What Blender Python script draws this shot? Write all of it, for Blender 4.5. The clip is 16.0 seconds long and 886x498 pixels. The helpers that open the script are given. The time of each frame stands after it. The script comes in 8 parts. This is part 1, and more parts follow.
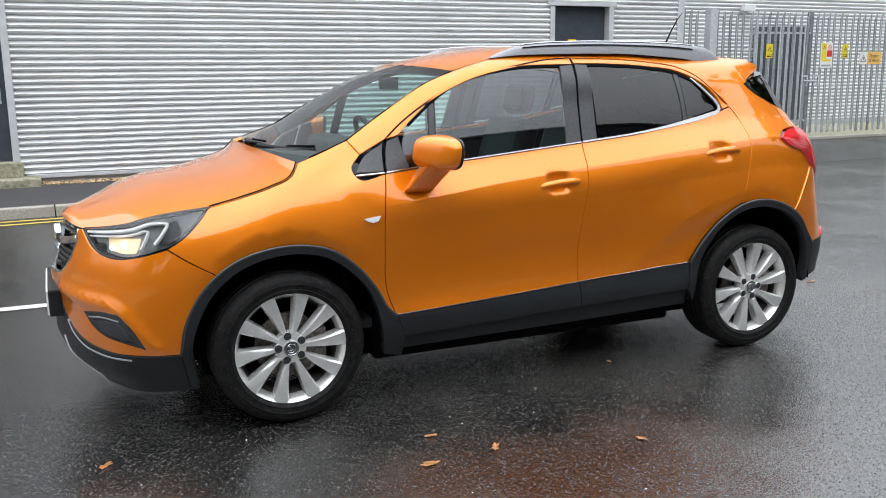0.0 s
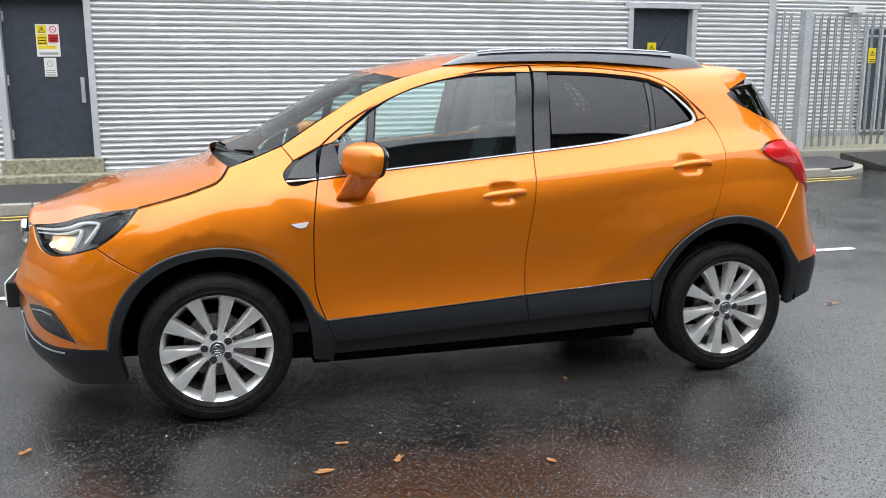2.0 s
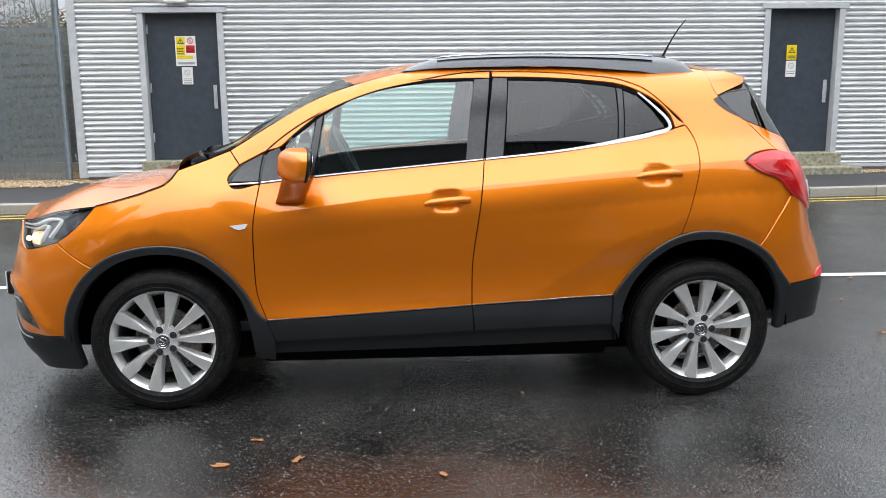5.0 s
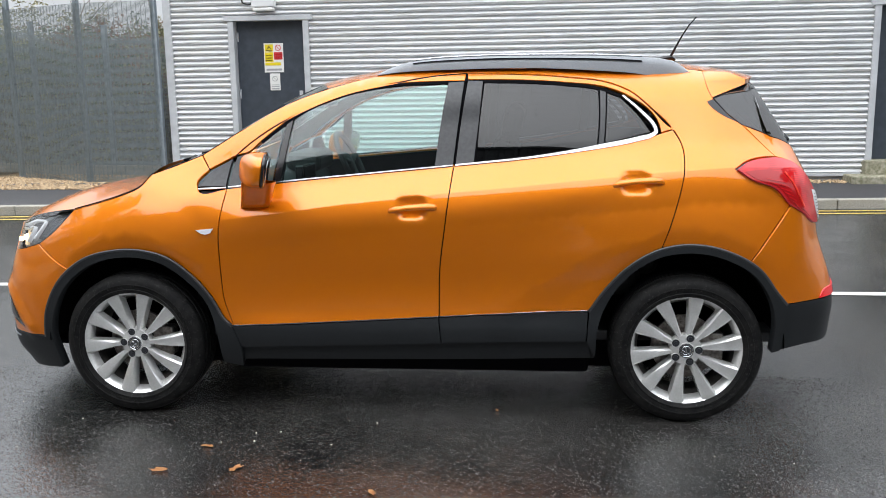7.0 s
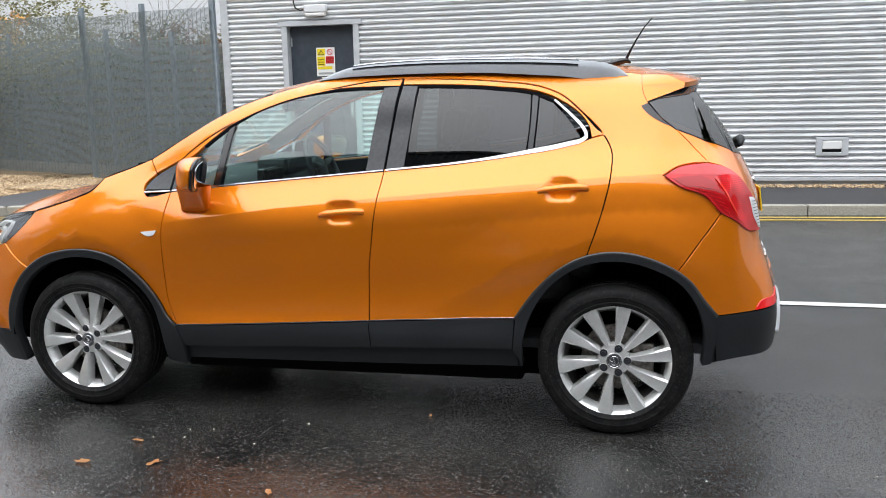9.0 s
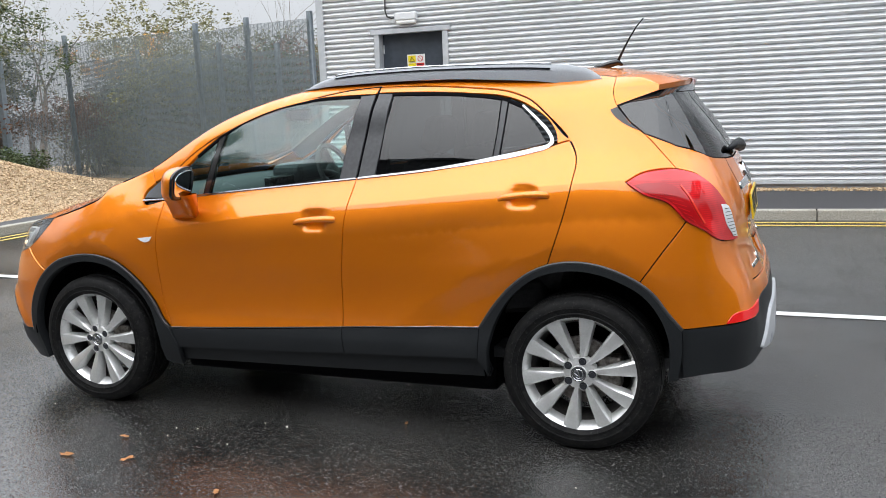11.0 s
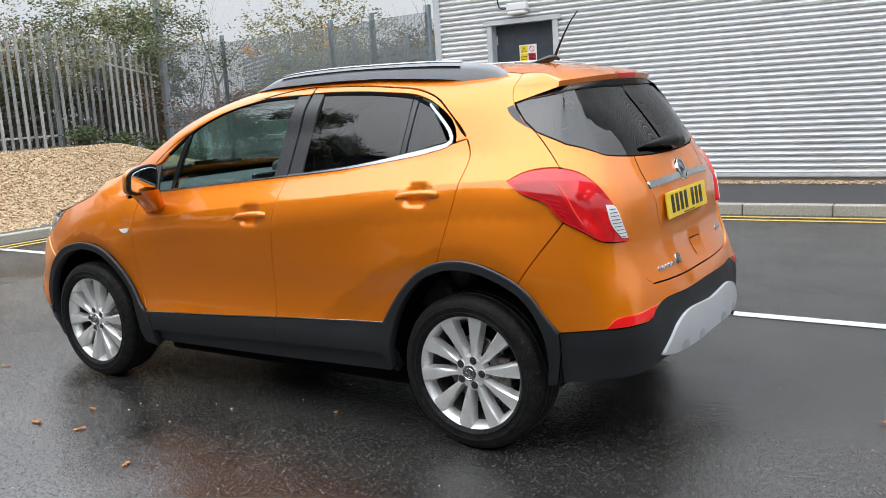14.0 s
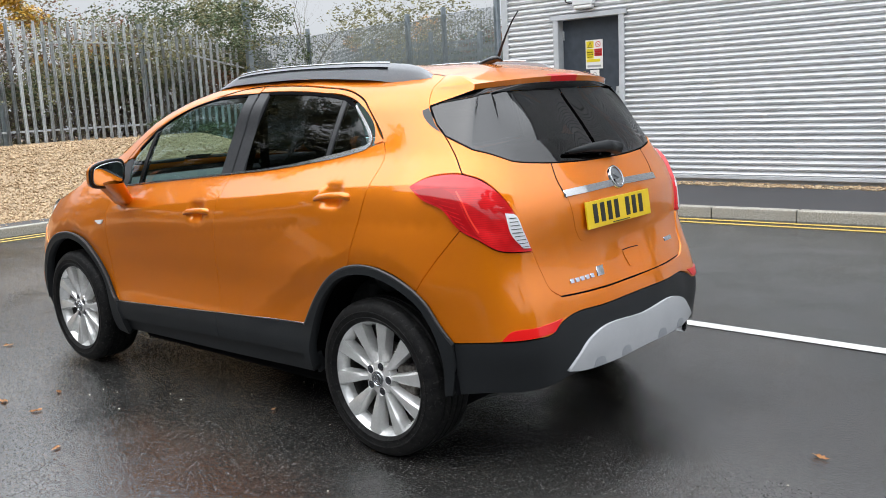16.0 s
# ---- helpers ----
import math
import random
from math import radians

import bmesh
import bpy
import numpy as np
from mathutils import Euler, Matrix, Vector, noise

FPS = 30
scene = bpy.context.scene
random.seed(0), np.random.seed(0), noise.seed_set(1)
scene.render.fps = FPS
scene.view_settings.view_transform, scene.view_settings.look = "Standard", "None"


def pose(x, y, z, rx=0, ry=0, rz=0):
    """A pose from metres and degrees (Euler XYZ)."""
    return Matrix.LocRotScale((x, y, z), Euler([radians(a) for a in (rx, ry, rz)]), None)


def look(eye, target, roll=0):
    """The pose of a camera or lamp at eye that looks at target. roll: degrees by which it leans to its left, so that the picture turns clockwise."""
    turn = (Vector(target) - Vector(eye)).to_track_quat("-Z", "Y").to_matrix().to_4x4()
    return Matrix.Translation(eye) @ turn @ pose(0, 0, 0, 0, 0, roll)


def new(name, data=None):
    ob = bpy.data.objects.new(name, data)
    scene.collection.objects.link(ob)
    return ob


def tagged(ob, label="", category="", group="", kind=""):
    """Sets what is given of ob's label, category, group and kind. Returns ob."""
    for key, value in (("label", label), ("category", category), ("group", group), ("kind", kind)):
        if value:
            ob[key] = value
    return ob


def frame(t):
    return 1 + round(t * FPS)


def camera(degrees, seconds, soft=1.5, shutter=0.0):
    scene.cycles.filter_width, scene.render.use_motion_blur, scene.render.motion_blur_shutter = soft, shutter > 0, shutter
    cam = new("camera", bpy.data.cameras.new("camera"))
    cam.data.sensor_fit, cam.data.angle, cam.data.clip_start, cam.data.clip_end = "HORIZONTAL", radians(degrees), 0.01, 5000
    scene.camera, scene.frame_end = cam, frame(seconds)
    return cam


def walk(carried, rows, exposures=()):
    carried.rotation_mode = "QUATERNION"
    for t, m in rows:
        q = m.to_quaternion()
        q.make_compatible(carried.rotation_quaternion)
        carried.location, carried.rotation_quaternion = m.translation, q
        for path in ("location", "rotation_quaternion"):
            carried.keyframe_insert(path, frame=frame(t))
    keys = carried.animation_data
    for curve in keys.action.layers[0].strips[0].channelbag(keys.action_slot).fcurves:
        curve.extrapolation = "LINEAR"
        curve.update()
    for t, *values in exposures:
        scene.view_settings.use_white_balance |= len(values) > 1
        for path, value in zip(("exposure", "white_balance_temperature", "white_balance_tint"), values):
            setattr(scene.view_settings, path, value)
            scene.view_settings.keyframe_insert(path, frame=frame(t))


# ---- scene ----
cam = camera(53.1, 16.0, soft=0.9)

PATH = [
    (0, (-2.15, -4.506, 1.52), (-1.363, -2.71, 1.122), -0.5),
    (0.5, (-1.94, -4.525, 1.531), (-1.198, -2.711, 1.135), -0.2),
    (1, (-1.754, -4.579, 1.539), (-1.102, -2.731, 1.14), -0.3),
    (1.5, (-1.523, -4.701, 1.549), (-0.974, -2.818, 1.159), -0.3),
    (2, (-1.326, -4.761, 1.544), (-0.799, -2.872, 1.15), -0.1),
    (2.5, (-1.114, -4.793, 1.567), (-0.62, -2.895, 1.174), 0.2),
    (3, (-0.929, -4.87, 1.568), (-0.54, -2.949, 1.173), -0.1),
    (3.5, (-0.732, -4.981, 1.576), (-0.419, -3.046, 1.181), -0.3),
    (4, (-0.568, -4.985, 1.566), (-0.313, -3.04, 1.175), -0.4),
    (6.5, (0.416, -4.771, 1.517), (0.287, -2.809, 1.152), -0.7),
    (7, (0.581, -4.758, 1.52), (0.387, -2.801, 1.156), -0.9),
    (7.5, (0.815, -4.783, 1.52), (0.528, -2.836, 1.163), -1.0),
    (8, (1.016, -4.781, 1.529), (0.69, -2.841, 1.169), -1.0),
    (8.5, (1.186, -4.715, 1.514), (0.828, -2.779, 1.16), -1.0),
    (9, (1.344, -4.646, 1.523), (0.928, -2.723, 1.166), -1.3),
    (9.2, (1.412, -4.639, 1.525), (0.957, -2.724, 1.172), -1.4),
    (11.5, (2.295, -4.344, 1.513), (1.52, -2.533, 1.168), -2.8),
    (12, (2.512, -4.289, 1.518), (1.686, -2.502, 1.166), -3.0),
    (12.5, (2.667, -4.174, 1.509), (1.803, -2.406, 1.155), -3.2),
    (13, (2.825, -4.083, 1.522), (1.912, -2.34, 1.165), -3.4),
    (13.5, (3.042, -3.986, 1.521), (1.991, -2.321, 1.173), -3.9),
    (14, (3.222, -3.884, 1.499), (2.117, -2.252, 1.156), -3.6),
    (14.5, (3.37, -3.744, 1.491), (2.231, -2.135, 1.15), -3.3),
    (15, (3.521, -3.614, 1.494), (2.34, -2.037, 1.151), -3.1),
    (15.5, (3.735, -3.473, 1.496), (2.467, -1.964, 1.158), -3.1),
    (16, (3.851, -3.322, 1.493), (2.544, -1.849, 1.148), -2.9),
]
walk(cam, [(t, look(eye, target, roll)) for t, eye, target, roll in PATH])


# ---- light ----
SUN_UP, SUN_TURN = 58.0, 205.0
world = bpy.data.worlds.new("overcast")
scene.world = world
world.use_nodes = True
wn = world.node_tree
wn.nodes.clear()
sky = wn.nodes.new("ShaderNodeTexSky")
sky.sky_type, sky.sun_disc = "NISHITA", False
sky.sun_elevation, sky.sun_rotation = radians(SUN_UP), radians(SUN_TURN)
sky.dust_density, sky.air_density, sky.ozone_density = 4.0, 1.0, 1.0
grey = wn.nodes.new("ShaderNodeHueSaturation")
grey.inputs["Saturation"].default_value = 0.22
cloud_at = wn.nodes.new("ShaderNodeTexCoord")
cloud = wn.nodes.new("ShaderNodeTexNoise")
cloud.inputs["Scale"].default_value, cloud.inputs["Detail"].default_value = 2.6, 5.0
cloud_ramp = wn.nodes.new("ShaderNodeMapRange")
cloud_ramp.inputs["To Min"].default_value, cloud_ramp.inputs["To Max"].default_value = 0.86, 1.14
split = wn.nodes.new("ShaderNodeSeparateXYZ")
rise = wn.nodes.new("ShaderNodeMapRange")
rise.interpolation_type = "SMOOTHERSTEP"
rise.inputs["To Min"].default_value, rise.inputs["To Max"].default_value = 4.2, 23.0
lift = wn.nodes.new("ShaderNodeMath")
lift.operation = "MULTIPLY"
veil = wn.nodes.new("ShaderNodeMix")
veil.data_type = "RGBA"
veil.inputs["Factor"].default_value = 0.88
tint = wn.nodes.new("ShaderNodeMix")
tint.data_type, tint.blend_type = "RGBA", "MULTIPLY"
tint.inputs["Factor"].default_value = 1.0
tint.inputs["A"].default_value = (0.955, 1.0, 1.065, 1)
back = wn.nodes.new("ShaderNodeBackground")
back.inputs["Strength"].default_value = 0.174
wout = wn.nodes.new("ShaderNodeOutputWorld")
wn.links.new(sky.outputs["Color"], grey.inputs["Color"])
wn.links.new(cloud_at.outputs["Generated"], cloud.inputs["Vector"])
wn.links.new(cloud.outputs["Fac"], cloud_ramp.inputs["Value"])
wn.links.new(cloud_at.outputs["Generated"], split.inputs["Vector"])
wn.links.new(split.outputs["Z"], rise.inputs["Value"])
wn.links.new(rise.outputs["Result"], lift.inputs[0])
wn.links.new(cloud_ramp.outputs["Result"], lift.inputs[1])
wn.links.new(lift.outputs["Value"], tint.inputs["B"])
wn.links.new(grey.outputs["Color"], veil.inputs["A"])
wn.links.new(tint.outputs["Result"], veil.inputs["B"])
wn.links.new(veil.outputs["Result"], back.inputs["Color"])
wn.links.new(back.outputs["Background"], wout.inputs["Surface"])
sun = new("sun", bpy.data.lights.new("sun", "SUN"))
sun.data.energy, sun.data.angle, sun.data.color = 0.6, radians(60), (1.0, 0.985, 0.96)
sun.matrix_basis = look((8 * math.sin(radians(SUN_TURN)), 8 * math.cos(radians(SUN_TURN)), 8 * math.tan(radians(SUN_UP))), (0, 0, 0))


# ---- materials ----
def material(name, color, rough=0.5, metal=0.0, coat=0.0, spec=0.5):
    m = bpy.data.materials.new(name)
    m.use_nodes = True
    b = m.node_tree.nodes["Principled BSDF"]
    b.inputs["Base Color"].default_value = (*color, 1)
    b.inputs["Roughness"].default_value = rough
    b.inputs["Metallic"].default_value = metal
    b.inputs["Coat Weight"].default_value = coat
    b.inputs["Coat Roughness"].default_value = 0.03
    b.inputs["Specular IOR Level"].default_value = spec
    return m


def node(m, kind, **values):
    n = m.node_tree.nodes.new(kind)
    for key, value in values.items():
        n.inputs[key.replace("_", " ")].default_value = value
    return n


def wire(m, a, b):
    m.node_tree.links.new(a, b)


def bsdf(m):
    return m.node_tree.nodes["Principled BSDF"]


def noise_of(m, scale, detail=4.0, stretch=(1, 1, 1), rough=0.55):
    at = node(m, "ShaderNodeTexCoord")
    mapping = node(m, "ShaderNodeMapping", Scale=stretch)
    wire(m, at.outputs["Object"], mapping.inputs["Vector"])
    n = node(m, "ShaderNodeTexNoise", Scale=scale, Detail=detail, Roughness=rough)
    wire(m, mapping.outputs["Vector"], n.inputs["Vector"])
    return n.outputs["Fac"]


def ramp_of(m, value, stops):
    r = m.node_tree.nodes.new("ShaderNodeValToRGB")
    while len(r.color_ramp.elements) < len(stops):
        r.color_ramp.elements.new(0.5)
    for e, (at, c) in zip(r.color_ramp.elements, stops):
        e.position = at
        e.color = (*c, 1) if isinstance(c, tuple) else (c, c, c, 1)
    wire(m, value, r.inputs["Fac"])
    return r.outputs["Color"]


def blend_of(m, a, b, fac, mode="MIX"):
    n = m.node_tree.nodes.new("ShaderNodeMix")
    n.data_type, n.blend_type = "RGBA", mode
    for value, slot in ((a, "A"), (b, "B")):
        if isinstance(value, tuple):
            n.inputs[slot].default_value = (*value, 1)
        else:
            wire(m, value, n.inputs[slot])
    if isinstance(fac, float):
        n.inputs["Factor"].default_value = fac
    else:
        wire(m, fac, n.inputs["Factor"])
    return n.outputs["Result"]


def bump_of(m, height, strength, distance=0.01):
    n = node(m, "ShaderNodeBump", Strength=strength, Distance=distance)
    wire(m, height, n.inputs["Height"])
    wire(m, n.outputs["Normal"], bsdf(m).inputs["Normal"])


def color_to(m, out):
    wire(m, out, bsdf(m).inputs["Base Color"])


def rough_to(m, out):
    wire(m, out, bsdf(m).inputs["Roughness"])


def grainy(name, dark, light, scale, rough, bump=0.3, distance=0.005, coarse=1.3, metal=0.0, spec=0.5):
    """A surface of two shades mixed at a fine and a coarse scale, with matching relief."""
    m = material(name, light, rough, metal, spec=spec)
    fine, wide = noise_of(m, scale, 3.0), noise_of(m, coarse, 5.0)
    mixed = blend_of(m, dark, light, ramp_of(m, fine, [(0.35, 0.0), (0.65, 1.0)]))
    mixed = blend_of(m, mixed, tuple(0.5 * (a + b) * 0.8 for a, b in zip(dark, light)), ramp_of(m, wide, [(0.45, 0.0), (0.75, 0.7)]))
    color_to(m, mixed)
    bump_of(m, fine, bump, distance)
    return m


def wet_asphalt():
    m = material("wet_asphalt", (0.05, 0.05, 0.05), 0.35)
    at = node(m, "ShaderNodeTexCoord")
    stones = node(m, "ShaderNodeTexVoronoi", Scale=85.0)
    wire(m, at.outputs["Object"], stones.inputs["Vector"])
    fine = node(m, "ShaderNodeTexVoronoi", Scale=170.0)
    wire(m, at.outputs["Object"], fine.inputs["Vector"])
    wide, broad = noise_of(m, 0.55, 5.0), noise_of(m, 2.2, 4.0)
    base = ramp_of(m, stones.outputs["Color"], [(0.0, (0.002, 0.002, 0.0022)), (0.5, (0.006, 0.006, 0.0065)), (0.8, (0.014, 0.0135, 0.013)), (1.0, (0.10, 0.097, 0.093))])
    base = blend_of(m, base, ramp_of(m, fine.outputs["Color"], [(0.0, (0.002, 0.002, 0.0022)), (0.6, (0.007, 0.007, 0.0075)), (1.0, (0.07, 0.073, 0.071))]), 0.5)
    base = blend_of(m, base, (0.014, 0.009, 0.006), ramp_of(m, broad, [(0.45, 0.0), (0.75, 0.35)]))
    color_to(m, blend_of(m, base, (0.046, 0.043, 0.040), ramp_of(m, wide, [(0.42, 0.0), (0.62, 0.65)])))
    film = blend_of(m, ramp_of(m, wide, [(0.38, 0.06), (0.62, 0.19)]), ramp_of(m, broad, [(0.35, 0.06), (0.7, 0.22)]), 0.5)
    rough_to(m, film)
    bsdf(m).inputs["IOR"].default_value = 1.98
    # wet stone tops shine, the tarry gaps between them do not
    top = ramp_of(m, stones.outputs["Distance"], [(0.12, 1.0), (0.62, 0.75)])
    pick = ramp_of(m, fine.outputs["Color"], [(0.25, 0.68), (0.8, 1.0)])
    wire(m, blend_of(m, top, pick, 1.0, "MULTIPLY"), bsdf(m).inputs["Specular IOR Level"])
    grit = noise_of(m, 330.0, 3.0, rough=0.7)
    height = blend_of(m, blend_of(m, stones.outputs["Distance"], fine.outputs["Distance"], 0.5), grit, 0.2)
    # standing water smooths some patches, others stay gritty
    height = blend_of(m, height, ramp_of(m, blend_of(m, wide, broad, 0.4), [(0.38, 0.5), (0.58, 1.0)]), 1.0, "MULTIPLY")
    bump_of(m, height, 0.62, 0.0042)
    return m


ASPHALT = wet_asphalt()
TARMAC = grainy("pavement_tarmac", (0.030, 0.029, 0.031), (0.066, 0.065, 0.067), 160.0, 0.62, 0.5, 0.004)
CONCRETE = grainy("kerb_concrete", (0.24, 0.225, 0.19), (0.42, 0.40, 0.35), 60.0, 0.8, 0.3, 0.003, 3.0)
MOSSY = grainy("mossy_concrete", (0.17, 0.17, 0.10), (0.40, 0.37, 0.29), 18.0, 0.85, 0.4, 0.005, 4.0)
GRAVEL = grainy("gravel_stone", (0.22, 0.145, 0.075), (0.54, 0.41, 0.26), 45.0, 0.75, 0.4, 0.004, 5.0)
WHITE_LINE = grainy("white_road_paint", (0.42, 0.42, 0.41), (0.72, 0.72, 0.70), 70.0, 0.5, 0.3, 0.003, 5.0)
YELLOW_LINE = grainy("yellow_road_paint", (0.42, 0.28, 0.04), (0.72, 0.50, 0.10), 70.0, 0.5, 0.3, 0.003, 5.0)
CLADDING = grainy("cladding_paint", (0.77, 0.78, 0.80), (0.82, 0.83, 0.84), 4.0, 0.38, 0.05, 0.002, 0.7, 0.1)
TRIM = grainy("trim_paint", (0.46, 0.48, 0.50), (0.54, 0.56, 0.58), 8.0, 0.42, 0.05, 0.002)
UNIT_GREY = grainy("warehouse_paint", (0.055, 0.06, 0.065), (0.08, 0.085, 0.09), 6.0, 0.5, 0.05, 0.002)
SLATE = grainy("door_paint", (0.036, 0.046, 0.060), (0.050, 0.062, 0.080), 9.0, 0.45, 0.05, 0.002)
STEEL = grainy("galvanised_steel", (0.42, 0.445, 0.46), (0.58, 0.60, 0.615), 30.0, 0.45, 0.1, 0.002, 3.0, 0.15)
FENCE_GREY = grainy("fence_powder_coat", (0.15, 0.18, 0.19), (0.22, 0.25, 0.26), 12.0, 0.5, 0.1, 0.002)
POST_GREY = grainy("fence_post_paint", (0.20, 0.24, 0.27), (0.28, 0.32, 0.35), 12.0, 0.5, 0.1, 0.002)
SIGN_WHITE = material("sign_white", (0.78, 0.78, 0.76), 0.35)
SIGN_YELLOW = material("sign_yellow", (0.80, 0.62, 0.02), 0.35)
SIGN_RED = material("sign_red", (0.62, 0.03, 0.03), 0.35)
SIGN_ORANGE = material("sign_orange", (0.85, 0.50, 0.12), 0.35)
SIGN_BLACK = material("sign_black", (0.02, 0.02, 0.02), 0.4)
SIGN_GREY = material("sign_grey", (0.35, 0.35, 0.36), 0.4)
LAMP_PLASTIC = material("lamp_plastic", (0.72, 0.73, 0.74), 0.3)
DARK = material("dark_gap", (0.006, 0.006, 0.006), 0.8)
SOIL = grainy("soil", (0.03, 0.024, 0.016), (0.09, 0.07, 0.045), 20.0, 0.9, 0.5, 0.01)
BARK = grainy("bark", (0.045, 0.034, 0.026), (0.14, 0.11, 0.085), 30.0, 0.85, 0.5, 0.005)


def leafy(name, a, b, rough=0.5):
    m = material(name, a, rough)
    g = m.node_tree.nodes.new("ShaderNodeNewGeometry")
    color_to(m, ramp_of(m, g.outputs["Random Per Island"], [(0.0, a), (1.0, b)]))
    return m


IVY = leafy("ivy_leaf", (0.035, 0.058, 0.020), (0.12, 0.16, 0.06))
OLIVE = leafy("shrub_leaf", (0.13, 0.132, 0.055), (0.33, 0.31, 0.16))
RUST = leafy("rust_leaf", (0.12, 0.045, 0.02), (0.26, 0.11, 0.04))
GOLD = leafy("gold_leaf", (0.40, 0.22, 0.02), (0.70, 0.45, 0.05))
AMBER = leafy("amber_leaf", (0.52, 0.24, 0.04), (0.80, 0.46, 0.12))
WET_STONE = leafy("wet_road_stone", (0.005, 0.005, 0.005), (0.075, 0.072, 0.067), 0.24)
TWIG = leafy("bare_twig", (0.09, 0.075, 0.06), (0.24, 0.20, 0.165), 0.8)


# ---- building blocks ----
def mesh_of(name, bm, mat, smooth=False):
    me = bpy.data.meshes.new(name)
    bm.to_mesh(me)
    bm.free()
    for m in mat if isinstance(mat, (list, tuple)) else (mat,):
        me.materials.append(m)
    if smooth:
        me.polygons.foreach_set("use_smooth", [True] * len(me.polygons))
    return me


def part(name, bm, mat, parent, label="", smooth=False):
    ob = new(name, mesh_of(name, bm, mat, smooth))
    ob.parent = parent
    return tagged(ob, label)


def thing(name, label, category, at=None, group="", kind=""):
    ob = new(name)
    ob.empty_display_size = 0.1
    if at is not None:
        ob.matrix_basis = at
    return tagged(ob, label, category, group, kind)


def solid(name, bm, mat, label="", category="", kind="structure", smooth=False, group=""):
    return tagged(new(name, mesh_of(name, bm, mat, smooth)), label, category, group, kind)


def box(bm, x0, x1, y0, y1, z0, z1, bevel=0.0, m=None):
    made = bmesh.ops.create_cube(bm, size=1.0, matrix=Matrix.Translation(((x0 + x1) / 2, (y0 + y1) / 2, (z0 + z1) / 2)) @ Matrix.Diagonal((x1 - x0, y1 - y0, z1 - z0, 1)))
    verts = made["verts"]
    if bevel:
        edges = list({e for v in verts for e in v.link_edges})
        cut = bmesh.ops.bevel(bm, geom=edges, offset=bevel, segments=2, profile=0.5, affect="EDGES")
        verts = list(set(cut["verts"]) | {v for v in verts if v.is_valid})
    if m is not None:
        bmesh.ops.transform(bm, matrix=m, verts=verts)
    return verts


def one_box(*dims, bevel=0.0):
    bm = bmesh.new()
    box(bm, *dims, bevel=bevel)
    return bm


def tube(bm, pts, radii, sides=8, cap=True):
    """A round bar along points; radii one number or one for each point."""
    pts = [Vector(p) for p in pts]
    radii = [radii] * len(pts) if isinstance(radii, (int, float)) else list(radii)
    rings, side = [], None
    for i, p in enumerate(pts):
        along = (pts[min(i + 1, len(pts) - 1)] - pts[max(i - 1, 0)]).normalized()
        if side is None:
            side = along.orthogonal().normalized()
        side = (side - along * side.dot(along)).normalized()
        up = along.cross(side)
        rings.append([bm.verts.new(p + radii[i] * (math.cos(a) * side + math.sin(a) * up)) for a in (2 * math.pi * k / sides for k in range(sides))])
    for a, b in zip(rings, rings[1:]):
        for k in range(sides):
            bm.faces.new((a[k], a[(k + 1) % sides], b[(k + 1) % sides], b[k]))
    if cap:
        bm.faces.new(rings[0][::-1])
        bm.faces.new(rings[-1])


def strip(bm, left, right, z):
    """A flat ribbon between two lines of plan points at one height."""
    a, b = [bm.verts.new((x, y, z)) for x, y in left], [bm.verts.new((x, y, z)) for x, y in right]
    for i in range(len(a) - 1):
        f = bm.faces.new((a[i], a[i + 1], b[i + 1], b[i]))
        f.normal_update()
        if f.normal.z < 0:
            f.normal_flip()


def ribbon_line(name, line, width, z, mat, label, category="road marking"):
    bm = bmesh.new()
    sides = offset_line(line, width / 2), offset_line(line, -width / 2)
    strip(bm, *sides, z)
    return solid(name, bm, mat, label, category)


def offset_line(line, d):
    out = []
    for i, (x, y) in enumerate(line):
        ax, ay = line[max(i - 1, 0)]
        bx, by = line[min(i + 1, len(line) - 1)]
        n = math.hypot(bx - ax, by - ay) or 1.0
        out.append((x - d * (by - ay) / n, y + d * (bx - ax) / n))
    return out


def rounded_line(points, radius, steps=8):
    """A polyline whose inner corners are turned into arcs."""
    out = [points[0]]
    for a, b, c in zip(points, points[1:], points[2:]):
        a, b, c = Vector(a), Vector(b), Vector(c)
        r = min(radius, 0.45 * (a - b).length, 0.45 * (c - b).length)
        p, q = b + (a - b).normalized() * r, b + (c - b).normalized() * r
        for k in range(steps + 1):
            t = k / steps
            out.append(tuple((1 - t) ** 2 * p + 2 * t * (1 - t) * b + t * t * q))
    return out + [points[-1]]


# ---- ground, road and pavement ----
WALL_Y, WALL_W, WALL_E, CLAD_FOOT = 7.905, -4.65, 7.72, 0.215
KERB = rounded_line([(-7.9, -30.0), (-7.55, 0.5), (-7.2, 5.62), (-3.0, 5.79), (5.2, 6.12), (8.3, 6.38), (9.02, 7.1), (9.06, 8.0)], 1.2)


def resample(line, step):
    pts, out, left = [Vector(p) for p in line], [Vector(line[0])], step
    for a, b in zip(pts, pts[1:]):
        d = (b - a).length
        while d > 1e-9 and left <= d:
            a = a + (b - a) * (left / d)
            out.append(a.copy())
            d, left = (b - a).length, step
        left -= d
    return out


bm = bmesh.new()
bmesh.ops.create_grid(bm, x_segments=2, y_segments=2, size=400.0)
solid("ground", bm, ASPHALT, "wet dark grey asphalt car park and road", "ground")

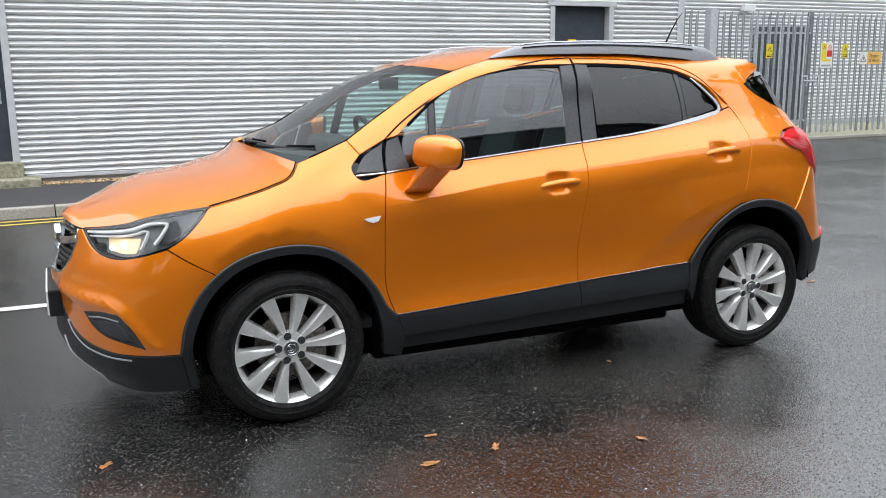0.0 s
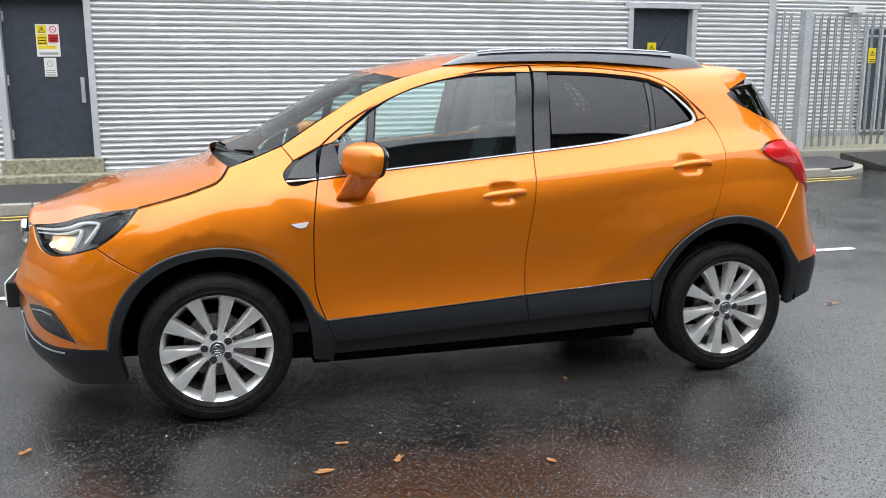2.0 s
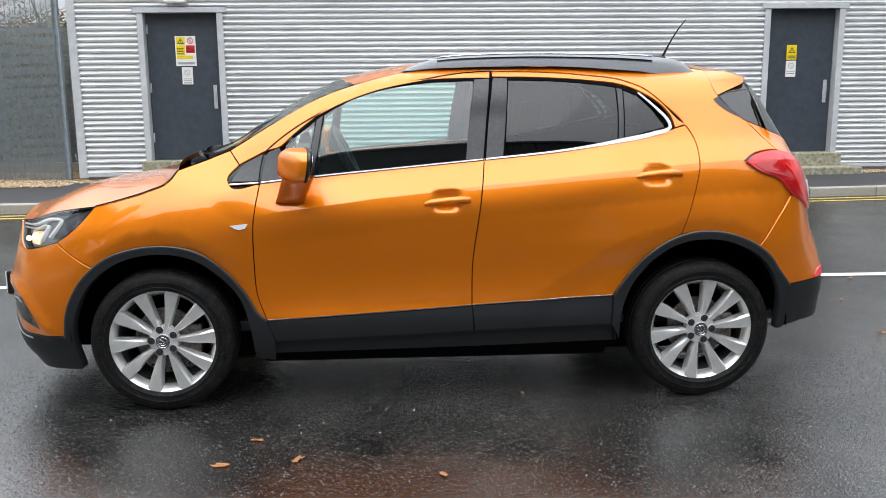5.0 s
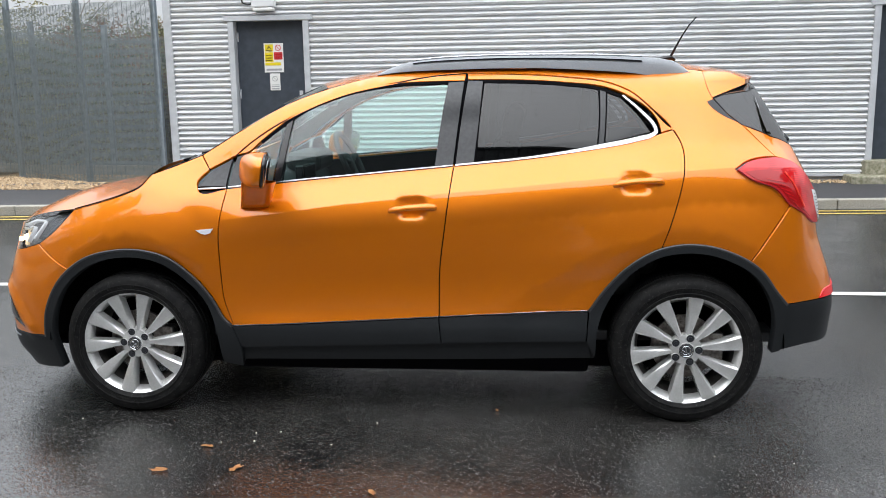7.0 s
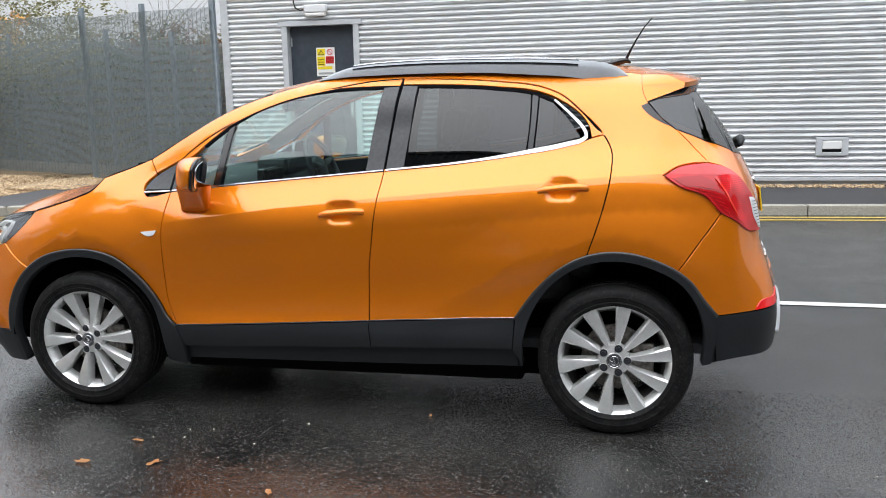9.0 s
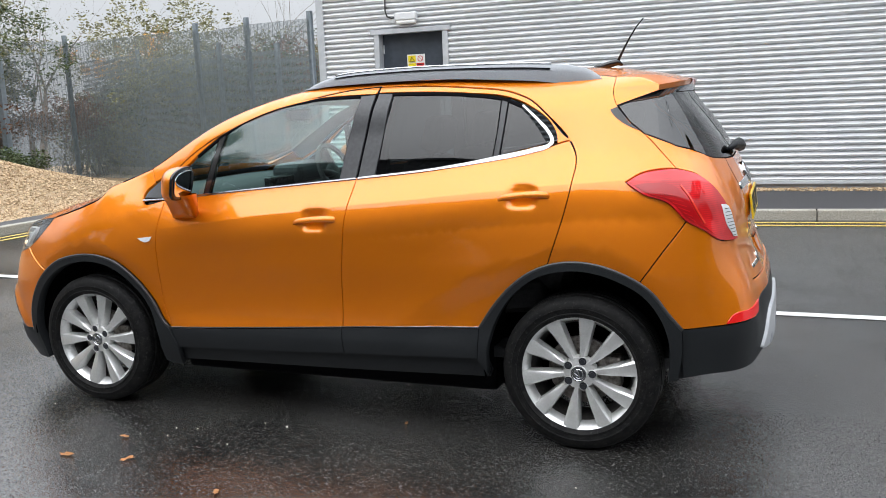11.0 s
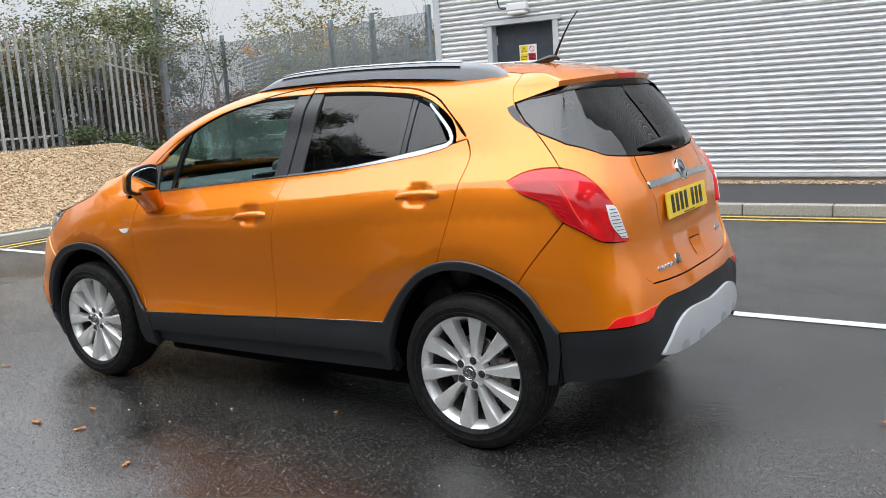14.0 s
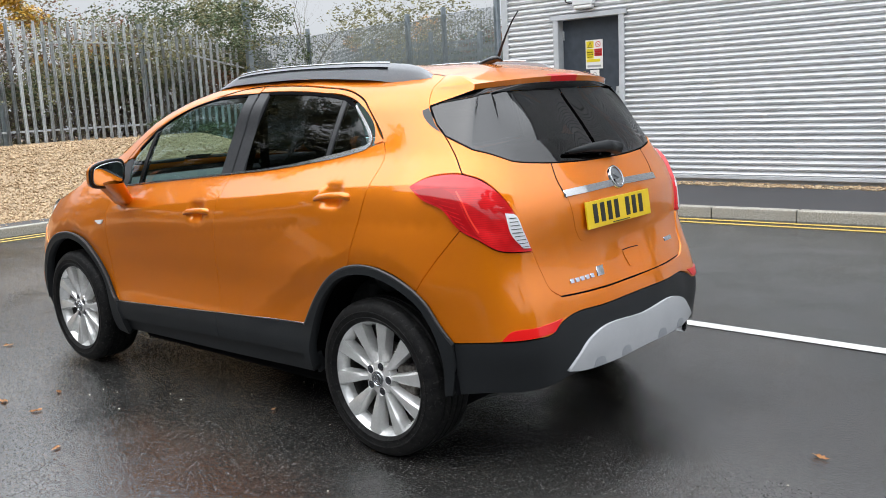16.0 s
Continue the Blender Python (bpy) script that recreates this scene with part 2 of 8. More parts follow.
bm = bmesh.new()
back_edge = [(x, y) for x, y in offset_line(KERB, 0.14)]
shelf_z = 0.105
edge = [bm.verts.new((x, y, shelf_z)) for x, y in back_edge]
n = len(edge)
far = []
for x, y in back_edge:
    if x < -6.4 and y < 5.0:
        far.append(bm.verts.new((x - 0.45, y, shelf_z)))
    else:
        far.append(bm.verts.new((max(min(x, 9.2), -7.8), WALL_Y + 0.14 if x < 9.0 or y < 7.0 else y + 0.01, shelf_z + 0.04)))
for i in range(n - 1):
    bm.faces.new((edge[i], edge[i + 1], far[i + 1], far[i]))
bmesh.ops.recalc_face_normals(bm, faces=bm.faces)
solid("pavement", bm, TARMAC, "dark grey tarmac pavement beside the building", "pavement")

kerb = thing("kerb", "weathered grey concrete kerb stones along the road", "kerb", kind="structure")
stations = [p for p in resample(KERB, 0.915) if p.y > -9 and p.x < 7.2] + [p for p in resample(KERB, 0.3) if p.x > 7.55]
stones = {size: mesh_of("kerb_stone", one_box(-size / 2, size / 2, 0.0, 0.14, -0.15, 0.112, bevel=0.012), CONCRETE) for size in (0.904, 0.31)}
for a, b in zip(stations, stations[1:]):
    stone_me = stones[0.904 if (b - a).length > 0.5 else 0.31]
    turn = math.atan2(b.y - a.y, b.x - a.x)
    o = new("kerb_stone", stone_me)
    low = -0.04 if a.x > 7.0 else 0.0
    o.matrix_basis = Matrix.Translation((*((a + b) / 2), low)) @ Matrix.Rotation(turn, 4, "Z")
    o.parent = kerb

for gap in (0.19, 0.40):
    ribbon_line("yellow_line", [p for p in offset_line(KERB, -gap) if p[1] > -12 and p[0] < 8.02], 0.075, 0.004, YELLOW_LINE, "double yellow no-waiting line on wet asphalt")
ribbon_line("white_line", [(-9.5, 1.915), (-2.5, 1.79), (4.23, 1.66)], 0.1, 0.004, WHITE_LINE, "worn white parking bay line on wet asphalt")
for x0, x1 in ((9.45, 10.02), (10.8, 11.8), (12.9, 13.9)):
    ribbon_line("white_dash", [(x0, 6.99 - 0.03 * x0), (x1, 6.99 - 0.03 * x1)], 0.1, 0.004, WHITE_LINE, "short white dash on wet asphalt")


# ---- building ----
def cladding_sheet(bm, x0, x1, z0, z1, y, pitch=0.0765, depth=0.033, along="x"):
    steps = 14
    count = int(round((z1 - z0) / pitch * steps))
    rows = []
    for i in range(count + 1):
        z = z0 + (z1 - z0) * i / count
        p = z / pitch % 1.0
        fold = -1 + 2 * p / 0.44 if p < 0.44 else 1 - 2 * (p - 0.44) / 0.56
        d = depth * (0.8 * fold - 0.2 * math.cos(2 * math.pi * (p + 0.05)))
        rows.append([bm.verts.new((x, y - d, z) if along == "x" else (y - d, x, z)) for x in (x0, x1)])
    for a, b in zip(rows, rows[1:]):
        bm.faces.new((a[0], a[1], b[1], b[0]))


DOORS = [("door_1", -3.705, -2.53, 2.455), ("door_2", 5.14, 6.315, 2.475)]
TOP = 8.4
bm = bmesh.new()
cuts = [WALL_W + 0.1] + [v for _, a, b, _ in DOORS for v in (a, b)] + [WALL_E - 0.1]
for a, b in zip(cuts[::2], cuts[1::2]):
    cladding_sheet(bm, a, b, CLAD_FOOT + 0.02, TOP, WALL_Y)
for _, a, b, top in DOORS:
    cladding_sheet(bm, a, b, top, TOP, WALL_Y)
bmesh.ops.recalc_face_normals(bm, faces=bm.faces)
clad = solid("wall_cladding", bm, CLADDING, "pale grey horizontally corrugated metal cladding on the building", "wall", smooth=True)

core = thing("wall_core", "inner wall of the corrugated building", "wall", kind="structure")
for a, b in zip(cuts[::2], cuts[1::2]):
    part("wall_section", one_box(a, b, WALL_Y + 0.02, WALL_Y + 0.25, 0.0, TOP), TRIM, core)
for _, a, b, top in DOORS:
    part("lintel", one_box(a, b, WALL_Y + 0.02, WALL_Y + 0.25, top, TOP), TRIM, core)
    part("door_backing", one_box(a, b, WALL_Y + 0.16, WALL_Y + 0.25, 0.0, top), TRIM, core)
part("building_mass", one_box(WALL_W + 0.02, WALL_E - 0.02, WALL_Y + 0.25, WALL_Y + 14, 0.0, TOP), TRIM, core)
bm = bmesh.new()
cladding_sheet(bm, WALL_Y + 0.1, WALL_Y + 14, CLAD_FOOT, TOP, WALL_W + 0.03, along="y")
cladding_sheet(bm, WALL_Y + 0.1, WALL_Y + 14, CLAD_FOOT, TOP, WALL_E + 0.0, along="y")
solid("wall_return", bm, CLADDING, "corrugated side walls of the building", "wall", smooth=True)
solid("roof_edge", one_box(WALL_W - 0.1, WALL_E + 0.1, WALL_Y - 0.1, WALL_Y + 14.1, TOP, TOP + 0.25, bevel=0.02), TRIM, "grey metal roof edge of the building", "roof")
bm = bmesh.new()
for x0, x1 in ((WALL_W, WALL_W + 0.115), (WALL_E - 0.13, WALL_E)):
    box(bm, x0, x1, WALL_Y - 0.03, WALL_Y + 0.12, CLAD_FOOT - 0.03, TOP, bevel=0.006)
solid("corner_trim", bm, TRIM, "plain grey metal corner flashing", "trim")
bm = bmesh.new()
for a, b in ((WALL_W + 0.115, DOORS[0][1] - 0.05), (DOORS[0][2] + 0.05, DOORS[1][1] - 0.05), (DOORS[1][2] + 0.05, WALL_E - 0.13)):
    box(bm, a, b, WALL_Y - 0.035, WALL_Y + 0.02, CLAD_FOOT - 0.015, CLAD_FOOT + 0.035, bevel=0.005)
solid("base_flashing", bm, TRIM, "grey metal drip flashing under the cladding", "trim")


def sign_plate(name, at, w, h, mat, marks, label, category="sign", parent=None):
    """A thin plate with flat coloured fields on it: (x, z, width, height, material) in parts of the plate, from its lower left."""
    sign = thing(name, label, category, at)
    part("plate", one_box(-w / 2, w / 2, -0.004, 0.0, -h / 2, h / 2, bevel=0.0015), mat, sign)
    for x, z, fw, fh, fm in marks:
        cx, cz = (x - 0.5) * w, (z - 0.5) * h
        part("printed_field", one_box(cx, cx + fw * w, -0.0065, -0.0045, cz, cz + fh * h), fm, sign)
    return sign


def triangle_mark(sign, cx, cz, size, mat=None):
    bm = bmesh.new()
    outer = [(cx - size / 2, cz - size * 0.43), (cx + size / 2, cz - size * 0.43), (cx, cz + size * 0.43)]
    verts = [bm.verts.new((x, -0.008, z)) for x, z in outer]
    inner = [bm.verts.new((cx + (x - cx) * 0.72, -0.008, cz - 0.04 * size + (z - cz) * 0.72)) for x, z in outer]
    for i in range(3):
        bm.faces.new((verts[i], verts[(i + 1) % 3], inner[(i + 1) % 3], inner[i]))
    box(bm, cx - size * 0.04, cx + size * 0.04, -0.009, -0.0085, cz - size * 0.22, cz + size * 0.16)
    part("warning_triangle", bm, mat or SIGN_BLACK, sign)


def ring_mark(sign, cx, cz, size, mat):
    bm = bmesh.new()
    rings = [[bm.verts.new((cx + r * math.cos(a), -0.008, cz + r * math.sin(a))) for a in (2 * math.pi * k / 20 for k in range(20))] for r in (size / 2, size * 0.39)]
    for k in range(20):
        bm.faces.new((rings[0][k], rings[0][(k + 1) % 20], rings[1][(k + 1) % 20], rings[1][k]))
    box(bm, -size * 0.42, size * 0.42, -0.0088, -0.0082, -size * 0.04, size * 0.04, m=Matrix.Translation((cx, 0, cz)) @ Matrix.Rotation(radians(45), 4, "Y"))
    part("prohibition_ring", bm, mat, sign)


def words(text, size, at, mat, parent, name="lettering", depth=0.0008):
    cu = bpy.data.curves.new(name, "FONT")
    cu.body, cu.size, cu.extrude, cu.align_x, cu.align_y = text, size, depth, "CENTER", "CENTER"
    tmp = bpy.data.objects.new("tmp", cu)
    scene.collection.objects.link(tmp)
    me = bpy.data.meshes.new_from_object(tmp.evaluated_get(bpy.context.evaluated_depsgraph_get()))
    bpy.data.objects.remove(tmp)
    me.materials.clear()
    me.materials.append(mat)
    ob = new(name, me)
    ob.matrix_basis = at
    ob.parent = parent
    return ob


FRONT = Matrix.Rotation(radians(90), 4, "X")
for name, x0, x1, top in DOORS:
    door = thing(name, "dark slate-blue steel fire door in a grey frame, closed", "door", pose(x0, WALL_Y, 0.42), kind="structure")
    w, h = x1 - x0, top - 0.42
    bm = bmesh.new()
    box(bm, 0.0, 0.085, -0.035, 0.16, -0.19, h, bevel=0.004)
    box(bm, w - 0.085, w, -0.035, 0.16, -0.19, h, bevel=0.004)
    box(bm, -0.05, w + 0.05, -0.045, 0.16, h, h + 0.07, bevel=0.004)
    part("door_frame", bm, TRIM, door)
    part("door_leaf", one_box(0.09, w - 0.09, 0.10, 0.15, 0.006, h - 0.004, bevel=0.003), SLATE, door)
    for hz in (0.25, 0.95, h - 0.28):
        part("hinge", one_box(0.09, 0.115, 0.085, 0.10, hz, hz + 0.13, bevel=0.003), STEEL, door)
    bm = bmesh.new()
    box(bm, w - 0.2, w - 0.15, 0.085, 0.099, 0.72, 1.05, bevel=0.003)
    tube(bm, [(w - 0.175, 0.09, 0.79), (w - 0.175, 0.045, 0.79), (w - 0.175, 0.045, 0.99), (w - 0.175, 0.09, 0.99)], 0.009)
    part("door_handle", bm, STEEL, door, "brushed steel pull handle and lock plate")
    part("threshold", one_box(-0.03, w + 0.03, -0.16, 0.16, -0.19, 0.0, bevel=0.012), MOSSY, door, "stained mossy concrete threshold")
    solid("door_step", one_box(x0 - 0.27, x1 + 0.22, WALL_Y - 0.42, WALL_Y + 0.02, 0.05, 0.235, bevel=0.015), MOSSY, "mossy concrete step below the fire door", "step")

door_y = WALL_Y + 0.09
s = sign_plate("hazard_sign", pose(-3.085, door_y, 1.94), 0.285, 0.41, SIGN_WHITE, [(0.05, 0.36, 0.43, 0.33, SIGN_YELLOW), (0.52, 0.44, 0.43, 0.25, SIGN_RED), (0.05, 0.24, 0.8, 0.1, SIGN_YELLOW), (0.06, 0.72, 0.42, 0.24, SIGN_YELLOW)] + [(0.09, 0.40 + 0.08 * k, 0.34, 0.03, SIGN_BLACK) for k in range(3)] + [(0.56, 0.48 + 0.07 * k, 0.34, 0.025, SIGN_WHITE) for k in range(3)] + [(0.1, 0.06, 0.8, 0.07, SIGN_GREY)], "white, yellow and red hazard notice on the fire door")
triangle_mark(s, -0.065, 0.138, 0.09)
ring_mark(s, 0.068, 0.14, 0.085, SIGN_RED)
s = sign_plate("no_smoking_sign", pose(-3.08, door_y, 1.60), 0.15, 0.24, SIGN_WHITE, [(0.12, 0.3, 0.76, 0.04, SIGN_GREY), (0.12, 0.2, 0.76, 0.04, SIGN_GREY), (0.12, 0.06, 0.76, 0.06, SIGN_GREY)], "small white prohibition notice on the fire door")
ring_mark(s, 0.0, 0.045, 0.08, SIGN_GREY)
s = sign_plate("shock_sign", pose(5.61, door_y, 1.865), 0.15, 0.21, SIGN_YELLOW, [(0.12, 0.1, 0.76, 0.05, SIGN_BLACK), (0.12, 0.22, 0.76, 0.05, SIGN_BLACK)], "yellow electrical warning sign on the fire door")
triangle_mark(s, 0.0, 0.035, 0.1)
s = sign_plate("no_smoking_sign", pose(5.61, door_y, 1.63), 0.15, 0.23, SIGN_WHITE, [(0.12, 0.3, 0.76, 0.04, SIGN_GREY), (0.12, 0.18, 0.76, 0.06, SIGN_GREY)], "small white prohibition notice on the fire door")
ring_mark(s, 0.0, 0.045, 0.08, SIGN_GREY)

vent = thing("wall_vent", "grey metal louvred wall vent in the cladding", "vent", pose(3.90, WALL_Y - 0.02, 0.655))
bm = bmesh.new()
for dims in ((-0.2, 0.2, 0.085, 0.12), (-0.2, 0.2, -0.12, -0.085), (-0.2, -0.12, -0.085, 0.085), (0.12, 0.2, -0.085, 0.085)):
    box(bm, dims[0], dims[1], -0.03, 0.02, dims[2], dims[3], bevel=0.003)
part("frame", bm, TRIM, vent)
part("hood", one_box(-0.12, 0.12, -0.045, 0.015, -0.035, 0.075, bevel=0.012), SIGN_WHITE, vent, "white plastic outlet hood")
part("recess", one_box(-0.12, 0.12, 0.0, 0.015, -0.085, -0.036), DARK, vent)

lamp = thing("bulkhead_lamp", "white plastic bulkhead lamp above the fire door, unlit", "lamp", pose(-3.155, WALL_Y - 0.012, 2.655))
part("housing", one_box(-0.17, 0.17, -0.09, 0.0, -0.02, 0.09, bevel=0.015), LAMP_PLASTIC, lamp)
part("diffuser", one_box(-0.155, 0.155, -0.085, -0.005, -0.075, -0.021, bevel=0.02), SIGN_WHITE, lamp)
bm = bmesh.new()
tube(bm, [(-0.17, -0.03, 0.03), (-0.24, -0.03, 0.02), (-0.31, -0.03, 0.05), (-0.34, -0.02, 0.14), (-0.33, -0.015, 0.4), (-0.33, -0.015, 1.6)], 0.011, 8)
part("cable", bm, SIGN_BLACK, lamp, "loose black supply cable", smooth=True)


def scatter_stones(name, count, place, size, mat, label, category, seed):
    """Loose stones, joined: place(r) gives a plan point and height."""
    rnd = random.Random(seed)
    verts, faces = [], []
    base = [(1, 0, 0), (-1, 0, 0), (0, 1, 0), (0, -1, 0), (0, 0, 0.7), (0, 0, -0.7)]
    tris = [(0, 2, 4), (2, 1, 4), (1, 3, 4), (3, 0, 4), (2, 0, 5), (1, 2, 5), (3, 1, 5), (0, 3, 5)]
    for _ in range(count):
        x, y, z = place(rnd)
        s, a = size * rnd.uniform(0.5, 1.35), rnd.uniform(0, 6.3)
        k, c, d = len(verts), math.cos(a), math.sin(a)
        for px, py, pz in base:
            px, py, pz = px * s * rnd.uniform(0.7, 1.3), py * s * rnd.uniform(0.6, 1.1), pz * s * rnd.uniform(0.6, 1.2)
            verts.append((x + c * px - d * py, y + d * px + c * py, z + pz))
        faces += [tuple(k + i for i in t) for t in tris]
    me = bpy.data.meshes.new(name)
    me.from_pydata(verts, [], faces)
    me.materials.append(mat)
    return tagged(new(name, me), label, category, kind="stuff")


GRAVEL_BITS = leafy("gravel_bits", (0.22, 0.135, 0.065), (0.64, 0.48, 0.30), 0.75)
bm = bmesh.new()
box(bm, WALL_W - 3.0, WALL_E, WALL_Y - 0.32, WALL_Y + 0.3, 0.0, 0.135)
solid("gravel_bed", bm, SOIL, "dark soil bed under the wall gravel", "gravel")
scatter_stones("wall_gravel", 5200, lambda r: (r.uniform(WALL_W, WALL_E - 0.05), WALL_Y - 0.32 + 0.36 * r.random() ** 1.0, 0.139 + 0.012 * r.random()), 0.017, GRAVEL_BITS, "pale loose gravel strip along the wall foot", "gravel", 3)


# ---- fences and the planting behind them ----
def bank_height(x, y):
    """Height of the gravel bank west of the road."""
    t = min(max((-8.0 - x) / 3.2, 0.0), 1.0)
    slope = 0.10 + 0.87 * t * t * (3 - 2 * t) * min(max((9.6 - y) / 3.0, 0.05), 1.0)
    return slope + 0.03 * noise.noise(Vector((x * 0.9, y * 0.9, 0)))


bm = bmesh.new()
nx, ny = 40, 110
grid = [[bm.verts.new((x, y, bank_height(x, y) - 0.012)) for y in (-30 + 44 * j / ny for j in range(ny + 1))] for x in (-16 + 8.3 * i / nx for i in range(nx + 1))]
for i in range(nx):
    for j in range(ny):
        bm.faces.new((grid[i][j], grid[i + 1][j], grid[i + 1][j + 1], grid[i][j + 1]))
bmesh.ops.recalc_face_normals(bm, faces=bm.faces)
solid("gravel_bank", bm, GRAVEL, "buff gravel bank sloping up to the fence", "gravel", smooth=True)


def on_bank(r):
    x, y = r.uniform(-12.2, -7.75), r.uniform(-4.0, 9.6)
    return x, y, bank_height(x, y) + 0.006


scatter_stones("bank_gravel", 42000, on_bank, 0.021, GRAVEL_BITS, "loose buff gravel on the bank", "gravel", 5)
bm = bmesh.new()
box(bm, -8.2, WALL_W, 7.4, 10.2, 0.0, 0.14)
solid("gravel_verge", bm, GRAVEL, "gravel verge under the mesh fence", "gravel")
scatter_stones("verge_gravel", 5000, lambda r: (r.uniform(-8.0, WALL_W - 0.05), r.uniform(7.2, 9.6), 0.143), 0.02, GRAVEL_BITS, "loose buff gravel under the mesh fence", "gravel", 6)


def pale_mesh(height):
    bm = bmesh.new()
    prof = [(-0.034, 0.0), (-0.02, -0.016), (0.0, -0.006), (0.02, -0.016), (0.034, 0.0)]
    tips = [0.0, 0.10, 0.07, 0.10, 0.0]
    low = [bm.verts.new((x, y, 0.0)) for x, y in prof]
    mid = [bm.verts.new((x, y, height - 0.12 + (0.05 if i in (1, 3) else 0.0))) for i, (x, y) in enumerate(prof)]
    top = [bm.verts.new((x * 1.0 + (0.012 if i == 0 else -0.012 if i == 4 else 0), y - 0.004, height - 0.12 + tips[i] + (0.02 if i == 2 else 0.0))) for i, (x, y) in enumerate(prof)]
    for a, b in ((low, mid), (mid, top)):
        for i in range(4):
            bm.faces.new((a[i], a[i + 1], b[i + 1], b[i]))
    bmesh.ops.solidify(bm, geom=bm.faces[:], thickness=0.004)
    return mesh_of("pale", bm, STEEL)


def palisade(name, a, b, foot, height, label, spacing=0.155, skip=()):
    a, b = Vector(a), Vector(b)
    turn = math.atan2(b.y - a.y, b.x - a.x)
    f = thing(name, label, "fence", Matrix.Translation((*a, 0)) @ Matrix.Rotation(turn, 4, "Z"))
    length, me = (b - a).length, pale_mesh(height)
    count = int(length / spacing)
    rnd = random.Random(len(name) + count)

    def z_at(d):
        p = a + (b - a) * (d / length)
        return foot(p.x, p.y)

    for i in range(count):
        d = (i + 0.5) * spacing
        if any(lo < d < hi for lo, hi in skip):
            continue
        o = new("pale", me)
        o.parent = f
        o.matrix_basis = pose(d + rnd.uniform(-0.004, 0.004), 0, z_at(d) + 0.03 + rnd.uniform(-0.012, 0.012), 0, rnd.uniform(-0.5, 0.5), 0)
    for frac in (0.12, 0.84):
        for k in range(int(length // 2.75) + 1):
            d0, d1 = 2.75 * k, min(2.75 * (k + 1), length)
            if d1 - d0 > 0.2:
                bm = bmesh.new()
                z0, z1 = z_at(d0) + height * frac, z_at(d1) + height * frac
                tube(bm, [(d0, 0.022, z0), (d1, 0.022, z1)], 0.024, 4)
                part("rail", bm, STEEL, f)
    for k in range(int(length // 2.75) + 1):
        z = z_at(2.75 * k)
        part("post", one_box(2.75 * k - 0.04, 2.75 * k + 0.04, 0.045, 0.13, z - 0.3, z + height + 0.02, bevel=0.004), FENCE_GREY, f)
    return f


palisade("palisade_fence", (-11.95, -16.0), (-11.75, 8.3), lambda x, y: bank_height(x, y) - 0.02, 2.12, "galvanised steel palisade fence on the gravel bank")


def mesh_fence(a, b, foot, height, label, name="mesh_fence", plinth=False):
    """Dense welded mesh between flat posts."""
    a, b = Vector(a), Vector(b)
    f = thing(name, label, "fence", Matrix.Translation((*a, 0)) @ Matrix.Rotation(math.atan2(b.y - a.y, b.x - a.x), 4, "Z"))
    length = (b - a).length
    verts, faces = [], []

    def bar(x0, x1, z0, z1, y0, y1):
        k = len(verts)
        verts.extend([(x0, y0, z0), (x1, y0, z0), (x1, y0, z1), (x0, y0, z1), (x0, y1, z0), (x1, y1, z0), (x1, y1, z1), (x0, y1, z1)])
        faces.extend([(k, k + 1, k + 2, k + 3), (k + 5, k + 4, k + 7, k + 6), (k + 4, k, k + 3, k + 7), (k + 1, k + 5, k + 6, k + 2), (k + 3, k + 2, k + 6, k + 7), (k + 4, k + 5, k + 1, k)])

    z = foot + 0.03
    while z < height - 0.12:
        bar(0, length, z, z + 0.006, 0.0, 0.004)
        z += 0.0127
    x = 0.02
    while x < length:
        bar(x, x + 0.007, foot + 0.02, height - 0.12, 0.004, 0.008)
        x += 0.076
    me = bpy.data.meshes.new("mesh_panel")
    me.from_pydata(verts, [], faces)
    me.materials.append(FENCE_GREY)
    panel = new("mesh_panel", me)
    panel.parent = f
    tagged(panel, kind="stuff")
    bm = bmesh.new()
    box(bm, -0.04, 0.04, -0.075, -0.012, foot - 0.3, height, bevel=0.004)
    part("post", bm, POST_GREY, f)
    bm = bmesh.new()
    zz = foot + 0.15
    while zz < height - 0.15:
        tube(bm, [(0.012, -0.076, zz), (0.012, -0.086, zz)], 0.013, 6)
        zz += 0.3
    part("clamp_bolt", bm, STEEL, f)
    if plinth:
        part("plinth", one_box(0.0, length, -0.05, 0.05, foot - 0.1, foot + 0.16, bevel=0.01), CONCRETE, f, "pale concrete gravel board")
    return f


MESH_LINE = [(-4.85, 7.98), (-6.13, 8.17), (-7.68, 8.95), (-11.2, 9.62), (-11.73, 8.42)]
MESH_TOPS = [2.90, 2.905, 2.968, 3.016, 3.12]
for i in range(len(MESH_LINE) - 1):
    mesh_fence(MESH_LINE[i], MESH_LINE[i + 1], 0.12 if i < 2 else 0.2, MESH_TOPS[i], "dark grey welded mesh security fence panel with a steel post")
# an older fence a stride behind the first
BACK_LINE = [(-5.0, 9.15), (-6.25, 9.28), (-7.62, 9.5), (-10.6, 10.9), (-12.7, 11.6)]
for i in range(len(BACK_LINE) - 1):
    mesh_fence(BACK_LINE[i], BACK_LINE[i + 1], 0.14, 2.45 + 0.1 * i, "weathered grey mesh fence panel behind the first fence", plinth=True)
post_thing = thing("fence_post", "tall dark grey steel corner post of the fences", "fence post", pose(-11.73, 8.42, 0.2))
part("post", one_box(-0.06, 0.06, -0.06, 0.06, 0.0, 3.75, bevel=0.006), POST_GREY, post_thing)
part("cap", one_box(-0.066, 0.066, -0.066, 0.066, 3.75, 3.77, bevel=0.004), POST_GREY, post_thing)


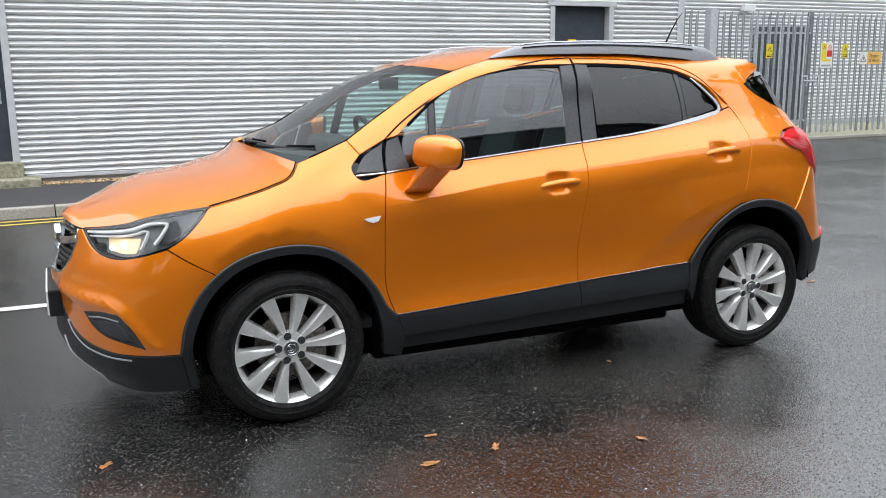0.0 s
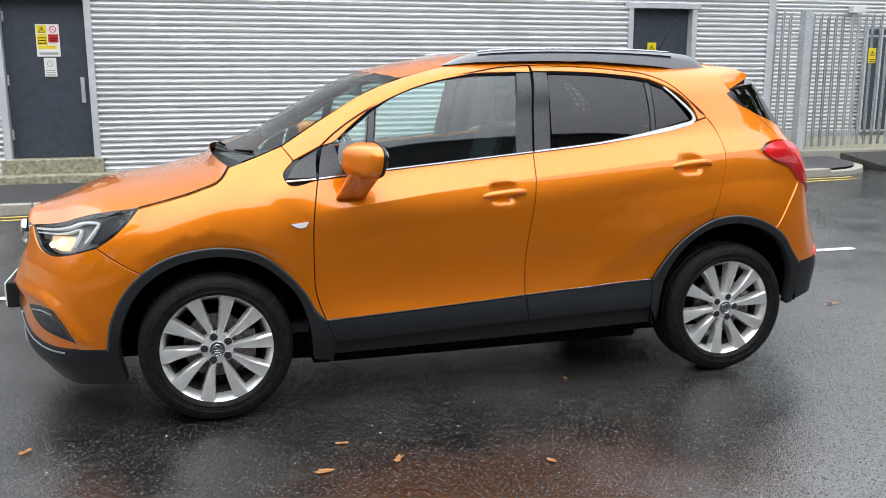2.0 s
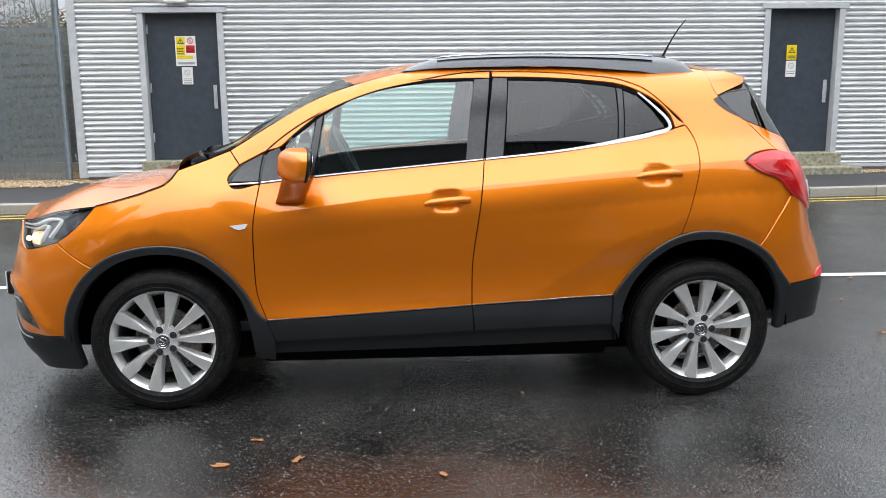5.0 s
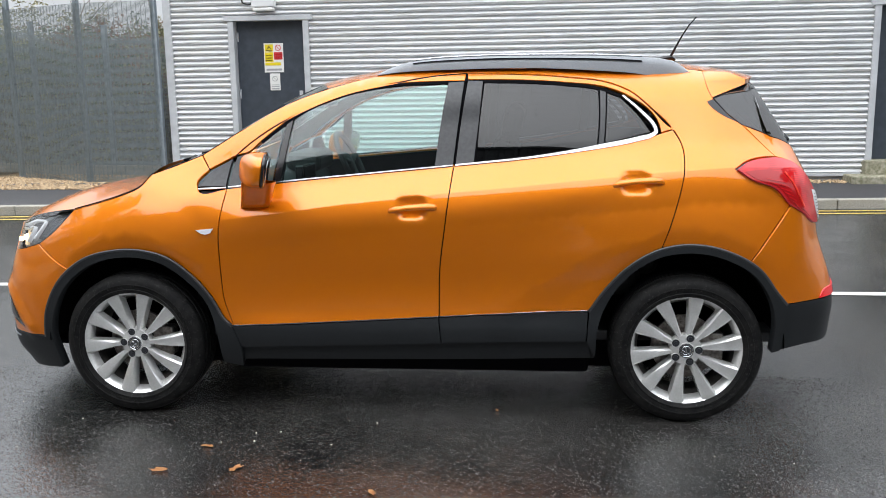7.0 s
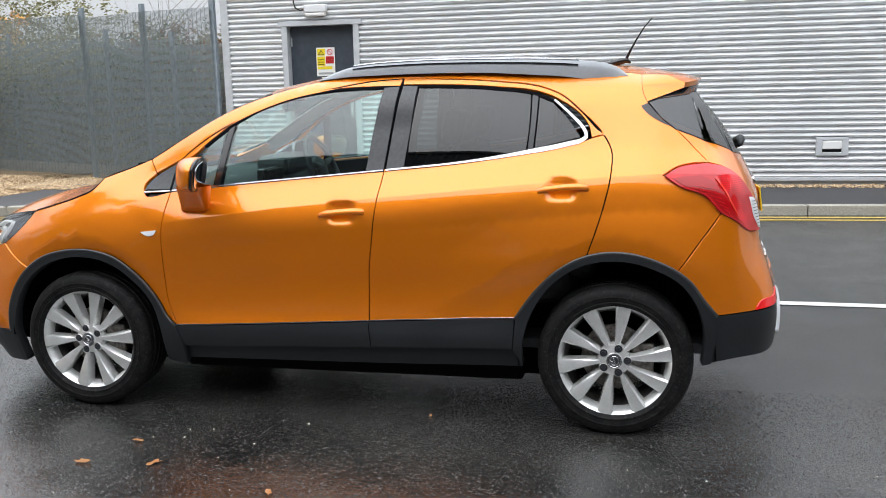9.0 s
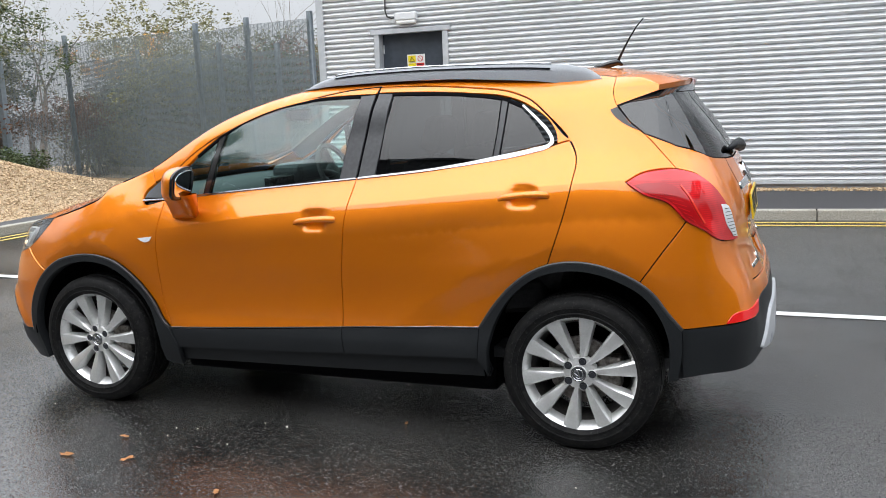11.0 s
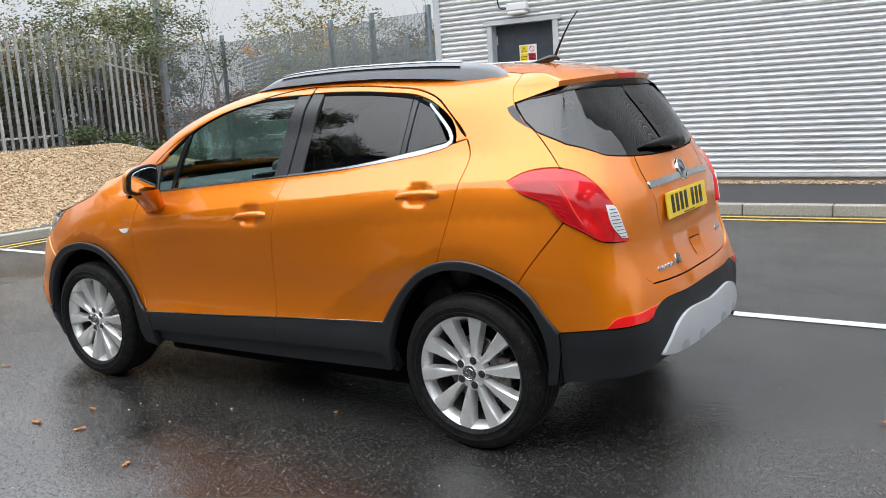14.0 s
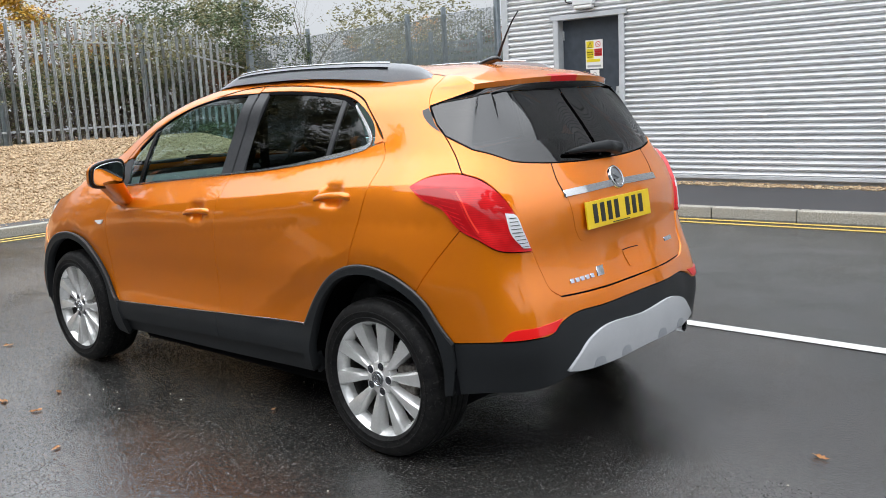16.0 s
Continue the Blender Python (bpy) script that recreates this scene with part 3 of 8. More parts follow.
# ---- gated yard east of the building ----
GATE_Y = 8.05
gate_foot = lambda x, y: 0.26  # noqa: E731
yard_kerb = thing("yard_edge", "low concrete edging below the palisade gates", "kerb", pose(11.2, GATE_Y - 0.25, 0.0), kind="structure")
part("edging", one_box(-3.3, 8.8, 0.0, 0.12, 0.0, 0.235, bevel=0.01), CONCRETE, yard_kerb)
bm = bmesh.new()
box(bm, 7.75, 20.0, GATE_Y - 0.13, GATE_Y + 3.0, 0.0, 0.225)
apron = bmesh.new()
strip_rows = [[apron.verts.new((x, y, z)) for x in (9.1, 14.0, 20.0)] for y, z in ((6.1, 0.003), (6.6, 0.04), (7.2, 0.115), (7.79, 0.19), (7.81, 0.0))]
for lower, upper in zip(strip_rows, strip_rows[1:]):
    for i in range(2):
        apron.faces.new((lower[i], lower[i + 1], upper[i + 1], upper[i]))
for row in zip(strip_rows[:3], strip_rows[1:4]):
    foot_line = [apron.verts.new((9.1, v[0].co.y, 0.0)) for v in row]
    apron.faces.new((row[0][0], row[1][0], foot_line[1], foot_line[0]))
solid("road_apron", apron, ASPHALT, "asphalt rising gently to the yard edging", "road", smooth=False)
solid("yard_ground", bm, MOSSY, "mossy gravelled ground inside the gates", "ground")
palisade("palisade_fence", (7.76, GATE_Y), (8.36, GATE_Y), gate_foot, 2.20, "short galvanised palisade panel beside the building")
palisade("palisade_gate", (8.5, GATE_Y), (10.74, GATE_Y), gate_foot, 2.20, "galvanised steel palisade gate leaf, closed", 0.148)
palisade("palisade_gate", (10.80, GATE_Y), (14.0, GATE_Y), gate_foot, 2.20, "galvanised steel palisade gate leaf, closed", 0.148)
for x in (8.42, 14.1):
    g = thing("gate_post", "square galvanised steel gate post", "gate post", pose(x, GATE_Y - 0.02, 0.05), group="gate posts")
    part("shaft", one_box(-0.075, 0.075, -0.075, 0.075, 0.0, 2.44, bevel=0.008), STEEL, g)
    part("cap", one_box(-0.08, 0.08, -0.08, 0.08, 2.44, 2.455, bevel=0.004), STEEL, g)
g = thing("gate_lock", "steel slide bolt and lock boxes where the gate leaves meet", "gate lock", pose(10.77, GATE_Y - 0.03, 1.25))
for x in (-0.145, 0.13):
    bm = bmesh.new()
    for a, b, c, d in ((-0.07, 0.07, 0.07, 0.1), (-0.07, 0.07, -0.1, -0.07), (-0.07, -0.045, -0.07, 0.07), (0.045, 0.07, -0.07, 0.07)):
        box(bm, x + a, x + b, -0.02, 0.01, c, d, bevel=0.002)
    part("lock_box", bm, STEEL, g)
bm = bmesh.new()
tube(bm, [(-0.18, -0.015, 0.0), (0.16, -0.015, 0.0)], 0.012)
part("slide_bolt", bm, STEEL, g)

for x in (9.75, 11.59):
    s = sign_plate("shock_sign", pose(x, GATE_Y - 0.03, 1.785), 0.15, 0.25, SIGN_YELLOW, [(0.12, 0.1, 0.76, 0.05, SIGN_BLACK), (0.12, 0.2, 0.76, 0.05, SIGN_BLACK)], "yellow electrical warning sign on the palisade gate")
    triangle_mark(s, 0.0, 0.04, 0.1)
s = sign_plate("hazard_sign", pose(11.13, GATE_Y - 0.03, 1.71), 0.29, 0.46, SIGN_WHITE, [(0.05, 0.36, 0.43, 0.33, SIGN_YELLOW), (0.52, 0.44, 0.43, 0.25, SIGN_RED), (0.05, 0.26, 0.8, 0.08, SIGN_YELLOW), (0.06, 0.72, 0.42, 0.24, SIGN_YELLOW), (0.1, 0.06, 0.8, 0.07, SIGN_GREY)], "white, yellow and red hazard notice on the palisade gate")
triangle_mark(s, -0.065, 0.145, 0.09)
ring_mark(s, 0.068, 0.145, 0.085, SIGN_RED)
s = sign_plate("danger_sign", pose(12.25, GATE_Y - 0.03, 1.655), 0.57, 0.23, SIGN_ORANGE, [(0.0, 0.0, 0.36, 1.0, SIGN_WHITE)], "white and orange danger of death sign on the palisade gate")
triangle_mark(s, -0.18, 0.0, 0.15)
for text, z in (("Danger", 0.04), ("of death", -0.04)):
    words(text, 0.085, Matrix.Translation((0.10, -0.0075, z)) @ FRONT, SIGN_BLACK, s)

bm = bmesh.new()
YARD_Y = 10.6
cladding_sheet(bm, 7.72, 30.0, 0.35, 3.9, YARD_Y)
bmesh.ops.recalc_face_normals(bm, faces=bm.faces)
solid("yard_cladding", bm, CLADDING, "pale corrugated cladding of the building behind the gates", "wall", smooth=True)
bm = bmesh.new()
box(bm, 7.72, 30.0, YARD_Y + 0.02, YARD_Y + 6.0, 0.0, 3.9)
solid("yard_wall_core", bm, TRIM, "inner wall behind the gates", "wall")
yd = thing("yard_door", "dark grey louvred double door behind the gates", "door", pose(12.6, YARD_Y - 0.03, 0.2), kind="structure")
part("door_leaf", one_box(-0.85, 0.55, -0.03, 0.0, 0.1, 2.15, bevel=0.004), SLATE, yd)
for x in (-0.85, -0.5, -0.15, 0.2, 0.55):
    part("door_stile", one_box(x - 0.05, x + 0.05, -0.05, -0.031, 0.1, 2.15, bevel=0.003), TRIM, yd)
fl = thing("floodlight", "small white floodlight on the wall behind the gates", "floodlight", pose(11.45, YARD_Y - 0.05, 2.72))
part("lamp_head", one_box(-0.16, 0.16, -0.12, 0.0, -0.07, 0.07, bevel=0.015), LAMP_PLASTIC, fl)
part("bracket", one_box(-0.03, 0.03, -0.05, 0.035, -0.1, -0.071, bevel=0.004), STEEL, fl)


# ---- planting ----
def foliage(verts, faces, centre, spread, count, size, rnd, droop=0.3):
    """Adds small folded leaves in an uneven cloud."""
    for _ in range(count):
        v = Vector((rnd.gauss(0, 1), rnd.gauss(0, 1), rnd.gauss(0, 1)))
        v = v.normalized() * rnd.random() ** 0.45
        p = Vector(centre) + Vector((v.x * spread[0], v.y * spread[1], v.z * spread[2]))
        s = size * rnd.uniform(0.55, 1.3)
        a = Vector((rnd.uniform(-1, 1), rnd.uniform(-1, 1), rnd.uniform(-droop, 0.6))).normalized()
        b = a.cross(Vector((rnd.uniform(-1, 1), rnd.uniform(-1, 1), rnd.uniform(-1, 1)))).normalized()
        n = a.cross(b)
        k = len(verts)
        verts.extend([p - a * s, p + b * s * 0.45 + n * s * 0.14, p + a * s, p - b * s * 0.45 + n * s * 0.14])
        faces.extend([(k, k + 1, k + 2), (k, k + 2, k + 3)])


def data_part(name, verts, faces, mat, parent, label=""):
    me = bpy.data.meshes.new(name)
    me.from_pydata([tuple(v) for v in verts], [], faces)
    me.materials.append(mat)
    o = new(name, me)
    o.parent = parent
    return tagged(o, label)


def grow(verts, faces, p, d, length, radius, depth, rnd, ends, sides=4, wild=0.5):
    """A forking limb as tapered bars; the tips are gathered in ends."""
    pts, rad = [p], [radius]
    for i in range(3):
        d = (d + Vector((rnd.uniform(-1, 1), rnd.uniform(-1, 1), rnd.uniform(-0.6, 0.9))) * wild * 0.35).normalized()
        pts.append(pts[-1] + d * length / 3)
        rad.append(radius * (1 - 0.22 * (i + 1)))
    k = len(verts)
    for q, r in zip(pts, rad):
        side = d.orthogonal().normalized()
        up = d.cross(side)
        verts.extend(q + r * (math.cos(a) * side + math.sin(a) * up) for a in (2 * math.pi * j / sides for j in range(sides)))
    for i in range(3):
        for j in range(sides):
            a, b = k + i * sides + j, k + i * sides + (j + 1) % sides
            faces.append((a, b, b + sides, a + sides))
    if depth == 0:
        ends.append((pts[-1], d))
        return
    for _ in range(rnd.choice((2, 3, 3))):
        turn = (d + Vector((rnd.uniform(-1, 1), rnd.uniform(-1, 1), rnd.uniform(-0.5, 0.8))) * wild).normalized()
        grow(verts, faces, pts[rnd.choice((2, 3, 3))], turn, length * rnd.uniform(0.6, 0.85), rad[-1] * 0.75, depth - 1, rnd, ends, sides, wild)


def bush(x, y, z, spread, leaves, size, mat, label, seed, stems=9, twigs=3):
    rnd = random.Random(seed)
    t = thing("bush", label, "bush", pose(x, y, z))
    verts, faces, ends = [], [], []
    for _ in range(stems):
        start = Vector((rnd.uniform(-0.6, 0.6) * spread[0], rnd.uniform(-0.6, 0.6) * spread[1], 0))
        grow(verts, faces, start, Vector((rnd.uniform(-0.5, 0.5), rnd.uniform(-0.5, 0.5), 1)).normalized(), spread[2] * 0.55, 0.016, twigs, rnd, ends, 3, 0.75)
    tagged(data_part("stem", verts, faces, TWIG, t), kind="stuff")
    verts, faces = [], []
    per = max(1, leaves // max(1, len(ends)))
    for p, _ in ends:
        foliage(verts, faces, p, (0.17, 0.17, 0.15), per, size, rnd)
    tagged(data_part("crown", verts, faces, mat, t), kind="stuff")
    return t


def tree(x, y, z, height, leaves, size, mat, label, seed, depth=5, leafless=False):
    rnd = random.Random(seed)
    t = thing("tree", label, "tree", pose(x, y, z))
    verts, faces, ends = [], [], []
    grow(verts, faces, Vector((0, 0, -0.2)), Vector((0, 0, 1)), height * 0.36, height * 0.022, depth, rnd, ends, 5, 0.55)
    data_part("trunk", verts, faces, TWIG if leafless else BARK, t)
    if not leafless:
        verts, faces = [], []
        per = max(1, leaves // max(1, len(ends)))
        for p, _ in ends:
            foliage(verts, faces, p, (height * 0.05,) * 3, per, size, rnd)
        data_part("crown", verts, faces, mat, t)
    return t


rnd = random.Random(11)
for i in range(26):
    y = -14 + 0.92 * i + rnd.uniform(-0.3, 0.3)
    x = -13.0 + rnd.uniform(-0.5, 0.4)
    kind = rnd.random()
    mat, word = (OLIVE, "olive green") if kind < 0.45 else (IVY, "dark ivy green") if kind < 0.85 else (RUST, "rusty brown")
    bush(x, y, bank_height(-12.0, y) - 0.1, (0.7, 0.7, rnd.uniform(1.3, 2.1)), 1900, 0.034, mat, "tangled " + word + " shrub behind the palisade fence", 100 + i)
for i in range(34):
    x = -12.0 + 0.26 * i + rnd.uniform(-0.2, 0.2)
    y = 11.6 + rnd.uniform(-0.4, 0.9)
    kind = rnd.random()
    mat, word = (OLIVE, "olive green") if kind < 0.5 else (IVY, "dark ivy green") if kind < 0.9 else (RUST, "rusty brown")
    bush(x, y, 0.1, (0.8, 0.7, rnd.uniform(1.35, 1.95)), 3000, 0.038, mat, "dense " + word + " shrub behind the mesh fence", 200 + i)
for i, (x, y) in enumerate(((-12.7, 10.0), (-12.3, 10.5), (-11.9, 10.9))):
    bush(x, y, 0.15, (0.4, 0.3, 1.1), 1700, 0.04, RUST, "rust brown dying shrub behind the mesh fence", 300 + i)
for i, (x, y, h) in enumerate(((-13.5, 10.8, 4.6), (-12.6, 12.2, 4.4), (-9.0, 14.5, 5.6), (-10.4, 15.5, 6.0), (-7.2, 16.0, 6.0), (-15.5, 13.0, 6.0))):
    tree(x, y, 0.2, h, 0, 0.05, TWIG, "bare winter tree with fine twigs", 400 + i, 5, True)
for i, (x, y, h, mat, word) in enumerate(((-16.0, 4.4, 4.4, GOLD, "golden yellow"), (-16.6, 2.4, 4.6, GOLD, "golden yellow"), (-19.7, 21.2, 4.2, AMBER, "amber orange"), (-21.4, 21.5, 3.9, AMBER, "amber orange"), (-14.2, 6.4, 3.0, GOLD, "golden yellow"), (-13.6, 9.6, 3.8, OLIVE, "olive green"))):
    tree(x, y, 0.15, h, 4500 if mat is OLIVE else 1500 if mat is AMBER else 5200, 0.05 if mat is not AMBER else 0.075, mat, "small autumn tree with " + word + " leaves", 500 + i, 4)
for i, (x, y, high, mat, word) in enumerate(((-12.5, 7.9, 2.3, OLIVE, "olive green"), (-12.6, 7.0, 2.2, IVY, "dark ivy green"), (-12.4, 8.6, 2.3, IVY, "dark ivy green"))):
    bush(x, y, 0.8, (0.5, 0.5, high), 4800, 0.036, mat, "tall " + word + " bramble hanging over the fence corner", 960 + i, 12)
for i, (x, y) in enumerate(((-12.9, 12.9), (-11.6, 13.2))):
    bush(x, y, 0.1, (0.9, 0.7, 2.7), 3200, 0.045, OLIVE, "tall olive green shrub behind the mesh fence", 980 + i, 12)
for i in range(10):
    x = -40 + 3.1 * i + rnd.uniform(-0.6, 0.6)
    tree(x, -15.5 + rnd.uniform(-1.5, 1.5), 0.0, rnd.uniform(9.3, 10.6), 9500, 0.15, OLIVE if i % 3 else IVY, "leafy tree at the end of the car park", 600 + i, 4)
for i in range(11):
    tree(-16.5 - 2.6 * (i % 2) + rnd.uniform(-0.6, 0.6), -21 + 1.55 * i, bank_height(-12.0, -5.0) - 0.3, rnd.uniform(10.0, 13.0), 7000, 0.12, IVY if i % 2 else OLIVE, "tall leafy tree behind the palisade fence", 700 + i, 5)
# unseen trees, added east of the car to darken what its tail reflects
for i in range(5):
    tree(15.5 + rnd.uniform(-1, 1), -8 + 2.3 * i, 0.0, rnd.uniform(10.5, 12.0), 8000, 0.15, OLIVE if i % 2 else IVY, "unseen leafy tree added east of the car to darken its reflections", 800 + i, 4)
for i, (x, y) in enumerate(((-11.45, 7.9), (-11.5, 7.2), (-11.35, 8.4), (-11.5, 6.3))):
    bush(x, y, bank_height(x, y) - 0.05, (0.35, 0.4, 0.24), 1100, 0.035, IVY, "low dark ivy creeping through the fence foot", 900 + i)
for i in range(13):
    mat, word = ((IVY, "dark ivy green"), (TWIG, "bare brown"), (IVY, "dark ivy green"), (OLIVE, "olive green"))[i % 4]
    bush(-13.2 + rnd.uniform(-0.3, 0.4), -1.0 + 0.82 * i, bank_height(-12.0, 6.0) - 0.1, (0.6, 0.7, rnd.uniform(1.05, 1.6)), 2800, 0.04, mat, "thick " + word + " scrub behind the palisade fence", 950 + i, 14)
for word, mat, seed, count in (("olive green", OLIVE, 31, 800), ("dry brown", TWIG, 32, 900)):
    low = thing("undergrowth", "low tangled " + word + " undergrowth behind the palisade fence", "undergrowth", pose(-13.3, 0, bank_height(-12.0, 6.0) - 0.1), kind="stuff")
    low_rnd = random.Random(seed)
    verts, faces = [], []
    for i in range(30):
        foliage(verts, faces, (low_rnd.uniform(-0.35, 0.35), -5 + 0.5 * i, 0.5), (0.5, 0.6, 0.85), count, 0.045, low_rnd)
    data_part("leaf_mass", verts, faces, mat, low)
brush = thing("undergrowth", "dry brown undergrowth behind the mesh fence", "undergrowth", pose(0, 11.6, 0.1), kind="stuff")
verts, faces = [], []
for i in range(24):
    foliage(verts, faces, (-12.4 + 0.37 * i, rnd.uniform(-0.3, 0.5), 1.35), (0.5, 0.5, 0.85), 650, 0.042, rnd)
data_part("leaf_mass", verts, faces, TWIG, brush)
for word, mat, row, seed in (("olive green", OLIVE, 11.3, 41), ("dark green", IVY, 12.1, 42), ("dry brown", TWIG, 12.6, 43)):
    scrub = thing("undergrowth", "thick " + word + " scrub behind the mesh fence", "undergrowth", pose(0, row, 0.1), kind="stuff")
    scrub_rnd = random.Random(seed)
    verts, faces = [], []
    for i in range(26):
        foliage(verts, faces, (-13.0 + 0.36 * i, scrub_rnd.uniform(-0.3, 0.4), 0.75), (0.5, 0.45, 0.95), 620, 0.045, scrub_rnd)
    data_part("leaf_mass", verts, faces, mat, scrub)
hedge = thing("hedge", "tall dense green hedge at the west end of the car park", "hedge", pose(0, -13.5, 0), kind="stuff")
verts, faces = [], []
for i in range(23):
    foliage(verts, faces, (-41 + 1.25 * i, rnd.uniform(-0.5, 0.5), 2.1), (1.0, 0.8, 2.4), 1100, 0.17, rnd)
data_part("leaf_mass", verts, faces, IVY, hedge)
# unseen hedge, added to close bright gaps in the rear quarter's reflections
unseen_hedge = thing("hedge", "unseen tall green hedge added east of the car to fill its reflections", "hedge", pose(14.5, -8.0, 0), kind="stuff")
verts, faces = [], []
for i in range(8):
    foliage(verts, faces, (rnd.uniform(-0.5, 0.5), -0.5 + 1.25 * i, 2.1), (0.8, 1.0, 2.4), 1100, 0.17, rnd)
data_part("leaf_mass", verts, faces, IVY, unseen_hedge)


# ---- the unit across the car park, mirrored in the car's side ----
def ribbed_wall(x0, x1, y, z0, z1, pitch=0.30, deep=0.035):
    """Vertical box-rib cladding facing north."""
    verts, faces, x = [], [], x0
    while x < x1 - 1e-6:
        k = len(verts)
        for dx, d in ((0.0, 0.0), (0.55 * pitch, 0.0), (0.65 * pitch, deep), (0.90 * pitch, deep), (pitch, 0.0)):
            verts += [(x + dx, y + d, z0), (x + dx, y + d, z1)]
        faces += [(k + 2 * j, k + 2 * j + 1, k + 2 * j + 3, k + 2 * j + 2) for j in range(4)]
        x += pitch
    return verts, faces


UNIT_Y, UNIT_TOP = -11.0, 8.3
unit = thing("warehouse", "tall dark grey ribbed metal warehouse across the car park", "warehouse")
data_part("wall", *ribbed_wall(-11.5, 26.0, UNIT_Y, 0.4, UNIT_TOP - 0.3), UNIT_GREY, unit)
part("plinth", one_box(-11.5, 26.0, UNIT_Y - 0.2, UNIT_Y + 0.05, 0.0, 0.4, bevel=0.01), CONCRETE, unit)
part("core", one_box(-11.5, 26.0, UNIT_Y - 14.0, UNIT_Y - 0.21, 0.0, UNIT_TOP - 0.2), UNIT_GREY, unit)
part("gutter", one_box(-11.6, 26.1, UNIT_Y - 0.2, UNIT_Y + 0.12, UNIT_TOP - 0.3, UNIT_TOP, bevel=0.02), UNIT_GREY, unit)


# ---- the car: its skin as offsets from a ring in plan ----
PLAN = [(2.035, 0), (2.024, -0.25), (1.985, -0.48), (1.90, -0.675), (1.74, -0.81), (1.50, -0.866), (1.2, -0.879), (0.6, -0.887), (0, -0.889), (-0.6, -0.887), (-1.2, -0.880), (-1.5, -0.868), (-1.74, -0.83), (-1.93, -0.735), (-2.06, -0.55), (-2.152, -0.3), (-2.195, 0)]


def spline(knots, values, at):
    """A smooth curve through the values at the knots (cubic, with slopes from the neighbours, no overshoot)."""
    k, v, at = np.asarray(knots, float), np.asarray(values, float), np.asarray(at, float)
    h = np.diff(k)
    d = np.diff(v, axis=0) / (h if v.ndim == 1 else h[:, None])
    m = np.zeros_like(v)
    if len(k) > 2:
        w1, w2 = 2 * h[1:] + h[:-1], h[1:] + 2 * h[:-1]
        if v.ndim > 1:
            w1, w2 = w1[:, None], w2[:, None]
        with np.errstate(divide="ignore", invalid="ignore"):
            harm = (w1 + w2) / (w1 / d[:-1] + w2 / d[1:])
        m[1:-1] = np.where(d[:-1] * d[1:] > 0, harm, 0.0)
    m[0], m[-1] = d[0], d[-1]
    i = np.clip(np.searchsorted(k, at, side="right") - 1, 0, len(k) - 2)
    t = (np.clip(at, k[0], k[-1]) - k[i]) / h[i]
    hh = h[i]
    if v.ndim > 1:
        t, hh = t[..., None], hh[..., None]
    return (2 * t**3 - 3 * t**2 + 1) * v[i] + (t**3 - 2 * t**2 + t) * hh * m[i] + (3 * t**2 - 2 * t**3) * v[i + 1] + (t**3 - t**2) * hh * m[i + 1]


def free_spline(knots, values, at):
    """A cubic through the values whose slopes are plain averages (for plan curves)."""
    k, v, at = np.asarray(knots, float), np.asarray(values, float), np.asarray(at, float)
    h = np.diff(k)
    d = np.diff(v, axis=0) / h[:, None]
    m = np.vstack([d[:1], (d[:-1] * h[1:, None] + d[1:] * h[:-1, None]) / (h[1:] + h[:-1])[:, None], d[-1:]])
    i = np.clip(np.searchsorted(k, at, side="right") - 1, 0, len(k) - 2)
    t, hh = ((at - k[i]) / h[i])[:, None], h[i][:, None]
    return (2 * t**3 - 3 * t**2 + 1) * v[i] + (t**3 - 2 * t**2 + t) * hh * m[i] + (3 * t**2 - 2 * t**3) * v[i + 1] + (t**3 - t**2) * hh * m[i + 1]


_p = np.array(PLAN, float)
_k = np.r_[0, np.cumsum(np.hypot(*np.diff(_p, axis=0).T))]
_fine = free_spline(_k, _p, np.linspace(0, _k[-1], 1201))
_fine[0, 1] = 0
_arc = np.r_[0, np.cumsum(np.hypot(*np.diff(_fine, axis=0).T))]
_mid = np.interp(0.0, -_fine[:, 0], _arc)
RING_S = _mid - _arc                      # falls from rear centre to front centre
_tan = np.gradient(_fine, axis=0)
_tan[0], _tan[-1] = (0, -1), (0, 1)
_nor = np.stack([_tan[:, 1], -_tan[:, 0]], 1)
_nor = -_nor / np.hypot(*_nor.T)[:, None]
_nor = _nor if _nor[600, 1] < 0 else -_nor
S_REAR, S_FRONT = RING_S[0], RING_S[-1]

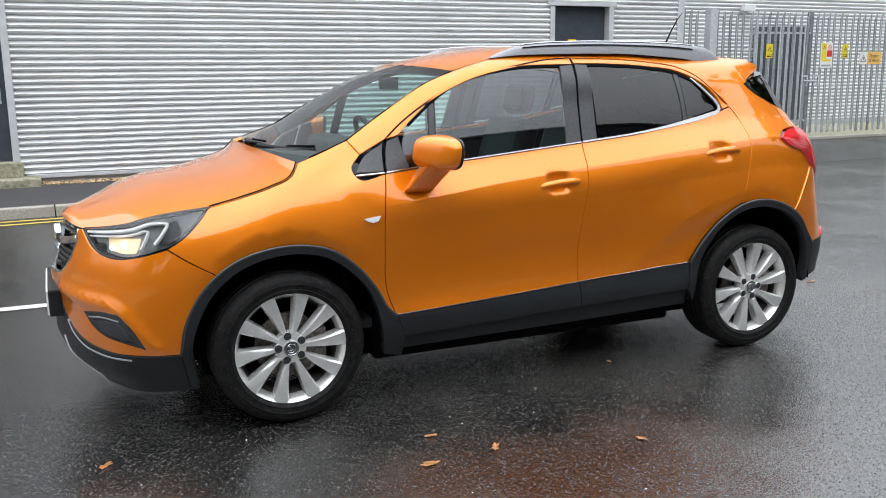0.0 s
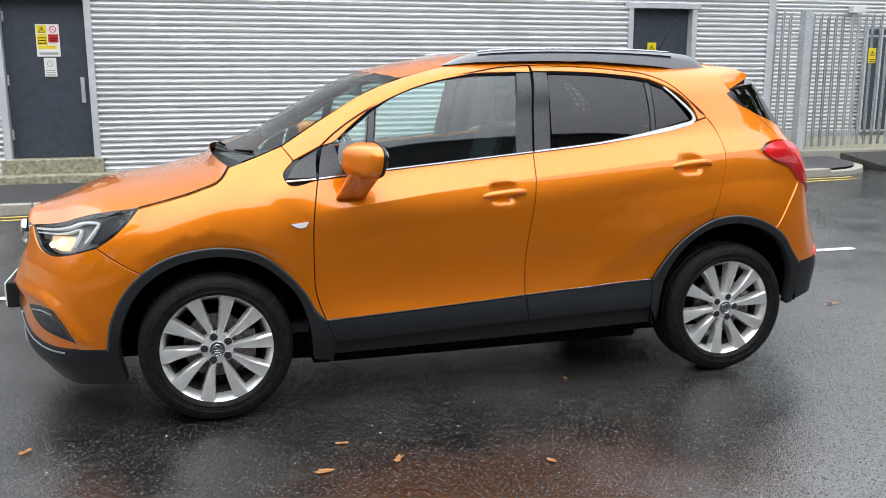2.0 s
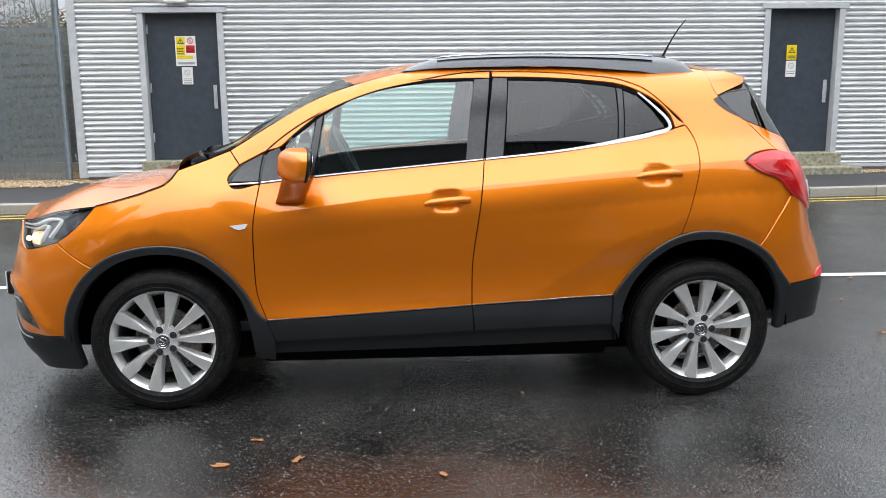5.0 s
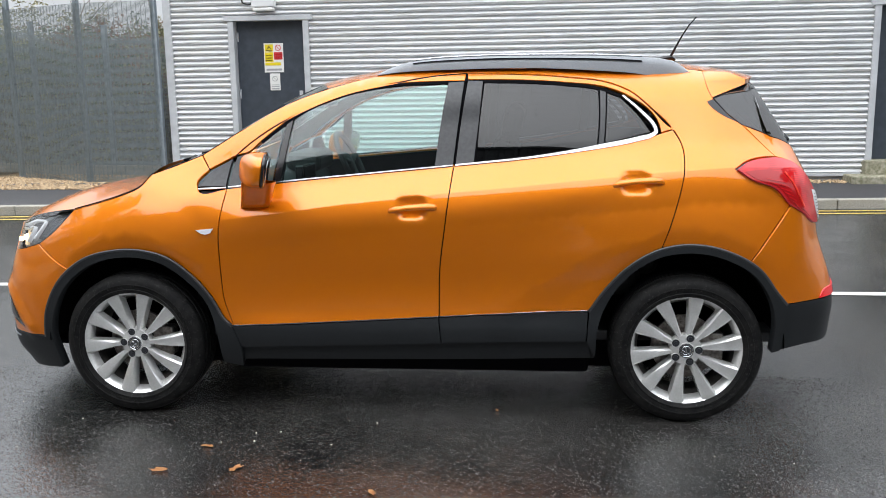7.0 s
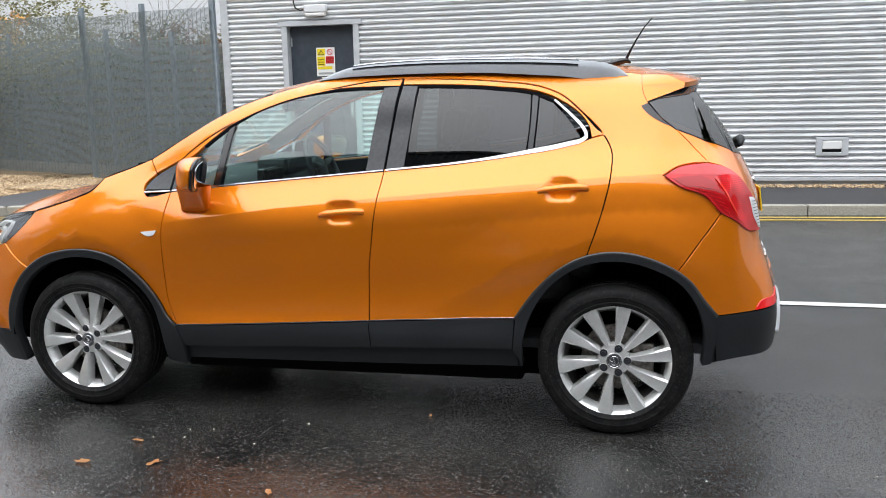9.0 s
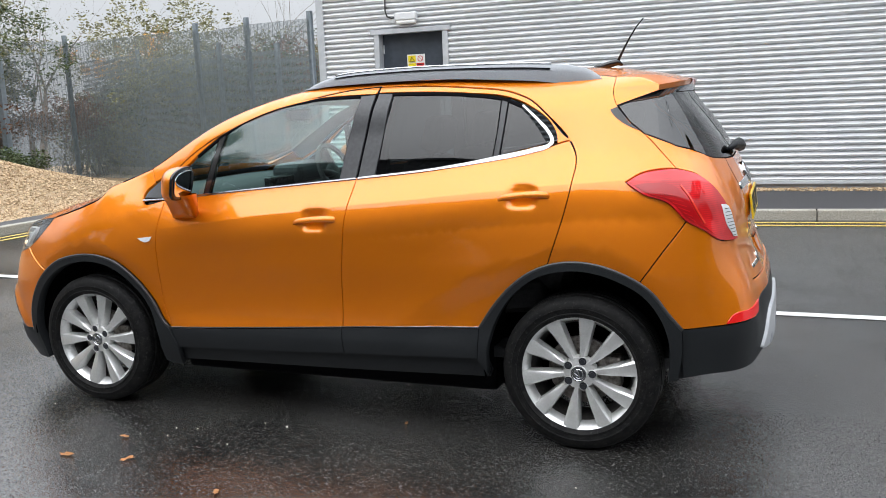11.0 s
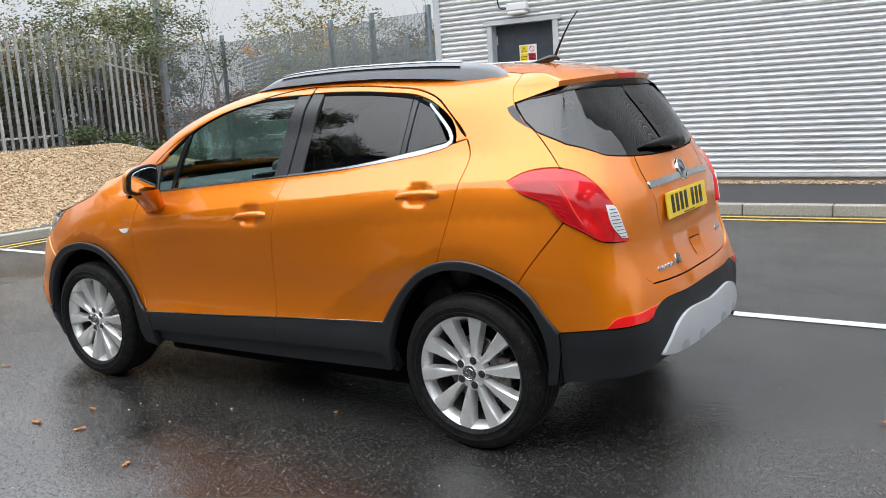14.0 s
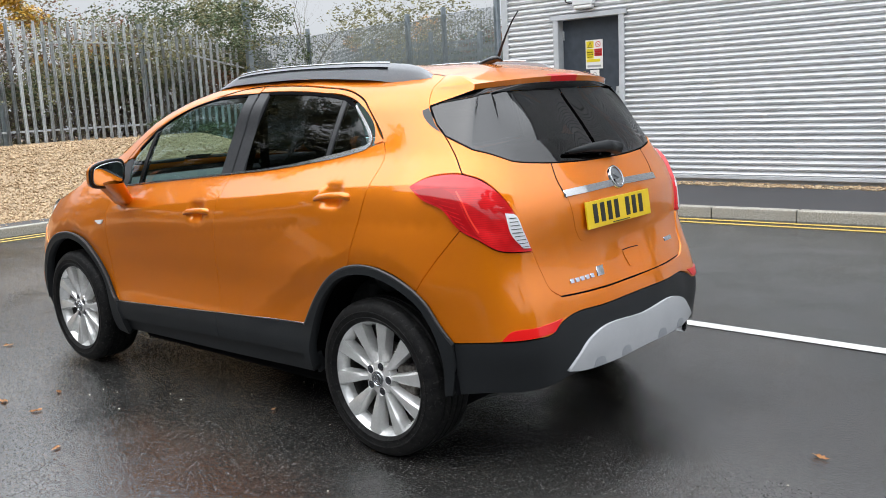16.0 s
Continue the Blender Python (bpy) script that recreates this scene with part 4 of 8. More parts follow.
# Each station of the ring: heights and offsets of the same twelve lines
# sill foot, sill, cladding top, hollow, mid, bulge, shoulder, belt, window, window top, gutter, roof roll
STATIONS = [
    (S_FRONT, (.20, .27, .33, .42, .52, .62, .70, .76, .80, .83, .85, .87), (-.10, -.02, .0, .0, .01, .005, -.02, -.03, -.035, -.04, -.045, -.05)),
    (-2.45, (.20, .27, .33, .42, .52, .62, .70, .76, .80, .83, .85, .87), (-.08, -.02, -.01, .0, .005, .0, -.02, -.035, -.045, -.05, -.055, -.065)),
    (-2.10, (.20, .27, .33, .42, .52, .62, .72, .78, .82, .86, .88, .90), (-.07, -.02, -.01, .0, .0, -.01, -.035, -.06, -.075, -.09, -.10, -.115)),
    (-1.75, (.20, .28, .36, .46, .56, .66, .76, .84, .88, .91, .94, .97), (-.05, -.03, -.01, .0, .0, -.006, -.025, -.05, -.07, -.085, -.10, -.13)),
    (-1.25, (.20, .28, .38, .48, .60, .72, .84, .95, 1.02, 1.07, 1.11, 1.14), (-.03, -.02, -.01, .0, .004, .0, -.008, -.03, -.06, -.09, -.13, -.18)),
    (-0.95, (.20, .29, .40, .50, .62, .75, .90, 1.04, 1.10, 1.15, 1.20, 1.24), (-.06, -.03, -.015, -.015, -.015, -.01, -.012, -.06, -.105, -.14, -.17, -.205)),
    (-0.60, (.20, .30, .42, .50, .62, .76, .91, 1.085, 1.20, 1.33, 1.39, 1.43), (-.085, -.03, -.008, -.026, -.03, -.018, -.016, -.09, -.138, -.19, -.228, -.28)),
    (-0.30, (.20, .30, .42, .50, .62, .77, .92, 1.115, 1.27, 1.44, 1.495, 1.53), (-.085, -.035, -.012, -.028, -.035, -.020, -.016, -.105, -.17, -.243, -.28, -.34)),
    (0.00, (.20, .30, .42, .50, .62, .78, .93, 1.14, 1.32, 1.50, 1.555, 1.59), (-.085, -.035, -.012, -.028, -.036, -.020, -.016, -.115, -.19, -.272, -.322, -.40)),
    (0.60, (.20, .30, .42, .50, .62, .80, 1.00, 1.19, 1.35, 1.51, 1.575, 1.61), (-.085, -.035, -.012, -.028, -.034, -.018, -.024, -.128, -.20, -.272, -.338, -.43)),
    (1.00, (.20, .30, .42, .51, .63, .81, 1.06, 1.25, 1.37, 1.47, 1.545, 1.595), (-.07, -.03, -.008, -.010, -.008, -.004, -.034, -.158, -.212, -.265, -.338, -.43)),
    (1.30, (.20, .30, .42, .52, .64, .82, 1.09, 1.28, 1.38, 1.465, 1.53, 1.58), (-.06, -.02, .004, .014, .020, .012, -.048, -.172, -.228, -.28, -.34, -.43)),
    (1.75, (.20, .30, .42, .52, .64, .82, 1.08, 1.24, 1.36, 1.455, 1.515, 1.56), (-.06, -.0, .016, .026, .022, .006, -.056, -.17, -.245, -.31, -.368, -.45)),
    (1.93, (.20, .30, .42, .52, .64, .82, 1.04, 1.22, 1.35, 1.457, 1.517, 1.56), (-.06, .008, .032, .044, .022, -.030, -.072, -.17, -.252, -.325, -.385, -.47)),
    (2.20, (.20, .30, .42, .52, .64, .82, 1.04, 1.20, 1.34, 1.46, 1.52, 1.56), (-.085, -.018, .006, .002, -.020, -.078, -.104, -.182, -.262, -.36, -.41, -.49)),
    (S_REAR, (.20, .30, .42, .52, .64, .80, 1.04, 1.18, 1.34, 1.46, 1.52, 1.56), (-.11, -.03, -.014, -.016, -.036, -.106, -.122, -.182, -.29, -.385, -.43, -.52)),
]
_ss = np.array([a for a, _, _ in STATIONS])
_zz = np.array([z for _, z, _ in STATIONS])
_dd = np.array([d for _, _, d in STATIONS])


def offset(s, z):
    """How far the skin stands out from the ring at s and height z."""
    s, z = np.broadcast_arrays(np.atleast_1d(np.asarray(s, float)), np.atleast_1d(np.asarray(z, float)))
    zk, dk = spline(_ss, _zz, s), spline(_ss, _dd, s)
    out = np.empty(s.shape)
    h = np.diff(zk, axis=-1)
    d = np.diff(dk, axis=-1) / h
    m = np.empty_like(zk)
    m[..., 0], m[..., -1] = d[..., 0], d[..., -1]
    m[..., 1:-1] = (d[..., :-1] * h[..., 1:] + d[..., 1:] * h[..., :-1]) / (h[..., 1:] + h[..., :-1])
    i = np.clip((z[..., None] >= zk).sum(-1) - 1, 0, zk.shape[-1] - 2)

    def g(a):
        return np.take_along_axis(a, i[..., None], -1)[..., 0]

    z0, hh = g(zk), g(h)
    t = np.clip((z - z0) / hh, -0.5, 1.3)
    d0, d1, m0, m1 = g(dk), np.take_along_axis(dk, i[..., None] + 1, -1)[..., 0], g(m), np.take_along_axis(m, i[..., None] + 1, -1)[..., 0]
    return (2 * t**3 - 3 * t**2 + 1) * d0 + (t**3 - 2 * t**2 + t) * hh * m0 + (3 * t**2 - 2 * t**3) * d1 + (t**3 - t**2) * hh * m1


def fold(s):
    """Height of the shoulder line."""
    return np.interp(s, [-0.8, -0.56, -0.27, 0.04, 0.2, 0.5, 0.76, 1.17, 1.48, 1.8, 2.05], [0.93, 0.96, 0.998, 1.027, 1.045, 1.07, 1.096, 1.133, 1.15, 1.14, 1.07])


def crease(s, z):
    """The curved blade line that rises over the rear door."""
    line = 0.49 + 0.34 * np.clip((s - 0.42) / 0.55, 0, 1) ** 0.9
    tall = 0.015 * np.sin(np.pi * np.clip((s - 0.36) / 0.8, 0, 1)) ** 0.8
    blade = tall * np.clip(1 - np.abs(z - line) / np.where(z > line, 0.22, 0.13), 0, 1)
    for s0, z0 in HANDLES:
        blade = blade - 0.022 * np.exp(-(((s - s0) / 0.058) ** 4) - ((z - z0 + 0.002) / 0.044) ** 4)
    # the shoulder line that rises to the tail lamp
    edge = fold(s)
    blade = blade + np.interp(s, [0.1, 0.9], [0.018, 0.026]) * np.clip((s + 0.95) / 0.5, 0, 1) * np.clip((2.0 - s) / 0.2, 0, 1) * np.clip(1 - np.abs(z - edge) / np.where(z > edge, 0.10, 0.15), 0, 1)
    # rolled lips over the wheel arches
    for s0, z0, r, tall in ((-1.262, 0.36, 0.432, 0.016), (1.268, 0.385, 0.434, 0.010)):
        d = np.hypot(s - s0, z - z0) - r
        lip = np.where(d < 0.065, np.clip(d, 0, 1) / 0.065, np.clip(1 - (d - 0.065) / 0.17, 0, 1))
        blade = blade + tall * lip * np.clip(((z - z0) / np.maximum(d + r, 0.1) - 0.55) / 0.3, 0, 1)
    # the brow that runs over the fog lamp and down its outer side
    near = np.full(np.shape(s), 9.0)
    for (sa, za), (sb, zb) in zip(BROW, BROW[1:]):
        ds, dz = sb - sa, zb - za
        t = np.clip(((s - sa) * ds + (z - za) * dz) / (ds * ds + dz * dz), 0, 1)
        near = np.minimum(near, np.hypot(s - sa - t * ds, z - za - t * dz))
    blade = blade + 0.017 * np.exp(-((near / 0.034) ** 2))
    return blade


BROW = [(-2.46, 0.575), (-2.2, 0.568), (-2.05, 0.565), (-1.96, 0.53), (-1.84, 0.39)]


HANDLES = [(0.055, 0.982), (1.045, 1.092)]


def skin(s, z, lift=0.0):
    s, z = np.broadcast_arrays(np.atleast_1d(np.asarray(s, float)), np.atleast_1d(np.asarray(z, float)))
    far = np.where(s > S_REAR, 2 * S_REAR - s, np.where(s < S_FRONT, 2 * S_FRONT - s, s))
    flip = np.where(far == s, 1.0, -1.0)
    s = far
    o = offset(s, z) + crease(s, z) + lift
    x, y = (np.interp(-s, -RING_S, _fine[:, c]) for c in (0, 1))
    nx, ny = (np.interp(-s, -RING_S, _nor[:, c]) for c in (0, 1))
    return np.stack([x + o * nx, flip * (y + o * ny), z], -1)



def glass_skin(s, z, lift=0.0):
    """The side windows: flatter at the waist and more tilted at the roof than a straight pane."""
    s, z = np.broadcast_arrays(np.atleast_1d(np.asarray(s, float)), np.atleast_1d(np.asarray(z, float)))
    foot = np.interp(s, [-0.81, -0.54, -0.144, 0.24, 0.62, 0.89, 1.17], [1.066, 1.092, 1.126, 1.158, 1.193, 1.233, 1.293])
    top = np.interp(s, [-0.80, -0.69, -0.55, -0.40, -0.245, -0.035, 0.29, 0.50, 0.745, 0.90, 1.0, 1.17], [1.16, 1.25, 1.355, 1.441, 1.491, 1.523, 1.534, 1.531, 1.515, 1.49, 1.455, 1.35])
    u = np.clip((z - foot) / (top - foot), -0.2, 1.2)
    o = offset(s, foot) * (1 - u) + offset(s, top) * u + 0.062 * ((top - foot) / 0.36) ** 2 * u * (1 - u)
    return skin(s, z, o + lift - offset(s, z) - crease(s, z))


from mathutils.geometry import delaunay_2d_cdt


# ---- car materials ----
def car_paint():
    m = material("orange_metallic_paint", (0.75, 0.26, 0.010), 0.42, 0.52, 1.0, spec=0.1)
    b = bsdf(m)
    b.inputs["Coat IOR"].default_value = 1.57
    flake = noise_of(m, 1100.0, 2.0)
    wide = noise_of(m, 1.6, 3.0)
    c = blend_of(m, (0.66, 0.164, 0.0017), (0.82, 0.230, 0.0038), ramp_of(m, flake, [(0.35, 0.0), (0.7, 1.0)]))
    color_to(m, blend_of(m, c, (0.70, 0.185, 0.0023), ramp_of(m, wide, [(0.4, 0.0), (0.8, 0.4)])))
    dirt = noise_of(m, 5.0, 6.0)
    wire(m, ramp_of(m, dirt, [(0.5, 0.012), (0.9, 0.05)]), b.inputs["Coat Roughness"])
    return m


def sheet_glass(name, tint, shine_least):
    """Thin glass: clear through, more of a mirror the flatter it is seen; shine_least is its shine seen straight on."""
    m = bpy.data.materials.new(name)
    m.use_nodes = True
    t = m.node_tree
    t.nodes.remove(t.nodes["Principled BSDF"])
    clear, shine = t.nodes.new("ShaderNodeBsdfTransparent"), t.nodes.new("ShaderNodeBsdfGlossy")
    clear.inputs["Color"].default_value = (*tint, 1)
    shine.inputs["Roughness"].default_value = 0.0
    facing, steep = t.nodes.new("ShaderNodeLayerWeight"), t.nodes.new("ShaderNodeMath")
    facing.inputs["Blend"].default_value = 0.5
    steep.operation = "POWER"
    steep.inputs[1].default_value = 4.5
    span, mix = t.nodes.new("ShaderNodeMapRange"), t.nodes.new("ShaderNodeMixShader")
    span.inputs["To Min"].default_value, span.inputs["To Max"].default_value = shine_least, 0.95
    t.links.new(facing.outputs["Facing"], steep.inputs[0])
    t.links.new(steep.outputs["Value"], span.inputs["Value"])
    t.links.new(span.outputs["Result"], mix.inputs["Fac"])
    t.links.new(clear.outputs["BSDF"], mix.inputs[1])
    t.links.new(shine.outputs["BSDF"], mix.inputs[2])
    t.links.new(mix.outputs["Shader"], t.nodes["Material Output"].inputs["Surface"])
    return m


def glow(name, color, power):
    m = material(name, color, 0.3)
    bsdf(m).inputs["Emission Color"].default_value = (*color, 1)
    bsdf(m).inputs["Emission Strength"].default_value = power
    return m


PAINT = car_paint()
BLACK = grainy("black_textured_plastic", (0.011, 0.0125, 0.014), (0.020, 0.022, 0.024), 300.0, 0.5, 0.25, 0.001, 4.0, spec=0.2)
EDGE_BLACK = grainy("smooth_black_plastic", (0.030, 0.031, 0.033), (0.042, 0.043, 0.046), 120.0, 0.32, 0.1, 0.001)
GLOSS_BLACK = material("gloss_black_trim", (0.012, 0.012, 0.013), 0.12)
SATIN_BLACK = grainy("satin_pillar_film", (0.022, 0.023, 0.026), (0.032, 0.033, 0.036), 60.0, 0.36, 0.05, 0.001)
RAIL_GREY = grainy("roof_rail_plastic", (0.25, 0.265, 0.285), (0.31, 0.325, 0.345), 200.0, 0.38, 0.15, 0.001)


def tyre_rubber():
    m = grainy("tyre_rubber", (0.005, 0.005, 0.0055), (0.013, 0.0125, 0.012), 28.0, 0.6, 0.4, 0.003, 7.0, spec=0.14)
    at = node(m, "ShaderNodeTexCoord")
    xyz = node(m, "ShaderNodeSeparateXYZ")
    wire(m, at.outputs["Object"], xyz.inputs["Vector"])

    def maths(kind, a, b=None):
        n = node(m, "ShaderNodeMath")
        n.operation = kind
        for slot, value in ((0, a), (1, b)):
            if isinstance(value, (int, float)):
                n.inputs[slot].default_value = value
            elif value is not None:
                wire(m, value, n.inputs[slot])
        return n.outputs["Value"]

    x, y, z = xyz.outputs["X"], xyz.outputs["Y"], xyz.outputs["Z"]
    radius = maths("SQRT", maths("ADD", maths("MULTIPLY", x, x), maths("MULTIPLY", z, z)))
    turn = maths("ARCTAN2", z, x)
    slant = maths("MULTIPLY", y, 130.0)
    sipes = maths("GREATER_THAN", maths("SINE", maths("ADD", maths("MULTIPLY", turn, 78.0), slant)), 0.55)
    outer = maths("GREATER_THAN", radius, 0.318)
    cut = maths("MULTIPLY", sipes, outer)
    letters = maths("MULTIPLY", maths("GREATER_THAN", maths("SINE", maths("MULTIPLY", turn, 120.0)), 0.2), maths("MULTIPLY", maths("GREATER_THAN", maths("SINE", maths("MULTIPLY", turn, 3.0)), 0.35), maths("MULTIPLY", maths("GREATER_THAN", radius, 0.272), maths("LESS_THAN", radius, 0.292))))
    damp = ramp_of(m, noise_of(m, 62.0, 4.0, rough=0.65), [(0.56, 0.0), (0.70, 0.75)])
    color_to(m, blend_of(m, bsdf(m).inputs["Base Color"].links[0].from_socket, (0.040, 0.039, 0.037), damp))
    bump_of(m, maths("SUBTRACT", maths("MULTIPLY", letters, 0.45), cut), 0.9, 0.006)
    return m


RUBBER = tyre_rubber()
SEAL = material("rubber_seal", (0.004, 0.004, 0.005), 0.9, spec=0.06)
CHROME = material("chrome", (0.62, 0.63, 0.64), 0.10, 1.0)
STRIP_CHROME = material("waist_strip_chrome", (0.36, 0.365, 0.375), 0.24, 1.0)
SATIN_CHROME = material("satin_chrome", (0.62, 0.63, 0.65), 0.22, 1.0)
ALLOY = grainy("silver_alloy", (0.74, 0.74, 0.73), (0.84, 0.84, 0.83), 90.0, 0.27, 0.06, 0.001, 9.0, 0.6)
# darker copy of the alloy: the shade behind the spokes is in its colour
ALLOY_SHADED = grainy("shaded_barrel_alloy", (0.035, 0.033, 0.031), (0.075, 0.07, 0.065), 40.0, 0.5, 0.1, 0.001, 9.0, 0.5)
IRON = grainy("brake_iron", (0.10, 0.085, 0.075), (0.26, 0.24, 0.22), 60.0, 0.42, 0.1, 0.001, 9.0, 0.7)
DIFFUSER = grainy("silver_bumper_plastic", (0.36, 0.37, 0.385), (0.44, 0.45, 0.465), 200.0, 0.40, 0.1, 0.001, 5.0)
CLEAR = sheet_glass("clear_window_glass", (0.64, 0.85, 0.81), 0.085)
SCREEN = sheet_glass("windscreen_glass", (0.74, 0.87, 0.84), 0.10)
PRIVACY = sheet_glass("dark_privacy_glass", (0.075, 0.082, 0.088), 0.055)
REAR_GLASS = sheet_glass("dark_rear_glass", (0.040, 0.043, 0.046), 0.085)
LENS = sheet_glass("clear_lamp_lens", (0.92, 0.94, 0.95), 0.06)
MIRROR = material("mirror_glass", (0.80, 0.82, 0.84), 0.02, 1.0)
GUIDE = glow("lit_light_guide", (0.72, 0.72, 0.72), 0.10)
LAMP_DARK = material("lamp_housing", (0.045, 0.048, 0.055), 0.3, 0.4)
LAMP_SILVER = grainy("lamp_silver_plastic", (0.20, 0.205, 0.215), (0.30, 0.305, 0.315), 30.0, 0.28, 0.05, 0.001, 6.0, 0.5)
BULB = glow("lit_headlamp_bulb", (1.0, 0.80, 0.52), 3.5)
BEAM = glow("lit_projector", (0.9, 0.66, 0.40), 0.5)
PLATE_YELLOW = material("number_plate_yellow", (0.80, 0.55, 0.015), 0.28)
PLATE_BLACK = material("number_plate_black", (0.012, 0.012, 0.012), 0.4)
CABIN = grainy("cabin_plastic", (0.020, 0.021, 0.023), (0.036, 0.037, 0.040), 120.0, 0.6, 0.2, 0.001)
CLOTH = grainy("seat_leather", (0.022, 0.022, 0.024), (0.04, 0.04, 0.043), 90.0, 0.5, 0.3, 0.002)
LINING = grainy("headlining", (0.28, 0.28, 0.27), (0.36, 0.36, 0.35), 60.0, 0.9, 0.2, 0.002)


def red_lens():
    m = material("red_lamp_lens", (0.6, 0.006, 0.008), 0.5, 0.0, 1.0, spec=0.1)
    bsdf(m).inputs["Coat IOR"].default_value = 1.5
    bsdf(m).inputs["Coat Roughness"].default_value = 0.012
    at = node(m, "ShaderNodeTexCoord")
    ribs = node(m, "ShaderNodeTexWave", Scale=38.0, Distortion=0.5)
    ribs.bands_direction = "Z"
    wire(m, at.outputs["Object"], ribs.inputs["Vector"])
    wide = noise_of(m, 9.0, 2.0)
    c = blend_of(m, (0.46, 0.003, 0.006), (0.72, 0.009, 0.014), ramp_of(m, wide, [(0.35, 0.0), (0.65, 1.0)]))
    color_to(m, blend_of(m, c, (0.22, 0.003, 0.004), ramp_of(m, ribs.outputs["Fac"], [(0.8, 0.0), (0.95, 0.35)])))
    return m


RED = red_lens()
DEEP_RED = material("deep_red_lens", (0.40, 0.003, 0.006), 0.3, 0.0, 1.0, spec=0.1)
GUIDE_RED = material("light_guide_red", (0.85, 0.05, 0.03), 0.25, 0.0, 1.0, spec=0.2)
RED_GLASS = material("reflector_red", (0.75, 0.010, 0.010), 0.4, 0.0, 1.0, spec=0.1)


# ---- panel tools ----
def curve(points, step=0.02):
    """Points along a smooth line through the given ones."""
    p = np.asarray(points, float)
    if len(p) == 2:
        n = max(2, int(np.hypot(*(p[1] - p[0])) / step) + 1)
        return p[0] + (p[1] - p[0]) * np.linspace(0, 1, n)[:, None]
    k = np.r_[0, np.cumsum(np.hypot(*np.diff(p, axis=0).T))]
    return free_spline(k, p, np.linspace(0, k[-1], max(3, int(k[-1] / step) + 1)))


def loop(*lines, step=0.02):
    """A closed outline from lines that meet at corners."""
    out = []
    for line in lines:
        for q in curve(line, step):
            if not out or np.hypot(*(q - out[-1])) > 1e-4:
                out.append(q)
    if np.hypot(*(out[0] - out[-1])) < 1e-4:
        out.pop()
    return np.array(out)


def area(poly):
    x, y = poly.T
    return 0.5 * np.sum(x * np.roll(y, -1) - np.roll(x, -1) * y)


def shrink(poly, d):
    if area(poly) < 0:
        poly = poly[::-1]
    a, b = poly - np.roll(poly, 1, 0), np.roll(poly, -1, 0) - poly
    na, nb = (np.stack([-v[:, 1], v[:, 0]], 1) / np.maximum(np.hypot(*v.T), 1e-9)[:, None] for v in (a, b))
    n = na + nb
    n /= np.maximum((n * na).sum(1), 0.5)[:, None]
    return poly + d * n


def within(poly, pts):
    x, y = pts.T
    hit = np.zeros(len(pts), bool)
    for (x0, y0), (x1, y1) in zip(poly, np.roll(poly, -1, 0)):
        if y0 != y1:
            hit ^= ((y0 > y) != (y1 > y)) & (x < (x1 - x0) * (y - y0) / (y1 - y0) + x0)
    return hit


def clear_of(poly, pts, d):
    near = np.full(len(pts), 9.0)
    for a, b in zip(poly, np.roll(poly, -1, 0)):
        ab = b - a
        t = np.clip(((pts - a) @ ab) / max(ab @ ab, 1e-12), 0, 1)
        near = np.minimum(near, np.hypot(*(pts - a - t[:, None] * ab).T))
    return near > d


def normals_at(s, z, lift, surf):
    e = 2e-3
    ps = surf(s + e, z, lift) - surf(s - e, z, lift)
    pz = surf(s, z + e, lift) - surf(s, z - e, lift)
    n = np.cross(ps, pz)
    return n / np.maximum(np.linalg.norm(n, axis=1), 1e-9)[:, None]


def link_mesh(name, verts, faces, normals, mat, parent, label, mirror):
    if mirror:
        verts, normals = verts * (1, -1, 1), normals * (1, -1, 1)
        faces = [f[::-1] for f in faces]
    me = bpy.data.meshes.new(name)
    me.from_pydata(verts.tolist(), [], faces)
    me.materials.append(mat)
    me.polygons.foreach_set("use_smooth", [True] * len(me.polygons))
    me.normals_split_custom_set_from_vertices(normals.tolist())
    o = new(name, me)
    o.parent = parent
    return tagged(o, label)


